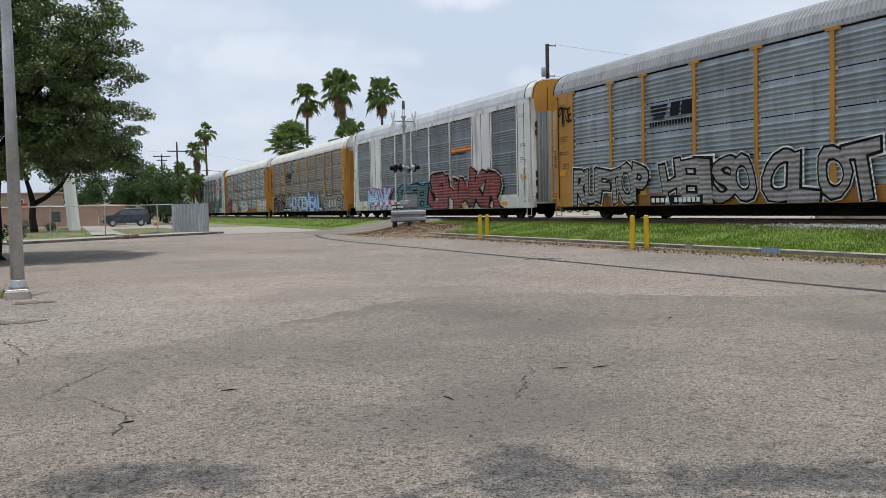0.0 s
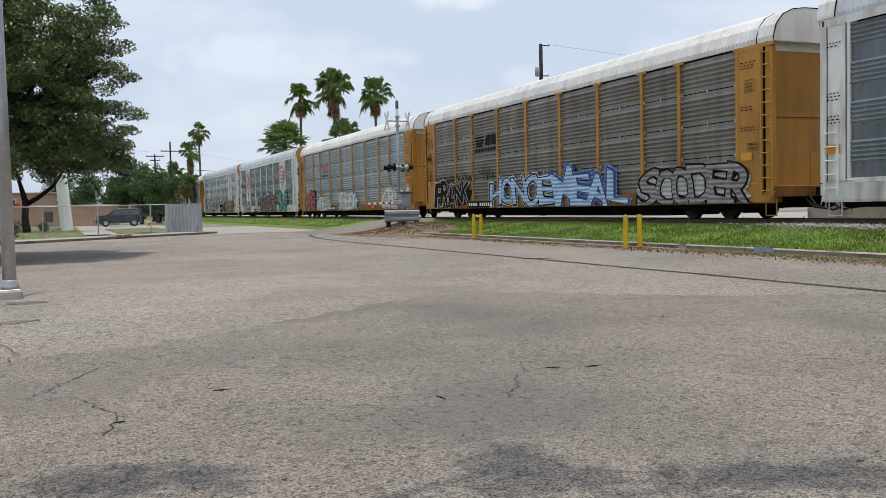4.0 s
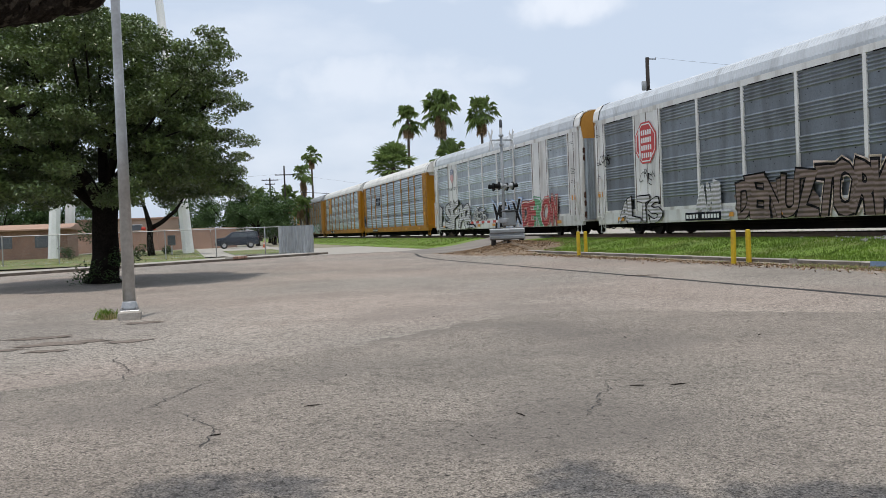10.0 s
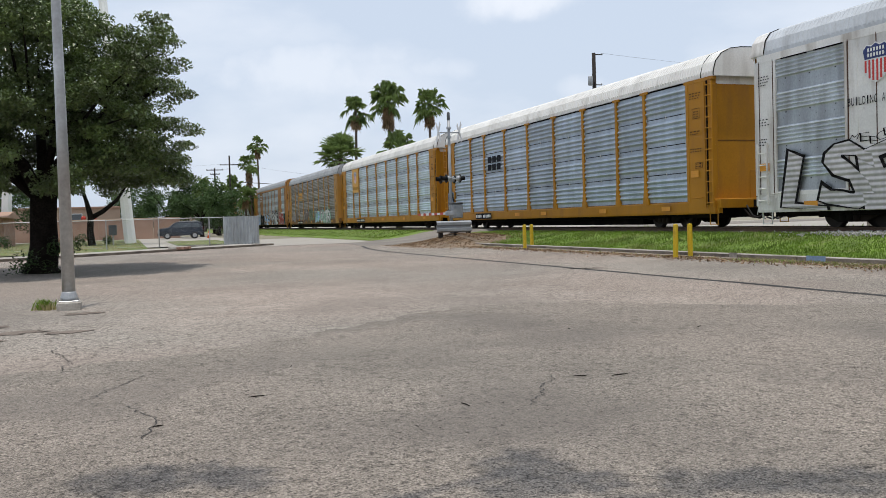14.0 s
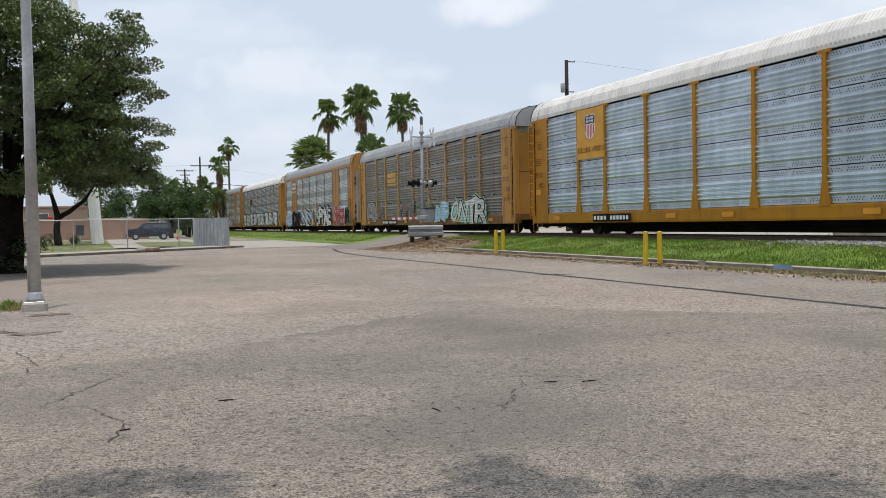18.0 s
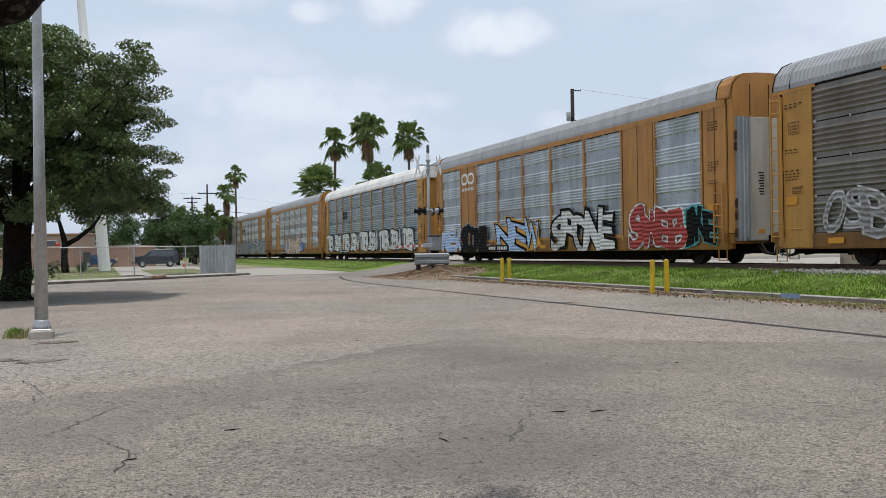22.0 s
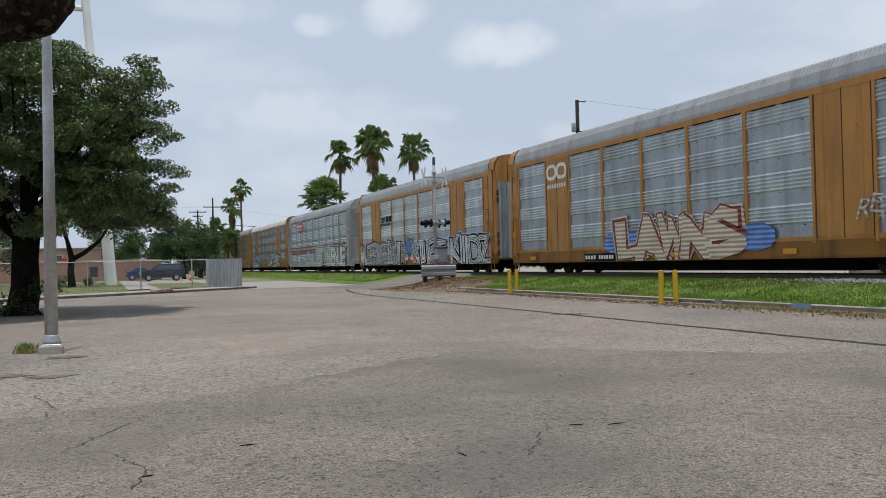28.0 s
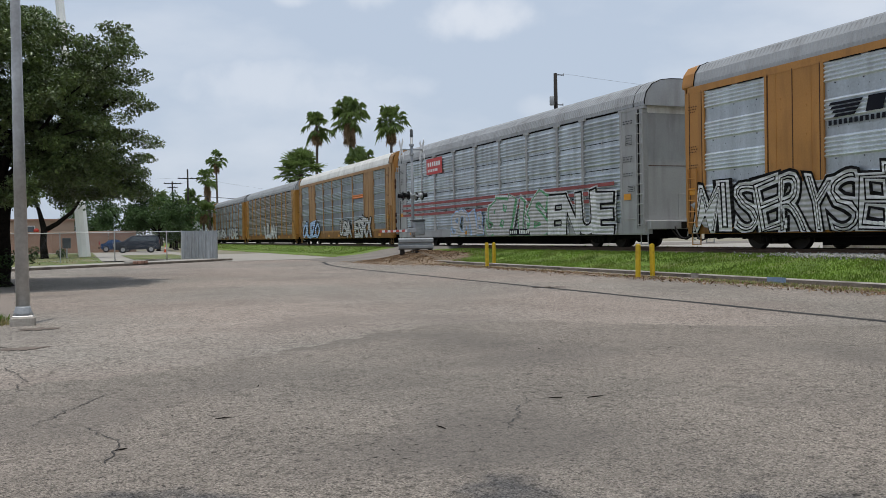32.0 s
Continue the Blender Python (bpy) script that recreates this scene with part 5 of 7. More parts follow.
def build_buildings():
    b = thing("garden_wall", "low brown block wall behind the lawn", "wall")
    x = -24.0
    while x < 5.6:
        part("panel", shared("block_panel", [M["brown_wall"]], lambda: Mesh().box(0, 2.96, 0, 0.2, 0, 2.35, c=0.02)), None, b, at=pose(x, 110, 0))
        x += 3.0
    part("coping", Mesh().box(-24, 6, 109.95, 110.25, 2.35, 2.45, c=0.02), M["tan_wall"], b)
    h = thing("tan_building", "low tan stucco building with a flat roof", "building")
    part("wall", Mesh().box(-26, -0.7, 118, 130, 0, 3.85), M["tan_wall"], h)
    part("parapet", Mesh().box(-26.2, -0.5, 117.8, 118.2, 3.85, 4.1, c=0.03), M["brown_wall"], h)
    for x in (-9.5, -6.5):
        w = part("window", Mesh().box(x, x + 1.4, 117.95, 118.0, 2.3, 3.2), M["car_glass"], h, "dark window pane")
        part("window_frame", Mesh().box(x - 0.08, x + 1.48, 117.9, 117.95, 2.2, 2.3).box(x - 0.08, x + 1.48, 117.9, 117.95, 3.2, 3.3).box(x - 0.08, x, 117.9, 117.95, 2.3, 3.2).box(x + 1.4, x + 1.48, 117.9, 117.95, 2.3, 3.2), M["sign_white"], w)
    k = thing("brick_building", "low tan brick building behind the lawn", "building")
    part("wall", Mesh().box(-30, -9.8, 84, 92, 0, 2.5), M["brick_wall"], k)
    part("roof", Mesh().extrude([(83.4, 2.5), (92.6, 2.5), (92.6, 2.62), (88, 3.1), (83.4, 2.62)], 0, -30.4, -9.4), M["brown_wall"], k, "brown flat roof")
    for x in (-19, -15.5, -12.4):
        part("window", Mesh().box(x, x + 1.3, 83.96, 84.0, 1.0, 2.0), M["car_glass"], k)
    u = thing("utility_box", "small grey utility box on a post", "utility box", pose(-1.0, 74.5, 0))
    part("case", Mesh().box(-0.3, 0.3, -0.15, 0.15, 0.8, 1.6, c=0.03), M["box_gray"], u)
    part("post", Mesh().cyl((0, 0, 0), (0, 0, 0.8), 0.05, n=8), M["zinc"], u)
    for x in (-4.91, -3.71):
        f = thing("wall_bell", "round red alarm bell on the tan wall", "alarm bell", pose(x, 118.0, 2.7), group="bells on the tan wall")
        part("gong", Mesh().tube([(0, 0, 0), (0, -0.06, 0), (0, -0.16, 0), (0, -0.2, 0)], [0.28, 0.3, 0.2, 0.05], 14), M["gate_red"], f, smooth=True)
        part("back_box", Mesh().box(-0.16, 0.16, -0.03, 0.0, -0.45, -0.2, c=0.01), M["gate_red"], f)
    o = thing("traffic_cone", "faded orange traffic cone beside the parked SUV", "traffic cone", pose(8.1, 97.0, 0.03))
    part("base", Mesh().box(-0.2, 0.2, -0.2, 0.2, 0, 0.04, c=0.01), M["cone"], o)
    part("cone", Mesh().tube([(0, 0, 0.04), (0, 0, 0.3), (0, 0, 0.72), (0, 0, 0.75)], [0.15, 0.1, 0.035, 0.02], 12), M["cone"], o, smooth=True)
    part("band", Mesh().tube([(0, 0, 0.36), (0, 0, 0.5)], [0.094, 0.074], 12, caps=False), M["sign_white"], o, "white reflective band")
    n = thing("drain_inlet", "chipped concrete drain inlet with reddish blocks in the pavement kerb", "drain inlet", pose(2.85, 49.95, 0.1, 0, 0, 41))
    part("slab", Mesh().box(-0.5, 0.5, 0.0, 0.6, 0.0, 0.13, c=0.02), M["concrete"], n, "pale concrete slab")
    for k in range(4):
        part("block", Mesh().box(-0.48 + 0.25 * k, -0.26 + 0.25 * k, -0.12, 0.05, -0.02, 0.12, c=0.015), M["brick_wall"], n, "reddish block")
    c = thing("concrete_block", "pale precast concrete block behind the track", "concrete block", pose(27.6, 24.0, 0.45))
    part("block", Mesh().box(-0.6, 0.6, -3.2, 3.2, 0, 0.72, c=0.03), M["concrete"], c)
    part("plinth", Mesh().box(-0.7, 0.7, -5.0, -3.2, 0, 0.55, c=0.03), M["concrete"], c, "darker lower end")


def build_car(name, at, label, paint_m, suv, stretch=1.0):
    t = thing(name, label, "car", at)
    L_, H = (4.9, 1.82) if suv else (4.5, 1.45)
    prof = ([(-2.42, 0.42), (-2.45, 0.95), (-2.36, 1.12), (-1.35, 1.22), (-0.62, 1.72), (-0.3, 1.80), (1.9, 1.82), (2.28, 1.74), (2.45, 1.1), (2.45, 0.45), (2.2, 0.36), (-2.2, 0.34)] if suv else
            [(-2.2, 0.35), (-2.25, 0.72), (-1.9, 0.88), (-1.0, 0.96), (-0.3, 1.38), (0.2, 1.44), (1.0, 1.40), (1.7, 1.02), (2.2, 0.95), (2.25, 0.5), (2.0, 0.32), (-2.0, 0.3)])
    n = len(prof)
    g = Mesh()
    v, w = [], 0.92
    for yy, inset in ((-w, 1), (-w + 0.08, 0), (w - 0.08, 0), (w, 1)):
        for x, z in prof:
            s = 1.0 if z < 1.1 or not inset else 1.0
            yk = yy * (1 - 0.16 * max(0, z - 1.0))
            v.append((x * (1 - 0.012 * inset), yk, z - 0.02 * inset * (z > 1.2)))
    f = [(k * n + i, k * n + (i + 1) % n, (k + 1) * n + (i + 1) % n, (k + 1) * n + i) for k in range(3) for i in range(n)]
    f += [tuple(range(n - 1, -1, -1)), tuple(range(3 * n, 4 * n))]
    g.add(v, f)
    part("body", g, paint_m, t)
    top = 1.68 if suv else 1.34
    for sy in (-1, 1):
        y = sy * 0.865
        wins = [(-0.85, 0.15), (0.22, 1.12), (1.2, 2.1)] if suv else [(-0.6, 0.15), (0.22, 1.0)]
        for a_, b_ in wins:
            lean = 0.38 if a_ < -0.5 else 0.0
            zb = 1.2 if suv else 0.98
            vv = [(a_, sy * 0.893, zb), (b_, sy * 0.893, zb), (b_ - (0.12 if b_ > 1.5 else 0), sy * 0.83, top), (a_ + lean, sy * 0.83, top)]
            vv += [(x, yy - sy * 0.02, z) for x, yy, z in vv]
            part("window", Mesh().add(vv, [(0, 1, 2, 3), (7, 6, 5, 4), (0, 4, 5, 1), (1, 5, 6, 2), (2, 6, 7, 3), (3, 7, 4, 0)]), M["car_glass"], t)
        for x in (-1.5, 1.5):
            wh = part("wheel", Mesh().tube([(0, sy * 0.70, 0), (0, sy * 0.72, 0), (0, sy * 0.90, 0), (0, sy * 0.93, 0)], [0.33, 0.36, 0.36, 0.33], 18), M["tyre"], t, "black tyre", pose(x * stretch, 0, 0.36))
            part("rim", Mesh().tube([(0, sy * 0.9, 0), (0, sy * 0.945, 0)], [0.23, 0.2], 14).box(-0.03, 0.03, sy * 0.945 - 0.006, sy * 0.945 + 0.006, -0.18, 0.18), M["rim"], wh)
        part("tail_lamp", Mesh().box(2.33, 2.46, sy * 0.75 - 0.1, sy * 0.75 + 0.1, 0.9, 1.25, c=0.02), M["red_lamp"], t)
        part("headlight", Mesh().box(-2.47, -2.3, sy * 0.65 - 0.18, sy * 0.65 + 0.18, 0.8, 0.96, c=0.02), M["decal_white"], t)
        if suv:
            part("roof_rack", Mesh().tube([(-0.1, sy * 0.62, 1.86), (1.9, sy * 0.62, 1.87)], 0.025, 6), M["rim"], t)
    part("bumper", Mesh().box(-2.52, -2.38, -0.85, 0.85, 0.4, 0.62, c=0.03), M["black"], t)
    part("bumper", Mesh().box(2.38, 2.52, -0.85, 0.85, 0.42, 0.62, c=0.03), M["black"], t)
    if suv:
        part("door_seam", Mesh().box(0.17, 0.19, -0.935, 0.935, 0.5, 1.2).box(1.14, 1.16, -0.935, 0.935, 0.5, 1.2), M["black"], t)
        part("grille", Mesh().box(-2.5, -2.44, -0.55, 0.55, 0.68, 0.98, c=0.02), M["rim"], t, "bright grille")
    for ob in t.children:
        if not ob.name.startswith("wheel"):
            for v in ob.data.vertices:
                v.co.x *= stretch
    return t


build_ground()
build_grass()
build_oak()
build_near_tree()
build_far_trees()
build_palms()
build_lamp_post()
build_poles()
build_bollards()
build_fence()
build_signal()
build_tower()
build_buildings()
build_car("suv", pose(5.42, 99.5, 0.02, 0, 0, 0), "dark blue-grey SUV parked behind the fence", M["suv_paint"], True, 0.93)
LANE_Y = 108.1
blue_car = build_car("small_car", pose(-57.0, LANE_Y, 0.04, 0, 0, 180), "small blue car driving in and stopping behind the SUV", M["blue_paint"], False, 0.76)


# ---- the train: enclosed auto-rack wagons ----
PITCH, N_CARS = 28.3, 20
HALF = {"post": 13.4, "plate": 13.2}
CENTRE = {"post": 13.4, "plate": 13.25}
SLACK = {0: 0.2, 1: 0.1, 4: 0.25, 5: 0.35, 6: -0.1, 9: -0.15, 10: -0.45, 11: 0.25, 13: -0.7}      # how far a wagon runs ahead of its even spacing
POSTS = [1.6, 4.3, 6.35, 9.15, 11.97, 14.83, 17.65, 20.45, 22.5, 25.2]
BAYS = [(0.98, 3.82), (5.98, 8.66), (8.80, 11.50), (11.64, 14.34), (14.48, 17.30), (17.44, 20.22), (22.42, 25.10)]
PLATES = [(0.05, 0.92), (3.88, 5.92), (20.28, 22.36), (25.16, 26.35)]


def train_s(t):
    """Where the trailing end of the first wagon is on the track at t seconds."""
    return 33.21 - 10.738 * t - 0.0044 * t * t


def panel_geo(width, z0, z1, sheets, deep, gap, ribs, low, high, hole):
    """A bay of stacked sheets: rounded ribs between flat perforated bands (shares low and high of a sheet), clips on the joints."""
    def build():
        g = Mesh()
        h, w = (z1 - z0) / sheets, width / 2
        row = lambda z, x: [(x, -w, z), (x, w, z)]

        def strip(prof, mi):
            v = [p for z, x in prof for p in row(z, x)]
            g.add(v, [(2 * k, 2 * k + 1, 2 * k + 3, 2 * k + 2) for k in range(len(prof) - 1)], mi)

        def holes(a, b, pitch, r):
            n = max(1, min(3, int((b - a) / (pitch * 0.62)))) if r > 0.004 else 0
            for q in range(n):
                z = (a + b) / 2 + (q - (n - 1) / 2) * pitch * 0.6
                y = -w + 0.14 + (q % 2) * pitch / 2
                while y < w - 0.12:
                    if abs(y) > 0.1 and abs(abs(y) - w * 0.55) > 0.07:
                        g.add([(-0.004, y + r * c_, z + r * s_) for c_, s_ in ((1, 0), (0.5, 0.87), (-0.5, 0.87), (-1, 0), (-0.5, -0.87), (0.5, -0.87))], [(0, 1, 2, 3, 4, 5)], 2)
                    y += pitch

        for s in range(sheets):
            b, t = z0 + s * h + gap, z0 + (s + 1) * h
            a0, a1 = b + (t - b) * low, t - (t - b) * high
            if low:
                strip([(b, 0.0), (a0, 0.0)], 1)
                holes(b + 0.03, a0 - 0.01, 0.10 if high else 0.34, hole)
            p = (a1 - a0) / ribs
            strip([(a0 + p * (k + q / 8), -deep * (0.5 - 0.5 * math.cos(q * math.pi / 4))) for k in range(ribs) for q in range(8)] + [(a1, 0.0)], 0)
            if high:
                strip([(a1, 0.0), (t, 0.0)], 1)
                holes(a1 + 0.01, t - 0.03, 0.10, hole)
            if gap:
                strip([(t, 0.045), (t + gap, 0.045)], 2)
                if s < sheets - 1:
                    for y, c_ in ((-w + 0.05, 0.05), (w - 0.05, 0.05), (0.0, 0.022)):
                        g.box(-0.03, 0.01, y - c_, y + c_, t + gap / 2 - 0.055, t + gap / 2 + 0.055, 3, c=0.012)
            else:
                for y in (-w * 0.7, 0.0, w * 0.7):
                    g.box(-0.014, 0.0, y - 0.016, y + 0.016, a0 - 0.05, a0 - 0.02, 2)
        return g
    return build


def roof_geo(half, prof, share, step=0.16, amp=0.034):
    """A curved sheet roof with cross ribs; share gives how far they stand out at each point of the profile."""
    def build():
        g = Mesh()
        full = prof + [(-x, z) for x, z in reversed(prof[:-1])]
        out = share + share[-2::-1]
        n, ys = len(full), []
        nor = []
        for i in range(n):
            (xa, za), (xb, zb) = full[max(0, i - 1)], full[min(n - 1, i + 1)]
            d = math.hypot(xb - xa, zb - za)
            nor.append((-(zb - za) / d, (xb - xa) / d))
        k = int(2 * half / step)
        for i in range(k):
            y = -half + i * step
            ys += [(y, 0), (y + step * 0.20, 0), (y + step * 0.32, amp), (y + step * 0.88, amp)]
        ys.append((half, 0))
        for y, a in ys:
            g.v += [(x + nx * a * o, y, z + nz * a * o) for (x, z), (nx, nz), o in zip(full, nor, out)]
        g.f = [(j * n + i, j * n + i + 1, (j + 1) * n + i + 1, (j + 1) * n + i) for j in range(len(ys) - 1) for i in range(n - 1)]
        g.f += [tuple(range(n)), tuple(range((len(ys) - 1) * n, len(ys) * n))]
        g.mi = [0] * len(g.f)
        return g
    return build


ROOF_PLATE = [(-1.53, 5.27), (-1.53, 5.33), (-1.522, 5.39), (-1.46, 5.69), (-1.28, 5.93), (-0.95, 6.06), (-0.45, 6.105), (0.0, 6.115)]
ROOF_POST = [(-1.50, 5.08), (-1.50, 5.17), (-1.492, 5.24), (-1.40, 5.55), (-1.16, 5.83), (-0.8, 5.99), (-0.38, 6.045), (0.0, 6.055)]
RIB_PLATE, RIB_POST = [0, 0, 0.3, 0.35, 1, 1, 1, 1], [0, 0, 0.8, 1, 1, 1, 1, 1]


def wheelset_geo():
    g = Mesh().cyl((-0.95, 0, 0), (0.95, 0, 0), 0.075, n=8)
    for sx in (-1, 1):
        g.tube([(sx * 0.68, 0, 0), (sx * 0.70, 0, 0), (sx * 0.725, 0, 0), (sx * 0.84, 0, 0)], [0.44, 0.455, 0.425, 0.42], 20)
        g.box(sx * 0.85 - 0.012, sx * 0.85 + 0.012, -0.3, 0.3, -0.05, 0.05)
    return g


def truck_geo():
    g = Mesh()
    for sx in (-1.02, 1.02):
        prof = [(-1.25, 0.30), (-1.25, 0.58), (-0.95, 0.66), (-0.45, 0.80), (0.45, 0.80), (0.95, 0.66), (1.25, 0.58), (1.25, 0.30), (0.95, 0.36), (0.5, 0.16), (-0.5, 0.16), (-0.95, 0.36)]
        g.extrude([(y, z) for y, z in prof], 0, sx - 0.08, sx + 0.08)
        for y in (-0.25, 0.0, 0.25):
            g.cyl((sx - 0.14 * (1 if sx > 0 else -1) * -1, y, 0.22), (sx - 0.14 * (1 if sx > 0 else -1) * -1, y, 0.6), 0.09, n=8)
        for y in (-0.89, 0.89):
            g.cyl((sx, y, 0.42), (sx * 1.13, y, 0.42), 0.13, n=10)
    g.box(-1.1, 1.1, -0.2, 0.2, 0.35, 0.7)
    return g


def under_geo(half):
    def build():
        g = Mesh()
        g.box(-0.4, 0.4, -half + 0.3, half - 0.3, 0.34, 0.95)
        g.box(-0.95, 0.95, -7.9, 7.9, 0.12, 0.9)
        g.box(-1.2, 1.2, -half + 0.5, -11.2, 0.34, 0.9).box(-1.2, 1.2, 11.2, half - 0.5, 0.34, 0.9).box(-1.34, 1.34, -11.3, 11.3, 0.42, 0.9)
        g.box(-1.42, 1.42, -half + 0.4, half - 0.4, 0.88, 1.0)
        for k in range(13):
            y = -half + 1.2 + k * (2 * half - 2.4) / 12
            g.box(-1.42, 1.42, y - 0.06, y + 0.06, 0.62, 0.9)
        g.cyl((-0.9, -2.4, 0.55), (-0.9, -1.2, 0.55), 0.2, n=10)
        g.box(-1.0, -0.5, 0.6, 1.4, 0.38, 0.8)
        g.box(-1.15, -0.8, 3.2, 3.9, 0.36, 0.75)
        g.tube([(-1.25, -half + 3.2, 0.38), (-1.25, -2.0, 0.36), (-1.25, 2.5, 0.38), (-1.25, half - 3.2, 0.36)], 0.022, 5)
        return g
    return build


def coupler_geo():
    g = Mesh().box(-0.12, 0.12, -0.75, 0.0, 0.68, 0.92)
    g.box(-0.22, 0.22, -0.98, -0.68, 0.64, 0.97, c=0.04)
    g.tube([(-0.45, 0.0, 0.62), (-0.45, -0.35, 0.35), (-0.4, -0.75, 0.30), (-0.35, -1.0, 0.42)], 0.03, 6)
    return g


def ladder_geo(z0, z1, w=0.42, step=0.36):
    def build():
        g = Mesh()
        for sy in (-w / 2, w / 2):
            g.box(-0.13, -0.08, sy - 0.024, sy + 0.024, z0, z1)
        z = z0 + 0.15
        while z < z1:
            g.cyl((-0.105, -w / 2, z), (-0.105, w / 2, z), 0.018, n=6)
            z += step
        for z in (z0 + 0.1, (z0 + z1) / 2, z1 - 0.1):
            for sy in (-w / 2, w / 2):
                g.box(-0.09, 0.03, sy - 0.015, sy + 0.015, z - 0.02, z + 0.02)
        return g
    return build


SIDE_FACE = -1.563
GLYPHS = {}


def glyph(ch, bold):
    """Vertices and faces of one built-in letter, scaled to a unit box; thickened by bold."""
    k = (ch, bold)
    if k not in GLYPHS:
        cu = bpy.data.curves.new("glyph", "FONT")
        cu.body, cu.resolution_u, cu.offset = ch, 3, bold
        ob = bpy.data.objects.new("glyph", cu)
        me = bpy.data.meshes.new_from_object(ob)
        v = np.array([tuple(p.co[:2]) for p in me.vertices]) if len(me.vertices) else np.zeros((1, 2))
        GLYPHS[k] = (v, [tuple(p.vertices) for p in me.polygons])
        bpy.data.meshes.remove(me)
        bpy.data.objects.remove(ob)
        bpy.data.curves.remove(cu)
    return GLYPHS[k]


def letter_geo(text, d0, d1, z0, z1, bold, wild, seed, x, centre, lap=1.06):
    """Yields one mesh for each letter, stretched over its share of the wagon side and bent a little."""
    rng = random.Random(seed)
    w = (d1 - d0) / len(text)
    for k, ch in enumerate(text):
        tilt, sc, dz, shear = rng.uniform(-1, 1) * wild * 0.16, 1 + rng.uniform(-0.6, 1) * wild * 0.16, rng.uniform(-1, 1) * wild * 0.07, rng.uniform(-1, 1) * wild * 0.25
        if ch == " ":
            continue
        base, _ = glyph(ch, 0.0)
        v, f = glyph(ch, bold)
        lo, hi = base.min(0), base.max(0)
        p = (v - lo) / np.maximum(hi - lo, 0.12)
        px = (p[:, 0] - 0.5) * w * lap * sc * (0.5 if ch in "I1" else 1)
        pz = (p[:, 1] - 0.5) * (z1 - z0) * sc
        px, pz = px + shear * pz * 0.5 + wild * 0.07 * np.sin(pz * 4 + k), pz + wild * 0.07 * np.sin(px * 4 + k * 2)
        c, s = math.cos(tilt), math.sin(tilt)
        d = d0 + w * (k + 0.5) + px * c - pz * s
        z = (z0 + z1) / 2 + dz + px * s + pz * c
        g = Mesh()
        for j, q in enumerate(f):
            g.add([(x - 0.0004 * k - 0.0003 * (j % 9), centre - d[i], max(z[i], 0.50)) for i in q], [tuple(range(len(q)))])
        yield g


def lettering(*args, **kw):
    """A whole line of small letters in one mesh."""
    g = Mesh()
    for m in letter_geo(*args, **kw):
        g.add(m.v, m.f)
    return g


def blob(d0, d1, z0, z1, x, centre, seed, g=None, n=40):
    """A ragged patch of sprayed colour."""
    g = g or Mesh()
    v = []
    for k in range(n):
        a_ = 6.2832 * k / n
        r = 1 + 0.16 * noise.noise((math.cos(a_) * 2.2 + seed, math.sin(a_) * 2.2, seed)) + 0.07 * noise.noise((math.cos(a_) * 7 + seed, math.sin(a_) * 7, 1))
        e = abs(math.cos(a_)) ** 0.6 * (1 if math.cos(a_) > 0 else -1), abs(math.sin(a_)) ** 0.6 * (1 if math.sin(a_) > 0 else -1)
        v.append((x, centre - ((d0 + d1) / 2 + (d1 - d0) / 2 * e[0] * r), max(0.50, (z0 + z1) / 2 + (z1 - z0) / 2 * e[1] * r)))
    g.add(v, [tuple(range(n))])
    return g


def graffiti(car, kind, text, d0, d1, z0, z1, fill, line="ink", halo=None, back=None, wild=1.0, seed=0, shine=None, label="", bold=0.045, inline=False, rim=0.03):
    """A sprayed piece: a backing patch, then each letter with its outline, fill and halo as thin layers on the side."""
    c = CENTRE[kind]
    lab = label or "sprayed graffiti letter, %s outlined in %s" % (M[fill].name.replace("spray_", "").replace("_", " "), M[line].name.replace("spray_", "").replace("_", " "))
    if back:
        part("graffiti_patch", blob(d0 - 0.12, d1 + 0.12, z0 - 0.02, z1 - 0.12, SIDE_FACE, c, seed + 0.5), M[back], car, "patch of sprayed colour")
    geo = lambda b_, lift: list(letter_geo(text, d0, d1, z0, z1, b_, wild, seed, SIDE_FACE - lift, c))
    outer, inner = geo(bold + rim, 0.012), geo(bold - 0.008, 0.018)
    rims = geo(bold + rim + 0.026, 0.005) if halo else [None] * len(outer)
    tops = list(letter_geo(text, d0 + 0.05, d1 - 0.05, z0 + (z1 - z0) * 0.5, z1 - (z1 - z0) * 0.12, -0.012, wild, seed, SIDE_FACE - 0.024, c, lap=0.8)) if shine else [None] * len(outer)
    for o, i, r, t in zip(outer, inner, rims, tops):
        ob = part("graffiti_letter", o, M[line], car, lab)
        part("fill", i, M[fill], ob)
        if r:
            part("halo", r, M[halo], ob)
        if t:
            part("highlight", t, M[shine], ob)
    if inline and bold > 0.015:
        for k, (o, i) in enumerate(zip(geo(bold - 0.045, 0.021), geo(bold - 0.062, 0.024))):
            ob = tagged(part("inner_line", o, M[line], car, "thin inner line of a graffiti letter"), kind="stuff")
            part("fill", i, M[fill], ob)


def flat(car, name, kind, polys, material, label="", lift=0.0, parent=None):
    """Flat decal: polygons of (d, z) on the wagon side."""
    g = Mesh()
    c = CENTRE[kind]
    for p in polys:
        g.add([(SIDE_FACE - lift, c - d, z) for d, z in p], [tuple(range(len(p)))])
    ob = part(name, g, M[material], parent or car, label)
    if name in ("lettering", "plate_digit"):
        tagged(ob, kind="stuff")
    return ob


def tag_part(*args):
    return tagged(part(*args), kind="stuff")


def rect(d0, d1, z0, z1, sl=0.0):
    return [(d0, z0), (d1, z0), (d1 + sl, z1), (d0 + sl, z1)]


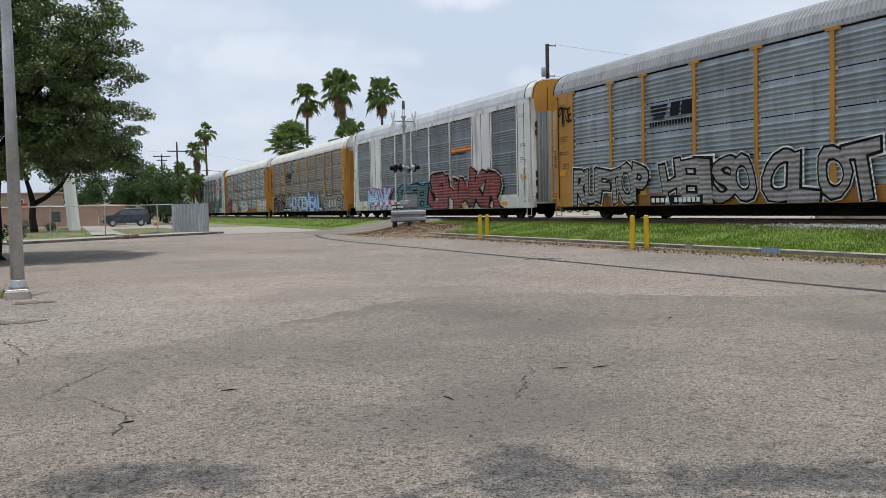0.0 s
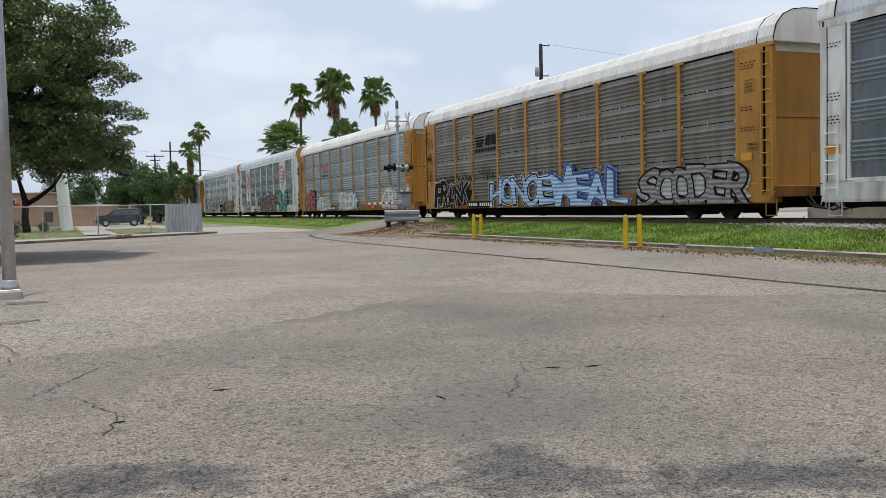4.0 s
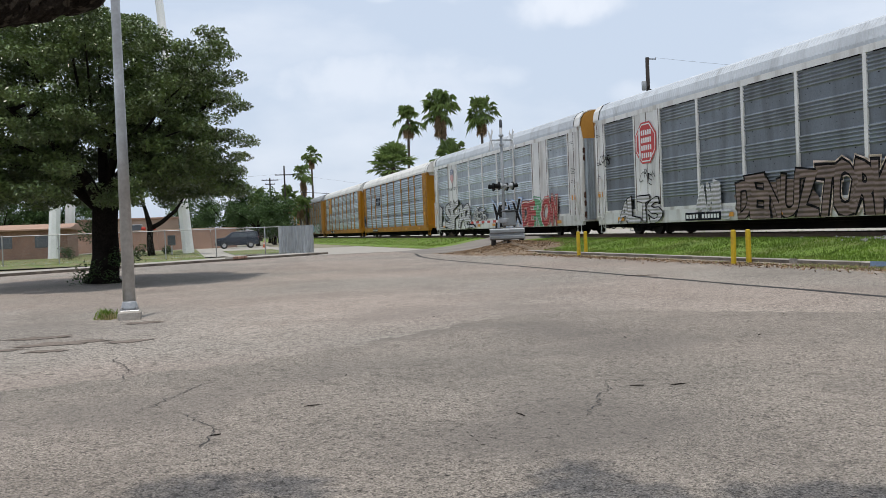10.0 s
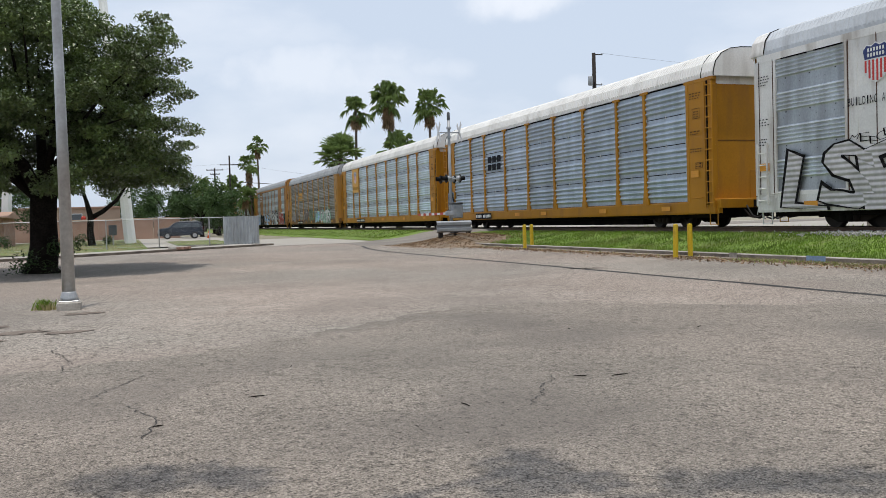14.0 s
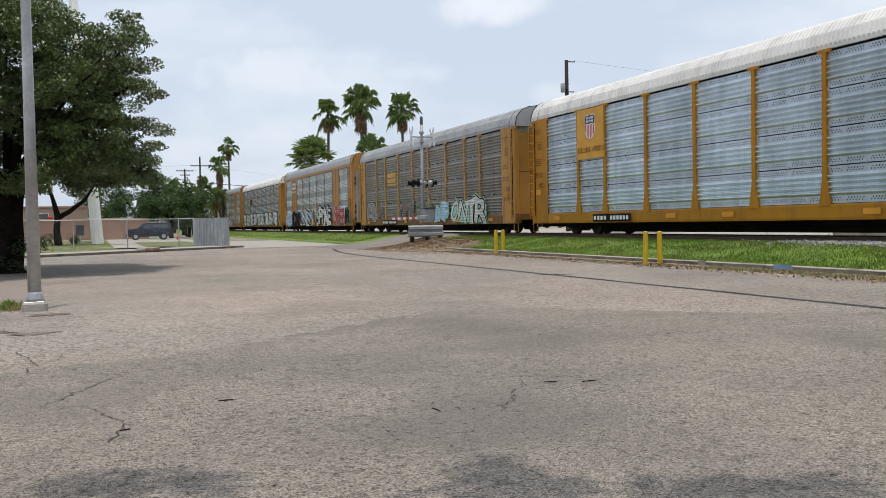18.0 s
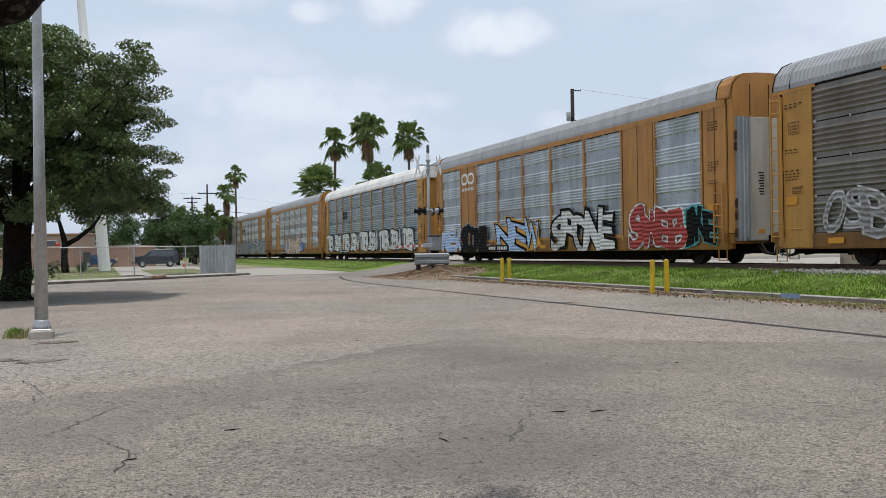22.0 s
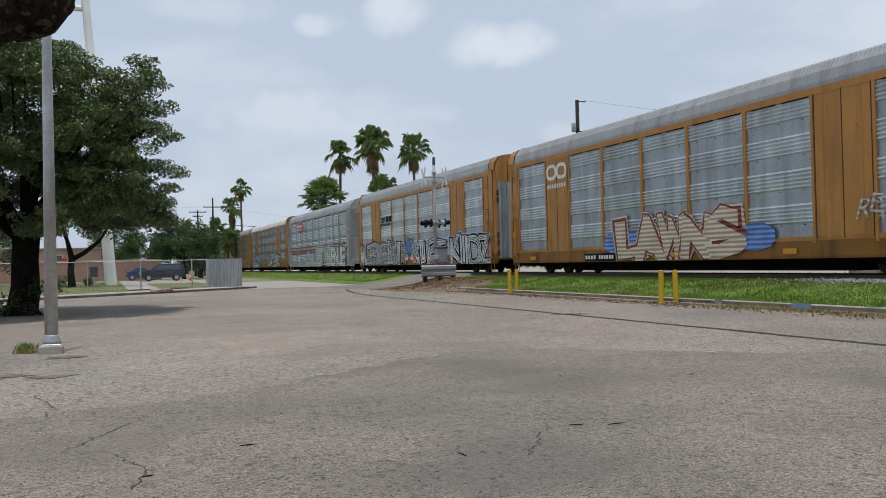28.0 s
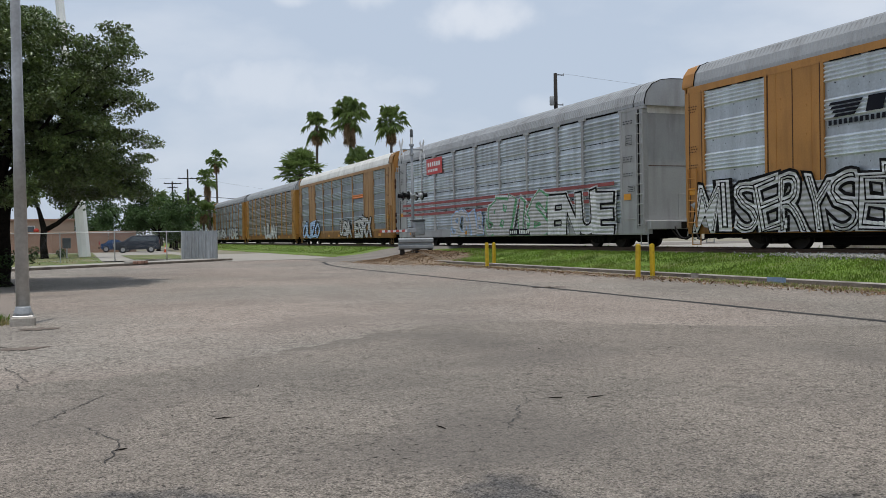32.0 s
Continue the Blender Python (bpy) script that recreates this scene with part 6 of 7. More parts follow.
def strokes(n, d0, d1, z0, z1, gap=0.3):
    w = (d1 - d0) / n
    return [rect(d0 + k * w, d0 + (k + 1 - gap) * w, z0, z1) for k in range(n)]


def number_plate(car, kind, d0, d1, z0=0.52, z1=0.82):
    p = flat(car, "number_board", kind, [rect(d0, d1, z0, z1)], "decal_dark", "black board with white figures", 0.02)
    h = z1 - z0
    flat(car, "plate_digit", kind, strokes(4, d0 + 0.08, d0 + (d1 - d0) * 0.4, z0 + h * 0.25, z1 - h * 0.25) + strokes(6, d0 + (d1 - d0) * 0.48, d1 - 0.08, z0 + h * 0.25, z1 - h * 0.25), "decal_white", "", 0.024, p)["kind"] = "stuff"


def logo_stripes(car, kind, d0, d1, z0, z1, col="decal_dark"):
    """Slanted speed lines running into two solid slabs, over a line of small bars."""
    w, h = d1 - d0, z1 - z0
    polys = [rect(d0 + 0.02 * k * w, d0 + w * 0.42 - 0.03 * k * w, z0 + h * (0.86 - 0.16 * k), z0 + h * (0.97 - 0.16 * k), 0.08) for k in range(4)]
    polys += [rect(d0 + w * 0.47, d0 + w * 0.68, z0 + h * 0.42, z1, 0.1), rect(d0 + w * 0.73, d1, z0 + h * 0.42, z1, 0.06)]
    o = flat(car, "emblem", kind, polys, col, "dark emblem of slanted bars", -0.022)
    flat(car, "lettering", kind, strokes(15, d0, d1, z0 + h * 0.08, z0 + h * 0.28, 0.35), col, "", -0.022, o)


def logo_loop(car, kind, d0, d1, z0, z1, col):
    """Two thick rounded rings that touch, over a line of small bars."""
    w, h = d1 - d0, z1 - z0
    zb = z0 + h * 0.34
    g, c, t = Mesh(), CENTRE[kind], h * 0.14
    cz, rx, rz = (zb + z1) / 2, w * 0.25, (z1 - zb) / 2
    for cx in (d0 + w * 0.25, d0 + w * 0.75):
        v = []
        for k in range(28):
            a_ = 6.2832 * k / 28
            e = [abs(q) ** 0.7 * (1 if q > 0 else -1) for q in (math.cos(a_), math.sin(a_))]
            v += [(SIDE_FACE + 0.022, c - cx - rx * e[0], cz + rz * e[1]), (SIDE_FACE + 0.022, c - cx - (rx - t) * e[0], cz + (rz - t) * e[1])]
        g.add(v, [(2 * k, 2 * k + 1, (2 * k + 3) % 56, (2 * k + 2) % 56) for k in range(28)])
    o = part("emblem", g, M[col], car, "emblem of two rounded rings")
    flat(car, "lettering", kind, strokes(8, d0 + 0.05, d1, z0, z0 + h * 0.17, 0.4), col if col != "decal_red" else "decal_dark", "", -0.022, o)


def logo_blocks(car, kind, d0, d1, z0, z1, col, line=None):
    """Three slanted solid blocks, each split by a thin slot."""
    w, h = d1 - d0, z1 - z0
    polys = []
    for k in range(3):
        a_ = d0 + w * k / 3
        polys += [rect(a_, a_ + w * 0.27, z0, z0 + h * 0.44, 0.02), rect(a_ + 0.03, a_ + w * 0.27 + 0.03, z0 + h * 0.54, z1, 0.02)]
    o = flat(car, "emblem", kind, polys, col, "plain block emblem", -0.022)
    if line:
        flat(car, "underline", kind, [rect(d0, d1, z0 - h * 0.28, z0 - h * 0.12)], line, "", -0.022, o)


def octagon(car, kind, d0, d1, z0, z1):
    cx, cz, rx, rz = (d0 + d1) / 2, (z0 + z1) / 2, (d1 - d0) / 2, (z1 - z0) / 2
    ring = lambda s: [(cx + rx * s * 1.06 * math.cos(radians(22.5 + 45 * k)), cz + rz * s * 1.06 * math.sin(radians(22.5 + 45 * k))) for k in range(8)]
    o = flat(car, "emblem", kind, [ring(1.0)], "decal_red", "red octagonal emblem with white bars", 0.004)
    a, b = ring(0.92), ring(0.86)
    flat(car, "border", kind, [[a[k], a[(k + 1) % 8], b[(k + 1) % 8], b[k]] for k in range(8)], "decal_white", "", 0.008, o)
    rows = [strokes(5, cx - rx * 0.42, cx + rx * 0.6, cz + rz * (0.36 - 0.36 * k), cz + rz * (0.60 - 0.36 * k), 0.3) for k in range(4)]
    flat(car, "lettering", kind, [p for r in rows for p in r] + [rect(cx - rx * 0.66, cx - rx * 0.5, cz - rz * 0.75, cz + rz * 0.72)], "decal_white", "", 0.008, o)


def shield(car, kind, d0, d1, z0, z1, words=False):
    w, h = d1 - d0, z1 - z0
    S = lambda p, s=1.0: [((d0 + d1) / 2 + (a - 0.5) * w * s, z0 + h / 2 + (b - 0.5) * h * s) for a, b in p]
    out = [(0.5, 0), (0.8, 0.1), (0.96, 0.3), (0.92, 0.6), (1.0, 0.84), (0.84, 0.97), (0.66, 0.93), (0.5, 1.0), (0.34, 0.93), (0.16, 0.97), (0.0, 0.84), (0.08, 0.6), (0.04, 0.3), (0.2, 0.1)]
    o = flat(car, "emblem", kind, [S(out)], "decal_white", "shield emblem with stripes", 0.004)
    flat(car, "field", kind, [S([(0.09, 0.6), (0.91, 0.6), (0.97, 0.83), (0.83, 0.94), (0.66, 0.90), (0.5, 0.97), (0.34, 0.90), (0.17, 0.94), (0.03, 0.83)])], "decal_navy", "", 0.008, o)
    flat(car, "stripe_field", kind, [S([(a, lo), (a + 0.075, lo), (a + 0.075, 0.57), (a, 0.57)]) for a, lo in ((0.09, 0.27), (0.23, 0.12), (0.37, 0.06), (0.52, 0.04), (0.66, 0.09), (0.80, 0.2))], "decal_red", "", 0.008, o)
    flat(car, "lettering", kind, [[(d0 + w * (0.2 + 0.11 * k), z0 + h * b), (d0 + w * (0.27 + 0.11 * k), z0 + h * b), (d0 + w * (0.27 + 0.11 * k), z0 + h * (b + 0.09)), (d0 + w * (0.2 + 0.11 * k), z0 + h * (b + 0.09))] for b in (0.78, 0.65) for k in range(6)], "decal_white", "", 0.012, o)
    if words:
        part("slogan", lettering("BUILDING AMERICA", d0 - 0.55, d1 + 0.65, z0 - 0.52, z0 - 0.30, 0.0, 0.0, 1, SIDE_FACE - 0.004, CENTRE[kind], lap=0.8), M["decal_dark"], car, "small dark slogan")


def stencils(car, kind, seed):
    """Small stencilled data blocks and orange stickers."""
    rng = random.Random(seed)
    half = HALF[kind]
    ends = [(0.25, 0.85), (25.45, 26.15)] if kind == "plate" else [(0.55, 1.4), (25.4, 26.2)]
    for a_, b_ in ends:
        polys = []
        for zz in (4.6, 3.3, 2.7):
            for r in range(rng.choice((2, 3, 4))):
                polys += strokes(rng.choice((3, 4, 5)), a_ + 0.05, a_ + 0.05 + (b_ - a_) * rng.uniform(0.6, 0.9), zz - r * 0.085, zz - r * 0.085 + 0.032, 0.45)
        tagged(flat(car, "stencil_block", kind, polys, "decal_dark", "", 0.012), kind="stuff")
        if kind == "post":
            for z0, z1, q in ((3.75, 4.1, 0.0), (2.05, 2.25, 0.12)):
                x0, x1 = a_ + 0.2 + q, a_ + 0.62 + q
                o = flat(car, "data_box", kind, [rect(x0, x1, z0, z0 + 0.015), rect(x0, x1, z1 - 0.015, z1), rect(x0, x0 + 0.015, z0, z1), rect(x1 - 0.015, x1, z0, z1)], "decal_dark", "outlined stencil box", 0.012)
                flat(car, "lettering", kind, [p for r in range(int((z1 - z0) / 0.09)) for p in strokes(4, x0 + 0.06, x1 - 0.06, z0 + 0.05 + r * 0.085, z0 + 0.085 + r * 0.085, 0.4)], "decal_dark", "", 0.012, o)
        flat(car, "sticker", kind, [rect(a_ + 0.05, a_ + 0.5, 1.75, 1.98)], "sticker", "orange warning sticker", 0.012)
    for d in (2.2, 10.4, 13.4, 19.0, 23.6):
        flat(car, "reflector", kind, [rect(d, d + 0.55, 0.62, 0.78)], "sticker", "orange reflective strip", 0.014)


def build_wagon(kind, label, frame_m, panel, roof, sill, end_top, end_low, plate_m=None):
    car = thing("auto_rack_wagon", label, "railway wagon", group="wagons of the train")
    half, C = HALF[kind], CENTRE[kind]
    FM, PM = M[frame_m], [M["panel_" + panel], M[("band_" if kind == "plate" else "perf_") + panel], M["under"], M["clip"]]
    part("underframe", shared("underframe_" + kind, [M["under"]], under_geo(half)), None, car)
    roof_prof = ROOF_PLATE if kind == "plate" else ROOF_POST
    part("roof", shared("roof_" + kind, [M[roof]], roof_geo(half - (0.25 if kind == "plate" else 0.05), roof_prof, RIB_PLATE if kind == "plate" else RIB_POST)), None, car, "ribbed sheet-metal roof")
    if kind == "post":
        for s in (-1, 1):
            part("roof_edge", shared("roof_edge", [M["under"]], lambda: Mesh().tube([(x * 1.01, 0, z + 0.02) for x, z in ROOF_POST] + [(-x * 1.01, 0, z + 0.02) for x, z in reversed(ROOF_POST[:-1])], 0.016, 6)), None, car, "black roof edge strip", at=pose(0, s * (half - 0.75), 0))
            part("roof_edge", shared("roof_edge", [M["under"]], lambda: None), None, car, at=pose(0, s * (half - 0.06), 0))
    top = 1.06 if kind == "plate" else 0.92
    for turn in (0, 180):
        P = pose(0, 0, 0, 0, 0, turn)
        part("side_sill", shared("side_sill_" + kind, [M[sill]], lambda: Mesh().extrude([(-1.50, 0.48), (-1.36, 0.48), (-1.36, top), (-1.50, top), (-1.515, top - 0.05), (-1.515, 0.55)], 1, -half + 0.1, half - 0.1)), None, car, at=P)
        if kind == "plate":
            def side_frame():
                g = Mesh().box(-1.535, -1.47, -half + 0.15, half - 0.15, 5.06, 5.27).box(-1.525, -1.47, -half + 0.15, half - 0.15, 0.98, 1.1)
                edges = [b for bay in BAYS for b in bay]
                for k in range(len(BAYS) - 1):
                    if k not in (0, 5):
                        g.box(-1.54, -1.46, C - BAYS[k + 1][0], C - BAYS[k][1], 0.9, 5.1)
                for e in (BAYS[0][0], BAYS[0][1], BAYS[1][0], BAYS[5][1], BAYS[6][0], BAYS[6][1]):
                    g.box(-1.54, -1.46, C - e - 0.045, C - e + 0.045, 0.9, 5.1)
                return g
            part("side_frame", shared("side_frame", [FM], side_frame), None, car, at=P)
            for a_, b_ in PLATES:
                def plate_geo(w=b_ - a_):
                    g = Mesh().box(-0.03, 0.03, -w / 2, w / 2, 1.0, 5.1)
                    for s in (-0.33, 0.33):
                        g.box(-0.042, -0.03, s * w - 0.018, s * w + 0.018, 1.0, 5.1) if w > 1.5 else None
                    for z in (2.5, 3.2, 4.0, 4.3):
                        for s in (-0.42, -0.24, 0.24, 0.42):
                            g.box(-0.045, -0.03, s * w - 0.02, s * w + 0.02, z - 0.02, z + 0.02) if w > 1.5 else None
                    return g
                part("side_plate", shared("side_plate_%.2f" % (b_ - a_), [M[plate_m or frame_m]], plate_geo), None, car, at=P @ pose(-1.495, C - (a_ + b_) / 2, 0))
            for d in (0.28, 0.9, 3.9, 4.88, 5.89, 20.31, 21.32, 22.33, 25.19, 25.8):
                part("seam", shared("plate_seam", [M["rust"]], lambda: Mesh().box(-1.536, -1.52, -0.013, 0.013, 1.02, 5.1)), None, car, "dark panel seam", at=P @ pose(0, C - d, 0))
            for a_, b_ in BAYS:
                part("panel", shared("panel_%.2f" % (b_ - a_), PM, panel_geo(b_ - a_, 1.06, 5.07, 4, 0.05, 0.0, 5, 0.42, 0.0, 0.013)), None, car, at=P @ pose(-1.475, C - (a_ + b_) / 2, 0))
                # thin black strips stand in for the gap shadows below the eaves
                part("bay_slot", shared("bay_slot_%.2f" % (b_ - a_), [M["under"]], lambda w=b_ - a_: Mesh().box(-1.545, -1.50, -w * 0.46, -w * 0.08, 5.035, 5.062).box(-1.545, -1.50, w * 0.02, w * 0.4, 5.035, 5.062)), None, car, "dark slot along the bay top", at=P @ pose(0, C - (a_ + b_) / 2, 0))
            # rounded corners and folding end doors
            for s in (-1, 1):
                def corner():
                    g = Mesh()
                    arc = [(-1.50 + 0.16 * (1 - math.cos(radians(a_))), half - 0.03 + 0.16 * math.sin(radians(a_))) for a_ in (0, 18, 36, 54, 72, 90)]
                    v = [(x, y, 1.0) for x, y in arc] + [(x, y, 4.9) for x, y in arc] + [(x + 0.004, y, 5.3) for k, (x, y) in enumerate(arc)]
                    n = len(arc)
                    g.add(v, [(r * n + i, r * n + i + 1, (r + 1) * n + i + 1, (r + 1) * n + i) for r in range(2) for i in range(n - 1)])
                    return g
                part("corner_post", shared("corner_post", [FM], corner), None, car, at=P if s > 0 else P @ Matrix.Diagonal((1, -1, 1, 1)))
        else:
            for k, d in enumerate(POSTS):
                if 0 < k < 9:
                    def post():
                        g = Mesh().box(-1.555, -1.46, -0.075, 0.075, 0.86, 5.02)
                        g.box(-1.56, -1.46, -0.24, 0.24, 5.01, 5.10)
                        g.extrude([(-0.075, 1.65), (-0.2, 0.86), (0.2, 0.86), (0.075, 1.65)], 0, -1.55, -1.46)
                        return g
                    part("post", shared("post", [FM], post), None, car, at=P @ pose(0, C - d, 0))
            for a_, b_ in zip(POSTS[:-1], POSTS[1:]):
                part("panel", shared("sheet_panel_%.2f_%s" % (b_ - a_, panel), PM, panel_geo(b_ - a_ - 0.06, 0.90, 5.04, 4, 0.062, 0.032, 4 if panel in ("blue", "slate") else 5, 0.2 if panel == "blue" else 0.13, 0.2 if panel == "blue" else 0.13, 0.021 if panel == "blue" else 0.0 if panel == "slate" else 0.010)), None, car, at=P @ pose(-1.475, C - (a_ + b_) / 2, 0))
            part("top_rail", shared("top_rail", [M["under"]], lambda: Mesh().box(-1.50, -1.40, -half + 0.2, half - 0.2, 5.03, 5.10)), None, car, at=P)
            for s in (-1, 1):
                def end_panel():
                    g = Mesh().box(-1.53, -1.40, half - 1.58, half - 0.35, 0.5, 5.0, c=0.02)
                    g.box(-1.54, -1.38, half - 1.72, half - 0.1, 4.98, 5.08)
                    g.box(-1.545, -1.5, half - 1.62, half - 1.48, 0.9, 5.0)
                    g.box(-1.52, -1.3, half - 0.36, half - 0.22, 0.55, 5.0)
                    return g
                part("gap_strip", shared("gap_strip", [M["under"]], lambda: Mesh().box(-1.534, -1.40, half - 0.47, half - 0.38, 0.8, 4.97)), None, car, "dark slot beside the ladder", at=P if s > 0 else P @ Matrix.Diagonal((1, -1, 1, 1)))
                part("end_panel", shared("end_panel", [FM], end_panel), None, car, at=P if s > 0 else P @ Matrix.Diagonal((1, -1, 1, 1)))
        lz = (0.7, 4.9) if kind == "post" else (0.7, 2.6)
        for s in (-1, 1):
            part("ladder", shared("ladder_" + kind, [FM], ladder_geo(*lz)), None, car, at=P @ pose(-1.50, s * (half - (0.26 if kind == "post" else 0.42)), 0))
    for s in (-1, 1):
        def end_low_geo():
            g = Mesh()
            y = half - 0.28 if kind == "post" else half + 0.12
            zt = 4.72 if kind == "plate" else 4.86
            w = 1.3 if kind == "post" else 1.36
            g.box(-w, w, y - 0.06, y, 0.75, zt)
            return g

        def end_top_geo():
            g = Mesh()
            y = half - 0.26 if kind == "post" else half + 0.13
            zt = 4.70 if kind == "plate" else 4.84
            prof = [(x * 0.97, z - 0.015) for x, z in roof_prof] + [(-x * 0.97, z - 0.015) for x, z in reversed(roof_prof[:-1])]
            w = 1.3 if kind == "post" else 1.36
            g.add([(-w, y, zt), (w, y, zt)] + [(x * (0.97 if kind == "post" else 0.965), y, z) for x, z in reversed(prof)]
                  + [(-w, half - 0.6, zt), (w, half - 0.6, zt)] + [(x, half - 0.6, z) for x, z in reversed(prof)],
                  [tuple(range(len(prof) + 2)), *[(i, (i + 1) % (len(prof) + 2), len(prof) + 2 + (i + 1) % (len(prof) + 2), len(prof) + 2 + i) for i in range(len(prof) + 2)]])
            return g
        Q = pose(0, 0, 0) if s > 0 else pose(0, 0, 0, 0, 0, 180)
        door = part("end_door", shared("end_door_" + kind, [M[end_low]], end_low_geo), None, car, at=Q)
        yd, zt = (half - 0.28, 4.86) if kind == "post" else (half + 0.12, 4.72)
        if kind == "post":
            part("door_seam", shared("door_cross_seam", [M["rust"]], lambda: Mesh().box(-1.29, 1.29, 0, 0.006, 2.94, 2.965)), None, door, "dark horizontal seam", at=pose(0, yd, 0))
            part("hatch", shared("door_hatch_" + kind, [M[end_low]], lambda: Mesh().box(-0.5, 0.5, 0, 0.018, 0.95, 1.95, c=0.006)), None, door, "flush maintenance hatch", at=pose(-0.55, yd, 0))
            tagged(part("door_data", shared("post_door_data", [M["decal_dark"]], lambda: Mesh().add([p for r in range(4) for p in ((-0.25, 0.012, 2.2 - 0.08 * r), (0.2 - 0.05 * (r % 2), 0.012, 2.2 - 0.08 * r), (0.2 - 0.05 * (r % 2), 0.012, 2.23 - 0.08 * r), (-0.25, 0.012, 2.23 - 0.08 * r))], [(4 * r, 4 * r + 1, 4 * r + 2, 4 * r + 3) for r in range(4)])), None, door, at=pose(-0.7, yd, 0)), kind="stuff")
            for x in (-1.27, 1.27):
                part("door_post", shared("door_post_" + kind, [M[end_low]], lambda: Mesh().box(-0.03, 0.03, 0, 0.035, 0.75, zt, c=0.01)), None, door, at=pose(x, yd, 0))
        else:
            # folding leaves: galvanised outer strips, off-white inner ones, with seams, hinges and data bars
            def fold():
                return Mesh().extrude([(-0.24, 0.0), (0.24, 0.0), (0.24, 0.03), (0.19, 0.035), (0.13, 0.06), (0.03, 0.06), (0.0, 0.03), (-0.03, 0.06), (-0.13, 0.06), (-0.19, 0.035), (-0.24, 0.03)], 2, 0.76, zt - 0.03)
            for x in (-1.06, 1.06):
                part("door_leaf", shared("door_fold", [M["panel_silver"]], fold), None, door, "galvanised folding door leaf", at=pose(x, yd, 0))
            for x in (-0.39, 0.39):
                part("door_leaf", shared("door_leaf", [M["door_white"]], lambda: Mesh().box(-0.35, 0.35, 0, 0.045, 0.76, zt - 0.03, c=0.008)), None, door, "off-white door leaf", at=pose(x, yd, 0))
                tagged(part("door_data", shared("door_data", [M["decal_dark"]], lambda: Mesh().add([p for r in range(9) for p in ((-0.12, 0.05, 2.9 - 0.085 * r), (0.1 - 0.03 * (r % 3), 0.05, 2.9 - 0.085 * r), (0.1 - 0.03 * (r % 3), 0.05, 2.94 - 0.085 * r), (-0.12, 0.05, 2.94 - 0.085 * r))], [(4 * r, 4 * r + 1, 4 * r + 2, 4 * r + 3) for r in range(9)])), None, door, at=pose(x, yd, 0)), kind="stuff")
                part("door_sticker", shared("door_sticker", [M["sticker"]], lambda: Mesh().box(-0.14, 0.12, 0.046, 0.05, 0.98, 1.12)), None, door, at=pose(x, yd, 0))
            for x in (-0.78, 0.0, 0.78):
                part("door_post", shared("door_seam", [M["gray"]], lambda: Mesh().box(-0.03, 0.03, -0.02, 0.055, 0.76, zt - 0.02)), None, door, at=pose(x, yd, 0))
            for x in (-1.34, 1.34):
                for z in (1.0, 1.55, 1.95, 3.75, 4.1):
                    part("hinge", shared("door_hinge", [M["rust"]], lambda: Mesh().box(-0.05, 0.05, -0.02, 0.05, -0.12, 0.12, c=0.01).cyl((0, 0.05, -0.16), (0, 0.05, 0.16), 0.025, n=6)), None, door, "rusty hinge", at=pose(x, yd, z))
            part("roof_hood", shared("roof_hood", [FM], lambda: Mesh().extrude([(x * 1.012, z + 0.025) for x, z in roof_prof] + [(-x * 1.012, z + 0.025) for x, z in reversed(roof_prof[:-1])] + [(-x * 0.98, z - 0.02) for x, z in roof_prof[:-1]] + [(x * 0.98, z - 0.02) for x, z in reversed(roof_prof)], 1, half - 0.5, half + 0.11)), None, car, "smooth painted hood over the roof end", at=Q)
            part("roof_edge", shared("hood_edge", [M["under"]], lambda: Mesh().tube([(x * 1.015, 0, z + 0.03) for x, z in roof_prof] + [(-x * 1.015, 0, z + 0.03) for x, z in reversed(roof_prof[:-1])], 0.018, 5)), None, car, "black seam of the hood", at=Q @ pose(0, half - 0.5, 0))
            for x in (-0.75, 0.0, 0.75):
                part("cap_seam", shared("cap_seam", [M["rust"]], lambda: Mesh().box(-0.012, 0.012, 0, 0.02, 4.74, 5.75)), None, car, at=Q @ pose(x, half + 0.13, 0))
        part("end_cap", shared("end_cap_" + kind, [M[end_top]], end_top_geo), None, car, at=Q)
        part("end_sill", shared("end_sill_" + kind, [M[sill]], lambda: Mesh().box(-1.45, 1.45, half - 0.34, half + 0.1, 0.66, 0.98, c=0.02).box(-1.45, -1.3, half - 0.3, half + 0.02, 0.5, 0.66).box(1.3, 1.45, half - 0.3, half + 0.02, 0.5, 0.66)), None, car, at=Q)
        for sx in (-1, 1):
            part("sill_step", shared("sill_step", [FM], lambda: Mesh().tube([(0, -0.21, 0.60), (0, -0.21, 0.13), (0, 0.21, 0.13), (0, 0.21, 0.60)], 0.02, 6).box(-0.045, 0.02, -0.2, 0.2, 0.115, 0.14)), None, car, "steel stirrup step under the ladder", at=Q @ pose(sx * 1.44, half - (0.26 if kind == "post" else 0.42), 0))
            part("grab_iron", shared("grab_iron", [FM], lambda: Mesh().tube([(0.03, -0.22, 0), (-0.06, -0.22, 0), (-0.06, 0.22, 0), (0.03, 0.22, 0)], 0.014, 6)), None, car, at=Q @ pose(sx * 1.5, half - 0.95, 1.05, 0, 0, 0 if sx < 0 else 180))
        part("uncoupling_lever", shared("uncoupling_lever", [M["door_white"]], lambda: Mesh().tube([(-1.4, 0, 0.42), (-1.32, 0.02, 0.72), (-0.9, 0.04, 0.72), (-0.3, 0.05, 0.66), (0.0, 0.06, 0.78)], 0.016, 6)), None, car, "pale uncoupling lever", at=Q @ pose(0, half + 0.11, 0))
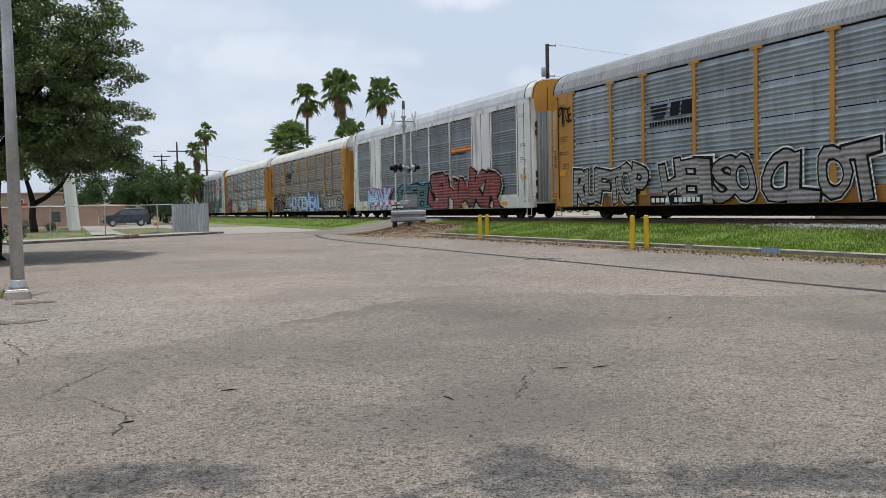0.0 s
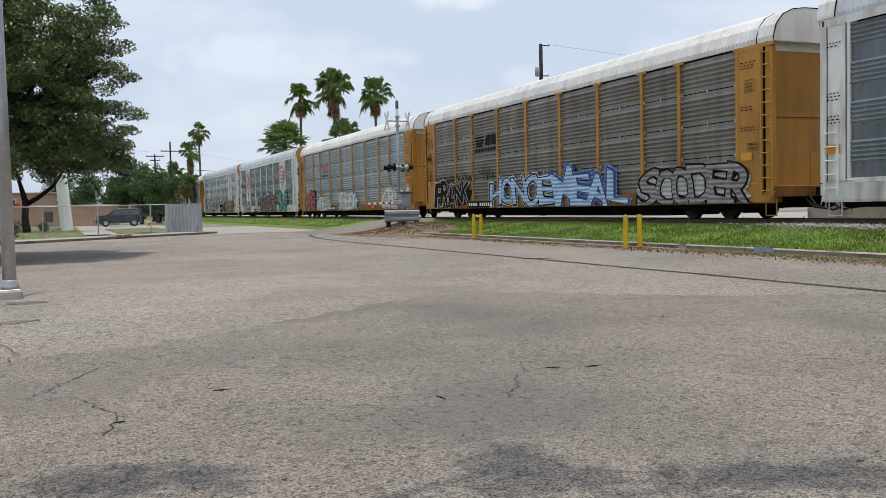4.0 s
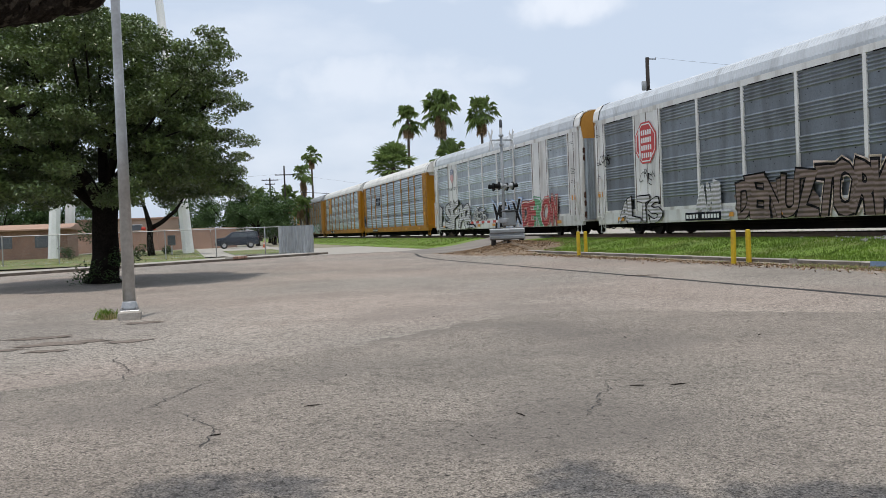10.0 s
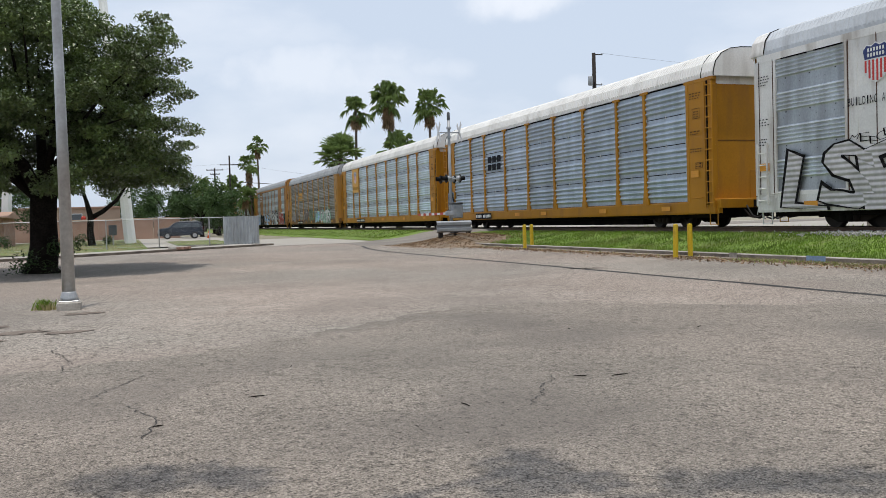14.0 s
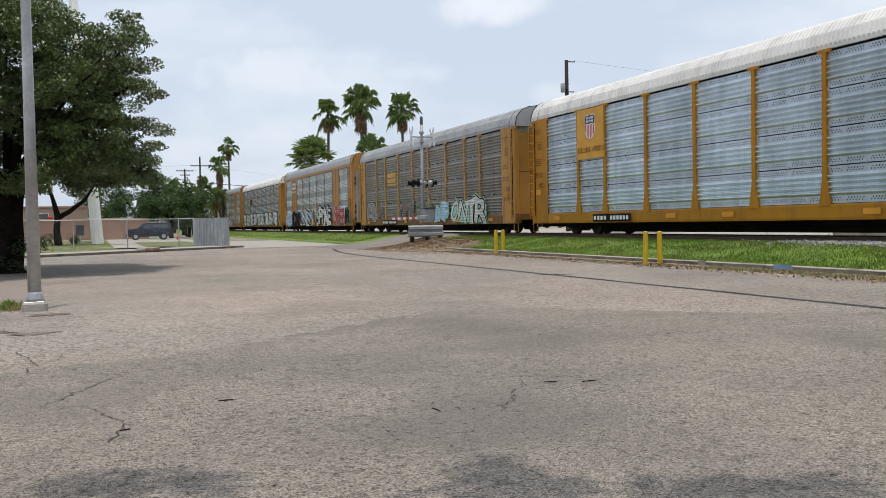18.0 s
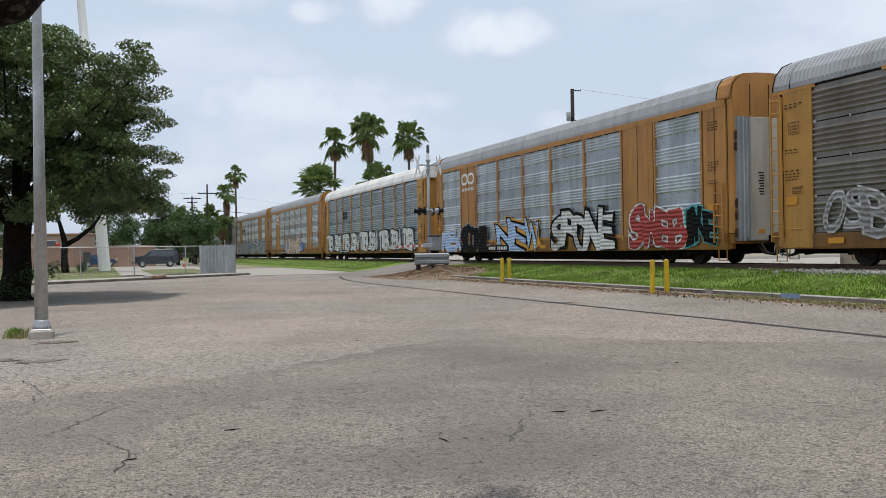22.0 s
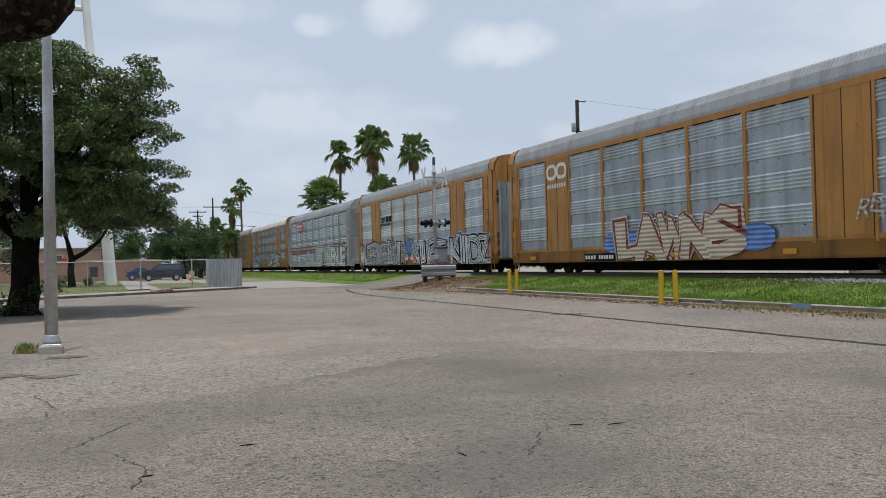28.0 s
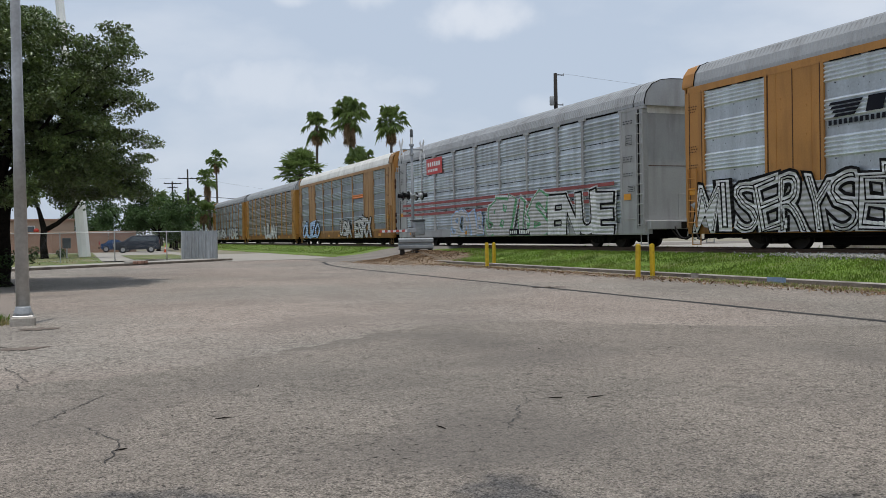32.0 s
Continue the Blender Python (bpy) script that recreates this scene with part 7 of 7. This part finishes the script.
        for x, dz in ((-0.42, 0.0), (0.38, 0.06)):
            part("air_hose", shared("air_hose", [M["tyre"]], lambda: Mesh().tube([(0, -0.05, 0.72), (0.02, 0.1, 0.55), (0.03, 0.3, 0.34), (0.03, 0.55, 0.26), (0.02, 0.8, 0.33)], 0.028, 8)), None, car, "black rubber air hose", at=Q @ pose(x, half + 0.1, dz))
        part("coupler", shared("coupler", [M["truck"]], coupler_geo), None, car, at=Q @ pose(0, half + 0.02, 0, 0, 0, 180))
        part("brake_hose", shared("brake_hose", [M["spray_white"]], lambda: Mesh().tube([(-1.15, 0, 0.62), (-1.15, 0.12, 0.5), (-1.1, 0.2, 0.36), (-1.0, 0.16, 0.28)], 0.022, 6)), None, car, "pale brake rod", at=Q @ pose(0, half + 0.05, 0))
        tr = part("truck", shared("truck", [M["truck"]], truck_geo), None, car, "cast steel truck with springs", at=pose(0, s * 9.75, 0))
        for a_ in (-0.89, 0.89):
            part("wheelset", shared("wheelset", [M["wheel"]], wheelset_geo), None, tr, "steel wheels on an axle", at=pose(0, a_, 0.42))
    stencils(car, kind, len(TRAIN))
    if kind == "post":
        m = lettering("EXCESS HEIGHT CAR", 0, 1.5, 0.44, 0.57, 0.0, 0.0, 1, 0, 0, lap=0.8)
        g = Mesh().add([(-y - 0.75, -half + 0.255, z - 0.44 + 5.25) for x, y, z in m.v], m.f)
        part("end_lettering", g, M["decal_dark"], car, "small dark warning words")
    TRAIN.append((car, kind))
    return car


TRAIN = []


def build_train():
    Gf = graffiti
    w = build_wagon("post", "yellow-framed auto-rack wagon with grey panels and silver bubble graffiti", "yellow", "silver", "roof_gray", "sill_rust", "white", "yellow")
    k = "post"
    logo_stripes(w, k, 6.75, 9.1, 3.12, 3.93)
    Gf(w, k, "RUFTOP", 1.8, 6.55, 0.62, 1.8, "spray_gray", "ink", "spray_white", None, 0.8, 1)
    Gf(w, k, "HEISO", 7.6, 11.9, 0.62, 1.85, "spray_gray", "ink", "spray_white", None, 0.8, 2)
    Gf(w, k, "CLOT", 12.4, 16.4, 0.62, 1.9, "spray_gray", "ink", "spray_white", None, 0.8, 3)
    Gf(w, k, "LES", 17.0, 20.2, 0.62, 1.9, "spray_gray", "ink", "spray_white", None, 0.8, 4)
    number_plate(w, k, 6.8, 9.6)
    tag_part("tag", lettering("PIOE", 0.5, 1.5, 3.9, 4.5, 0.0, 1.0, 5, SIDE_FACE - 0.004, CENTRE[k]), M["ink"], w, "thin black sprayed tag")

    w = build_wagon("plate", "white auto-rack wagon with dark panels and maroon graffiti", "white", "dark", "roof_pale", "white", "yellow", "gray")
    k = "plate"
    flat(w, "stripe", k, [rect(17.6, 20.1, 3.42, 3.66)], "spray_orange", "orange stripe", -0.034)
    flat(w, "stripe", k, [rect(17.6, 19.4, 3.31, 3.36)], "decal_dark", "black line", -0.034)
    Gf(w, k, "MAWK", 3.4, 8.0, 0.6, 1.72, "spray_sky", "spray_plum", "spray_pink", None, 1.0, 11)
    Gf(w, k, "STEEL", 9.4, 14.9, 0.6, 1.8, "spray_deepteal", "ink", "spray_teal", "spray_deepteal", 1.1, 12, bold=0.04)
    Gf(w, k, "SHAKR", 15.0, 23.6, 0.6, 2.1, "spray_maroon", "ink", "spray_beige", None, 1.8, 13, "spray_red", bold=0.07)
    number_plate(w, k, 8.1, 10.3)

    w = build_wagon("post", "yellow-framed auto-rack wagon with brown dusty panels and blue-white graffiti", "yellow", "brown", "roof_white", "sill_rust", "white", "yellow")
    k = "post"
    logo_stripes(w, k, 6.7, 9.2, 3.12, 3.95)
    Gf(w, k, "FRANK", 1.7, 6.0, 0.62, 1.75, "ink", "spray_silver", "spray_maroon", "ink", 1.1, 21, bold=0.03, rim=0.024)
    Gf(w, k, "HONOE", 8.4, 14.3, 0.6, 1.75, "spray_sky", "ink", "spray_white", None, 0.9, 22, bold=0.03)
    Gf(w, k, "MEAL", 14.5, 19.6, 0.55, 1.75, "spray_sky", "decal_navy", "spray_blue", None, 1.3, 23, bold=0.03)
    Gf(w, k, "SCODER", 20.4, 25.8, 0.55, 1.6, "spray_gray", "ink", None, "spray_silver", 1.0, 24, bold=0.03)
    number_plate(w, k, 5.9, 8.7)
    tag_part("tag", lettering("ACK GUIDE MAYORMA", 1.8, 6.4, 1.85, 2.15, 0.0, 0.8, 26, SIDE_FACE - 0.004, CENTRE[k]), M["ink"], w, "thin black sprayed tag")

    w = build_wagon("post", "yellow-framed auto-rack wagon with silver panels and pale graffiti", "yellow", "silver", "roof_white", "sill_rust", "white", "yellow_faded")
    logo_loop(w, k, 6.9, 8.6, 3.1, 3.95, "decal_red")
    Gf(w, k, "OPE", 1.6, 4.7, 0.62, 1.8, "spray_red", "ink", None, "spray_teal", 1.4, 31)
    Gf(w, k, "WEAS", 5.5, 9.0, 0.55, 1.6, "spray_white", "box_gray", None, "spray_white", 1.4, 32, bold=0.04, rim=0.018)
    Gf(w, k, "SEESK", 11.6, 15.8, 0.6, 1.62, "spray_white", "box_gray", None, "spray_white", 1.4, 33, bold=0.04, rim=0.018)
    Gf(w, k, "CRWM", 21.2, 25.8, 0.6, 1.65, "spray_white", "spray_brown", "spray_beige", "spray_silver", 1.3, 34, bold=0.03, rim=0.02)
    flat(w, "mark", k, strokes(3, 18.2, 19.2, 0.62, 0.88, 0.25), "spray_red", "red mark on the sill", 0.016)
    number_plate(w, k, 8.6, 10.6)

    w = build_wagon("plate", "white auto-rack wagon with red octagon emblems and brown graffiti", "white", "dark", "roof_pale", "white", "yellow", "gray")
    k = "plate"
    octagon(w, k, 4.0, 5.75, 2.95, 4.7)
    octagon(w, k, 20.35, 22.25, 2.95, 4.8)
    Gf(w, k, "ALTS", 2.4, 5.9, 0.6, 1.5, "spray_silver", "ink", None, None, 1.0, 41, bold=0.03, rim=0.024)
    Gf(w, k, "AWL", 8.6, 10.6, 0.8, 1.8, "spray_silver", "spray_white", None, None, 1.3, 45)
    Gf(w, k, "DENUZ", 11.2, 15.2, 0.55, 1.85, "spray_brown", "ink", None, "spray_brown", 1.0, 42)
    Gf(w, k, "TORK", 15.3, 18.6, 0.6, 1.95, "spray_brown", "ink", "spray_beige", None, 1.0, 43)
    Gf(w, k, "SAG", 19.9, 23.0, 0.65, 2.1, "spray_teal", "ink", None, None, 1.8, 44, "decal_yellow")
    number_plate(w, k, 7.8, 10.2)
    tag_part("tag", lettering("COCHS", 0.5, 1.6, 3.2, 3.6, 0.0, 1.2, 46, SIDE_FACE - 0.004, CENTRE[k]), M["ink"], w, "thin black sprayed tag")

    w = build_wagon("plate", "white auto-rack wagon with a shield emblem and outlined graffiti", "white", "white", "roof_pale", "white", "yellow", "gray")
    shield(w, k, 4.45, 5.35, 3.8, 4.85, True)
    Gf(w, k, "LSFAR", 1.6, 9.3, 0.6, 2.1, "spray_silver", "ink", None, None, 1.4, 51, bold=0.03, rim=0.017)
    Gf(w, k, "KEOS", 9.8, 12.2, 0.95, 1.8, "spray_silver", "ink", None, None, 1.4, 52, bold=0.02, rim=0.017)
    Gf(w, k, "YEAX", 13.7, 18.4, 0.55, 1.88, "ink", "spray_white", "spray_sky", None, 1.3, 57, bold=0.04)
    Gf(w, k, "DE", 18.7, 20.6, 0.6, 1.85, "spray_red", "spray_beige", "spray_red", None, 0.8, 54)
    Gf(w, k, "R", 20.6, 21.6, 0.62, 1.9, "spray_green", "spray_white", "spray_green", None, 0.6, 55)
    Gf(w, k, "OW", 21.6, 23.7, 0.6, 1.88, "spray_red", "spray_beige", "spray_red", None, 0.8, 56)
    number_plate(w, k, 7.9, 9.6)

    w = build_wagon("post", "clean yellow-framed auto-rack wagon with bluish silver panels", "yellow_bright", "slate", "roof_white", "yellow_bright", "white", "yellow_bright")
    k = "post"
    logo_blocks(w, k, 6.85, 8.75, 3.1, 3.85, "decal_dark")
    number_plate(w, k, 5.0, 7.3)
    Gf(w, k, "EK", 0.6, 1.4, 1.1, 2.0, "ink", "spray_sky", None, "ink", 1.2, 61)

    w = build_wagon("post", "clean yellow-framed auto-rack wagon with silver panels and a yellow emblem plate", "yellow_bright", "blue", "roof_white", "yellow_bright", "white", "yellow_bright")
    flat(w, "emblem_plate", k, [rect(4.3, 6.35, 3.05, 5.05)], "decal_yellow", "yellow emblem plate", 0.0)
    shield(w, k, 4.9, 5.75, 3.82, 4.85, True)
    number_plate(w, k, 5.5, 8.2)

    w = build_wagon("post", "weathered auto-rack wagon with brown panels and green-white graffiti", "yellow_faded", "brown", "roof_gray", "sill_dark", "gray", "yellow_faded")
    logo_blocks(w, k, 6.95, 8.75, 3.3, 3.95, "decal_yellow", "decal_yellow")
    Gf(w, k, "OSB", 2.1, 4.2, 0.95, 2.0, "spray_gray", "spray_silver", None, None, 1.2, 81, bold=0.0)
    Gf(w, k, "CHE", 4.5, 5.8, 1.0, 1.7, "spray_brown", "spray_gray", None, None, 1.2, 82)
    Gf(w, k, "CWTP", 9.5, 12.3, 0.9, 1.75, "spray_brown", "spray_gray", None, None, 1.4, 83)
    Gf(w, k, "SENLY", 12.9, 15.6, 0.95, 1.8, "spray_brown", "spray_green", None, None, 1.3, 84, bold=0.0)
    Gf(w, k, "LOF", 16.2, 18.0, 0.8, 1.6, "spray_sky", "spray_mint", None, "spray_mint", 1.2, 85)
    Gf(w, k, "ONTR", 18.5, 23.3, 0.6, 1.7, "spray_white", "ink", "spray_mint", "spray_mint", 1.4, 86, bold=0.03, rim=0.026)
    number_plate(w, k, 5.9, 8.8)

    w = build_wagon("plate", "faded yellow auto-rack wagon with a white looping emblem and graffiti", "ochre", "white", "roof_gray", "sill_rust", "ochre", "gray")
    k = "plate"
    logo_loop(w, k, 4.0, 5.75, 3.8, 4.75, "decal_white")
    Gf(w, k, "REX", 1.0, 3.8, 0.6, 1.55, "spray_sky", "spray_white", None, None, 1.4, 91)
    Gf(w, k, "SCORIL", 4.0, 7.8, 0.55, 1.7, "ink", "spray_gray", None, None, 1.0, 92, bold=0.09)
    Gf(w, k, "NEW", 8.8, 13.4, 0.55, 1.9, "spray_sky", "ink", "decal_yellow", "decal_yellow", 1.3, 93, bold=0.03)
    Gf(w, k, "SPONE", 14.6, 19.6, 0.6, 1.95, "spray_white", "ink", None, None, 1.2, 94, rim=0.05)
    Gf(w, k, "SMEB", 20.9, 24.2, 0.6, 1.9, "spray_red", "spray_white", None, "spray_maroon", 1.3, 95)
    Gf(w, k, "IKE", 24.3, 25.8, 0.8, 1.75, "ink", "spray_teal", None, None, 1.3, 96)
    number_plate(w, k, 7.6, 10.0)

    w = build_wagon("post", "grey-panelled auto-rack wagon with rows of white outlined graffiti", "yellow_faded", "steel", "roof_white", "sill_rust", "yellow", "yellow_faded")
    k = "post"
    logo_blocks(w, k, 6.55, 7.9, 3.25, 3.85, "decal_dark")
    for j, d in enumerate((1.15, 3.85, 6.55, 9.2, 11.85, 14.3, 17.0, 19.6, 22.3)):
        Gf(w, k, ("TIER", "ZEBRA")[j % 2], d, d + 2.25, 0.8, 1.95, "spray_white", "ink", None, None, 0.6, 100 + j, bold=0.055)
    number_plate(w, k, 5.6, 8.2, 0.52, 0.74)

    w = build_wagon("plate", "yellow auto-rack wagon with a white looping emblem and beige graffiti", "ochre", "white", "roof_gray", "sill_rust", "ochre", "gray")
    k = "plate"
    logo_loop(w, k, 3.95, 5.8, 3.78, 4.85, "decal_white")
    Gf(w, k, "LAWNS", 10.0, 17.0, 0.6, 1.95, "spray_beige", "spray_maroon", "spray_beige", None, 1.6, 111, bold=0.07)
    for a_, b_ in ((8.9, 11.6), (15.6, 18.6)):
        part("graffiti_patch", blob(a_, b_, 0.75, 1.6, SIDE_FACE, CENTRE[k], a_), M["spray_blue"], w, "blue sprayed patch")
    tag_part("tag", lettering("RENSS", 21.9, 23.6, 1.5, 2.0, 0.0, 1.4, 113, SIDE_FACE - 0.004, CENTRE[k]), M["spray_silver"], w, "thin silver sprayed tag")
    number_plate(w, k, 7.3, 9.7)

    w = build_wagon("plate", "yellow auto-rack wagon covered below in white and black graffiti", "ochre", "pale", "roof_gray", "sill_rust", "ochre", "gray")
    logo_stripes(w, k, 6.2, 8.8, 3.27, 3.95)
    Gf(w, k, "MISERYSERVIN", 0.7, 11.9, 0.55, 2.0, "spray_white", "ink", None, "spray_silver", 0.9, 121, bold=0.03, inline=True)
    Gf(w, k, "ASIA", 12.0, 13.2, 1.3, 2.1, "spray_blue", "ink", None, None, 1.2, 122)
    Gf(w, k, "VIET", 13.2, 19.4, 0.6, 2.0, "spray_white", "ink", "spray_sky", "spray_silver", 1.1, 123, bold=0.035, inline=True)
    Gf(w, k, "KIDZ", 20.4, 26.0, 0.6, 2.05, "spray_white", "ink", "spray_sky", "spray_silver", 1.1, 124, bold=0.035, inline=True)
    flat(w, "mark", k, strokes(3, 16.8, 18.0, 0.6, 0.9, 0.25), "spray_red", "red mark on the sill", 0.02)
    number_plate(w, k, 7.4, 9.4)

    w = build_wagon("post", "grey auto-rack wagon with faded red stripes and white block graffiti", "gray", "white", "roof_gray", "gray", "white", "gray")
    k = "post"
    flat(w, "sign", k, [rect(5.2, 7.6, 4.05, 4.95)], "decal_red", "red sign with white bars", 0.0)
    flat(w, "lettering", k, strokes(6, 5.4, 7.4, 4.5, 4.75) + strokes(6, 5.4, 7.0, 4.2, 4.35), "decal_white", "", 0.004)
    for z in (2.35, 2.05, 1.75):
        flat(w, "stripe", k, [rect(1.0, 24.8, z, z + 0.14)], "stripe_red", "faded red stripe", -0.004)
    Gf(w, k, "SCRIB", 9.0, 13.0, 0.6, 1.7, "spray_silver", "spray_sky", None, None, 1.5, 131)
    Gf(w, k, "SELUS", 13.6, 19.3, 0.55, 1.95, "spray_silver", "spray_green", "spray_white", None, 1.8, 132)
    Gf(w, k, "ENUE", 19.8, 24.6, 0.6, 2.05, "spray_white", "ink", "spray_white", None, 0.5, 133, bold=0.05)
    number_plate(w, k, 15.9, 18.0)

    tags = ((2, "RAS", 0.6, 1.4, 3.9, 4.4), (2, "MAKER", 0.55, 1.45, 2.9, 3.5), (2, "SLIME", 0.6, 1.4, 2.0, 2.5), (2, "MYSELF", 7.2, 9.0, 1.9, 2.3), (3, "OPEC", 0.6, 1.45, 3.9, 4.5),
            (4, "CREW", 4.3, 5.6, 2.2, 2.6), (5, "MEEGER", 4.0, 5.8, 2.3, 2.5), (9, "VAK", 0.2, 0.85, 2.3, 2.9), (11, "VOL", 24.8, 25.7, 1.9, 2.3), (8, "DOM", 25.5, 26.2, 1.5, 1.9), (10, "FRY", 25.4, 26.2, 1.2, 1.6))
    for j, (i, word, a_, b_, z0, z1) in enumerate(tags):
        car, kd = TRAIN[i]
        tag_part("tag", lettering(word, a_, b_, z0, z1, -0.018, 1.2, 200 + j, SIDE_FACE - 0.014, CENTRE[kd]), M["ink"], car, "thin black sprayed tag")
    far = [("plate", "ochre_dusty", "silver", "roof_white", "ochre", "", (("OUZO", 1.6, 7.6, "spray_sky", "ink"), ("USA ESRX", 14.0, 22.0, "spray_silver", "ink"))),
           ("post", "yellow_faded", "brown", "roof_gray", "yellow", "", (("ULAN", 12.0, 18.0, "spray_white", "spray_silver"),)),
           ("post", "yellow_faded", "silver", "roof_gray", "yellow_faded", "", (("TAVEN", 4.0, 12.0, "spray_white", "ink"), ("ROME", 15.0, 22.0, "spray_white", "ink"))),
           ("plate", "white", "blue", "roof_pale", "yellow", "", (("LOKS", 3.0, 9.0, "spray_white", "ink"),)),
           ("plate", "ochre_dusty", "silver", "roof_gray", "ochre", "", ()),
           ("post", "yellow", "silver", "roof_white", "yellow", "", ())]
    for j, (kd, fm, pn, rf, et, _, gs) in enumerate(far):
        w = build_wagon(kd, "%s auto-rack wagon with ribbed panels further down the train" % fm.replace("_", " "), fm, pn, rf, "sill_rust" if fm != "white" else "white", et, "gray" if kd == "plate" else fm)
        for q, (tx, a_, b_, fi, li) in enumerate(gs):
            Gf(w, kd, tx, a_, b_, 0.65, 1.8, fi, li, None, None, 1.2, 140 + j * 5 + q)
        if j == 0:
            flat(w, "stripe", kd, [rect(17.5, 20.2, 3.35, 3.62)], "spray_orange", "orange stripe", 0.004)


build_train()


# the small blue car: seconds and its place along the lane
DRIVE = [(0.0, -57.0), (9.0, -33.8), (14.0, -20.8), (17.0, -13.0), (19.5, -6.4), (20.3, -4.2), (21.0, -2.2), (22.0, -0.2), (22.5, 0.9), (23.0, 1.8), (23.5, 2.3), (24.0, 2.65), (24.8, 3.1), (25.5, 3.6), (26.5, 3.75), (32.0, 3.75)]


def motions():
    """The wagons roll along the track and the blue car drives in; wheels turn while they can be seen."""
    for i, (car, kind) in enumerate(TRAIN):
        place = lambda t: train_s(t) + PITCH * i - CENTRE[kind] - SLACK.get(i, 0.0)
        walk(car, [(float(k), pose(TRACK_X, place(k), RAIL_Z)) for k in range(33)])
        near = [fr for fr in range(int(CLIP * FPS) + 1) if -8 < place(fr / FPS) < 62]
        if not near:
            continue
        roll = lambda fr: math.degrees(((train_s(fr / FPS) - train_s(0)) / 0.42) % (2 * math.pi))
        held = ([(0.0, roll(near[0]))] if near[0] > 0 else []) + [(fr / FPS, roll(fr)) for fr in near] + ([(CLIP, roll(near[-1]))] if near[-1] < CLIP * FPS else [])
        for truck in car.children:
            if truck.name.startswith("truck"):
                for axle in truck.children:
                    y0 = axle.matrix_basis.translation.y
                    walk(axle, [(t, pose(0, y0, 0.42, a_, 0, 0)) for t, a_ in held])
    walk(blue_car, [(t, pose(x, LANE_Y, 0.04, 0, 0, 180)) for t, x in DRIVE])
    ts, xs = [t for t, _ in DRIVE], [x for _, x in DRIVE]
    steps = [0.0] + [16.0 + 0.1 * k for k in range(106)] + [CLIP]
    for wheel in blue_car.children:
        if wheel.name.startswith("wheel"):
            x0 = wheel.matrix_basis.translation.x
            walk(wheel, [(t, pose(x0, 0, 0.36, 0, -math.degrees((float(np.interp(min(max(t, 16.0), 26.5), ts, xs)) - xs[3]) / 0.36) % 360.0, 0)) for t in steps])


motions()
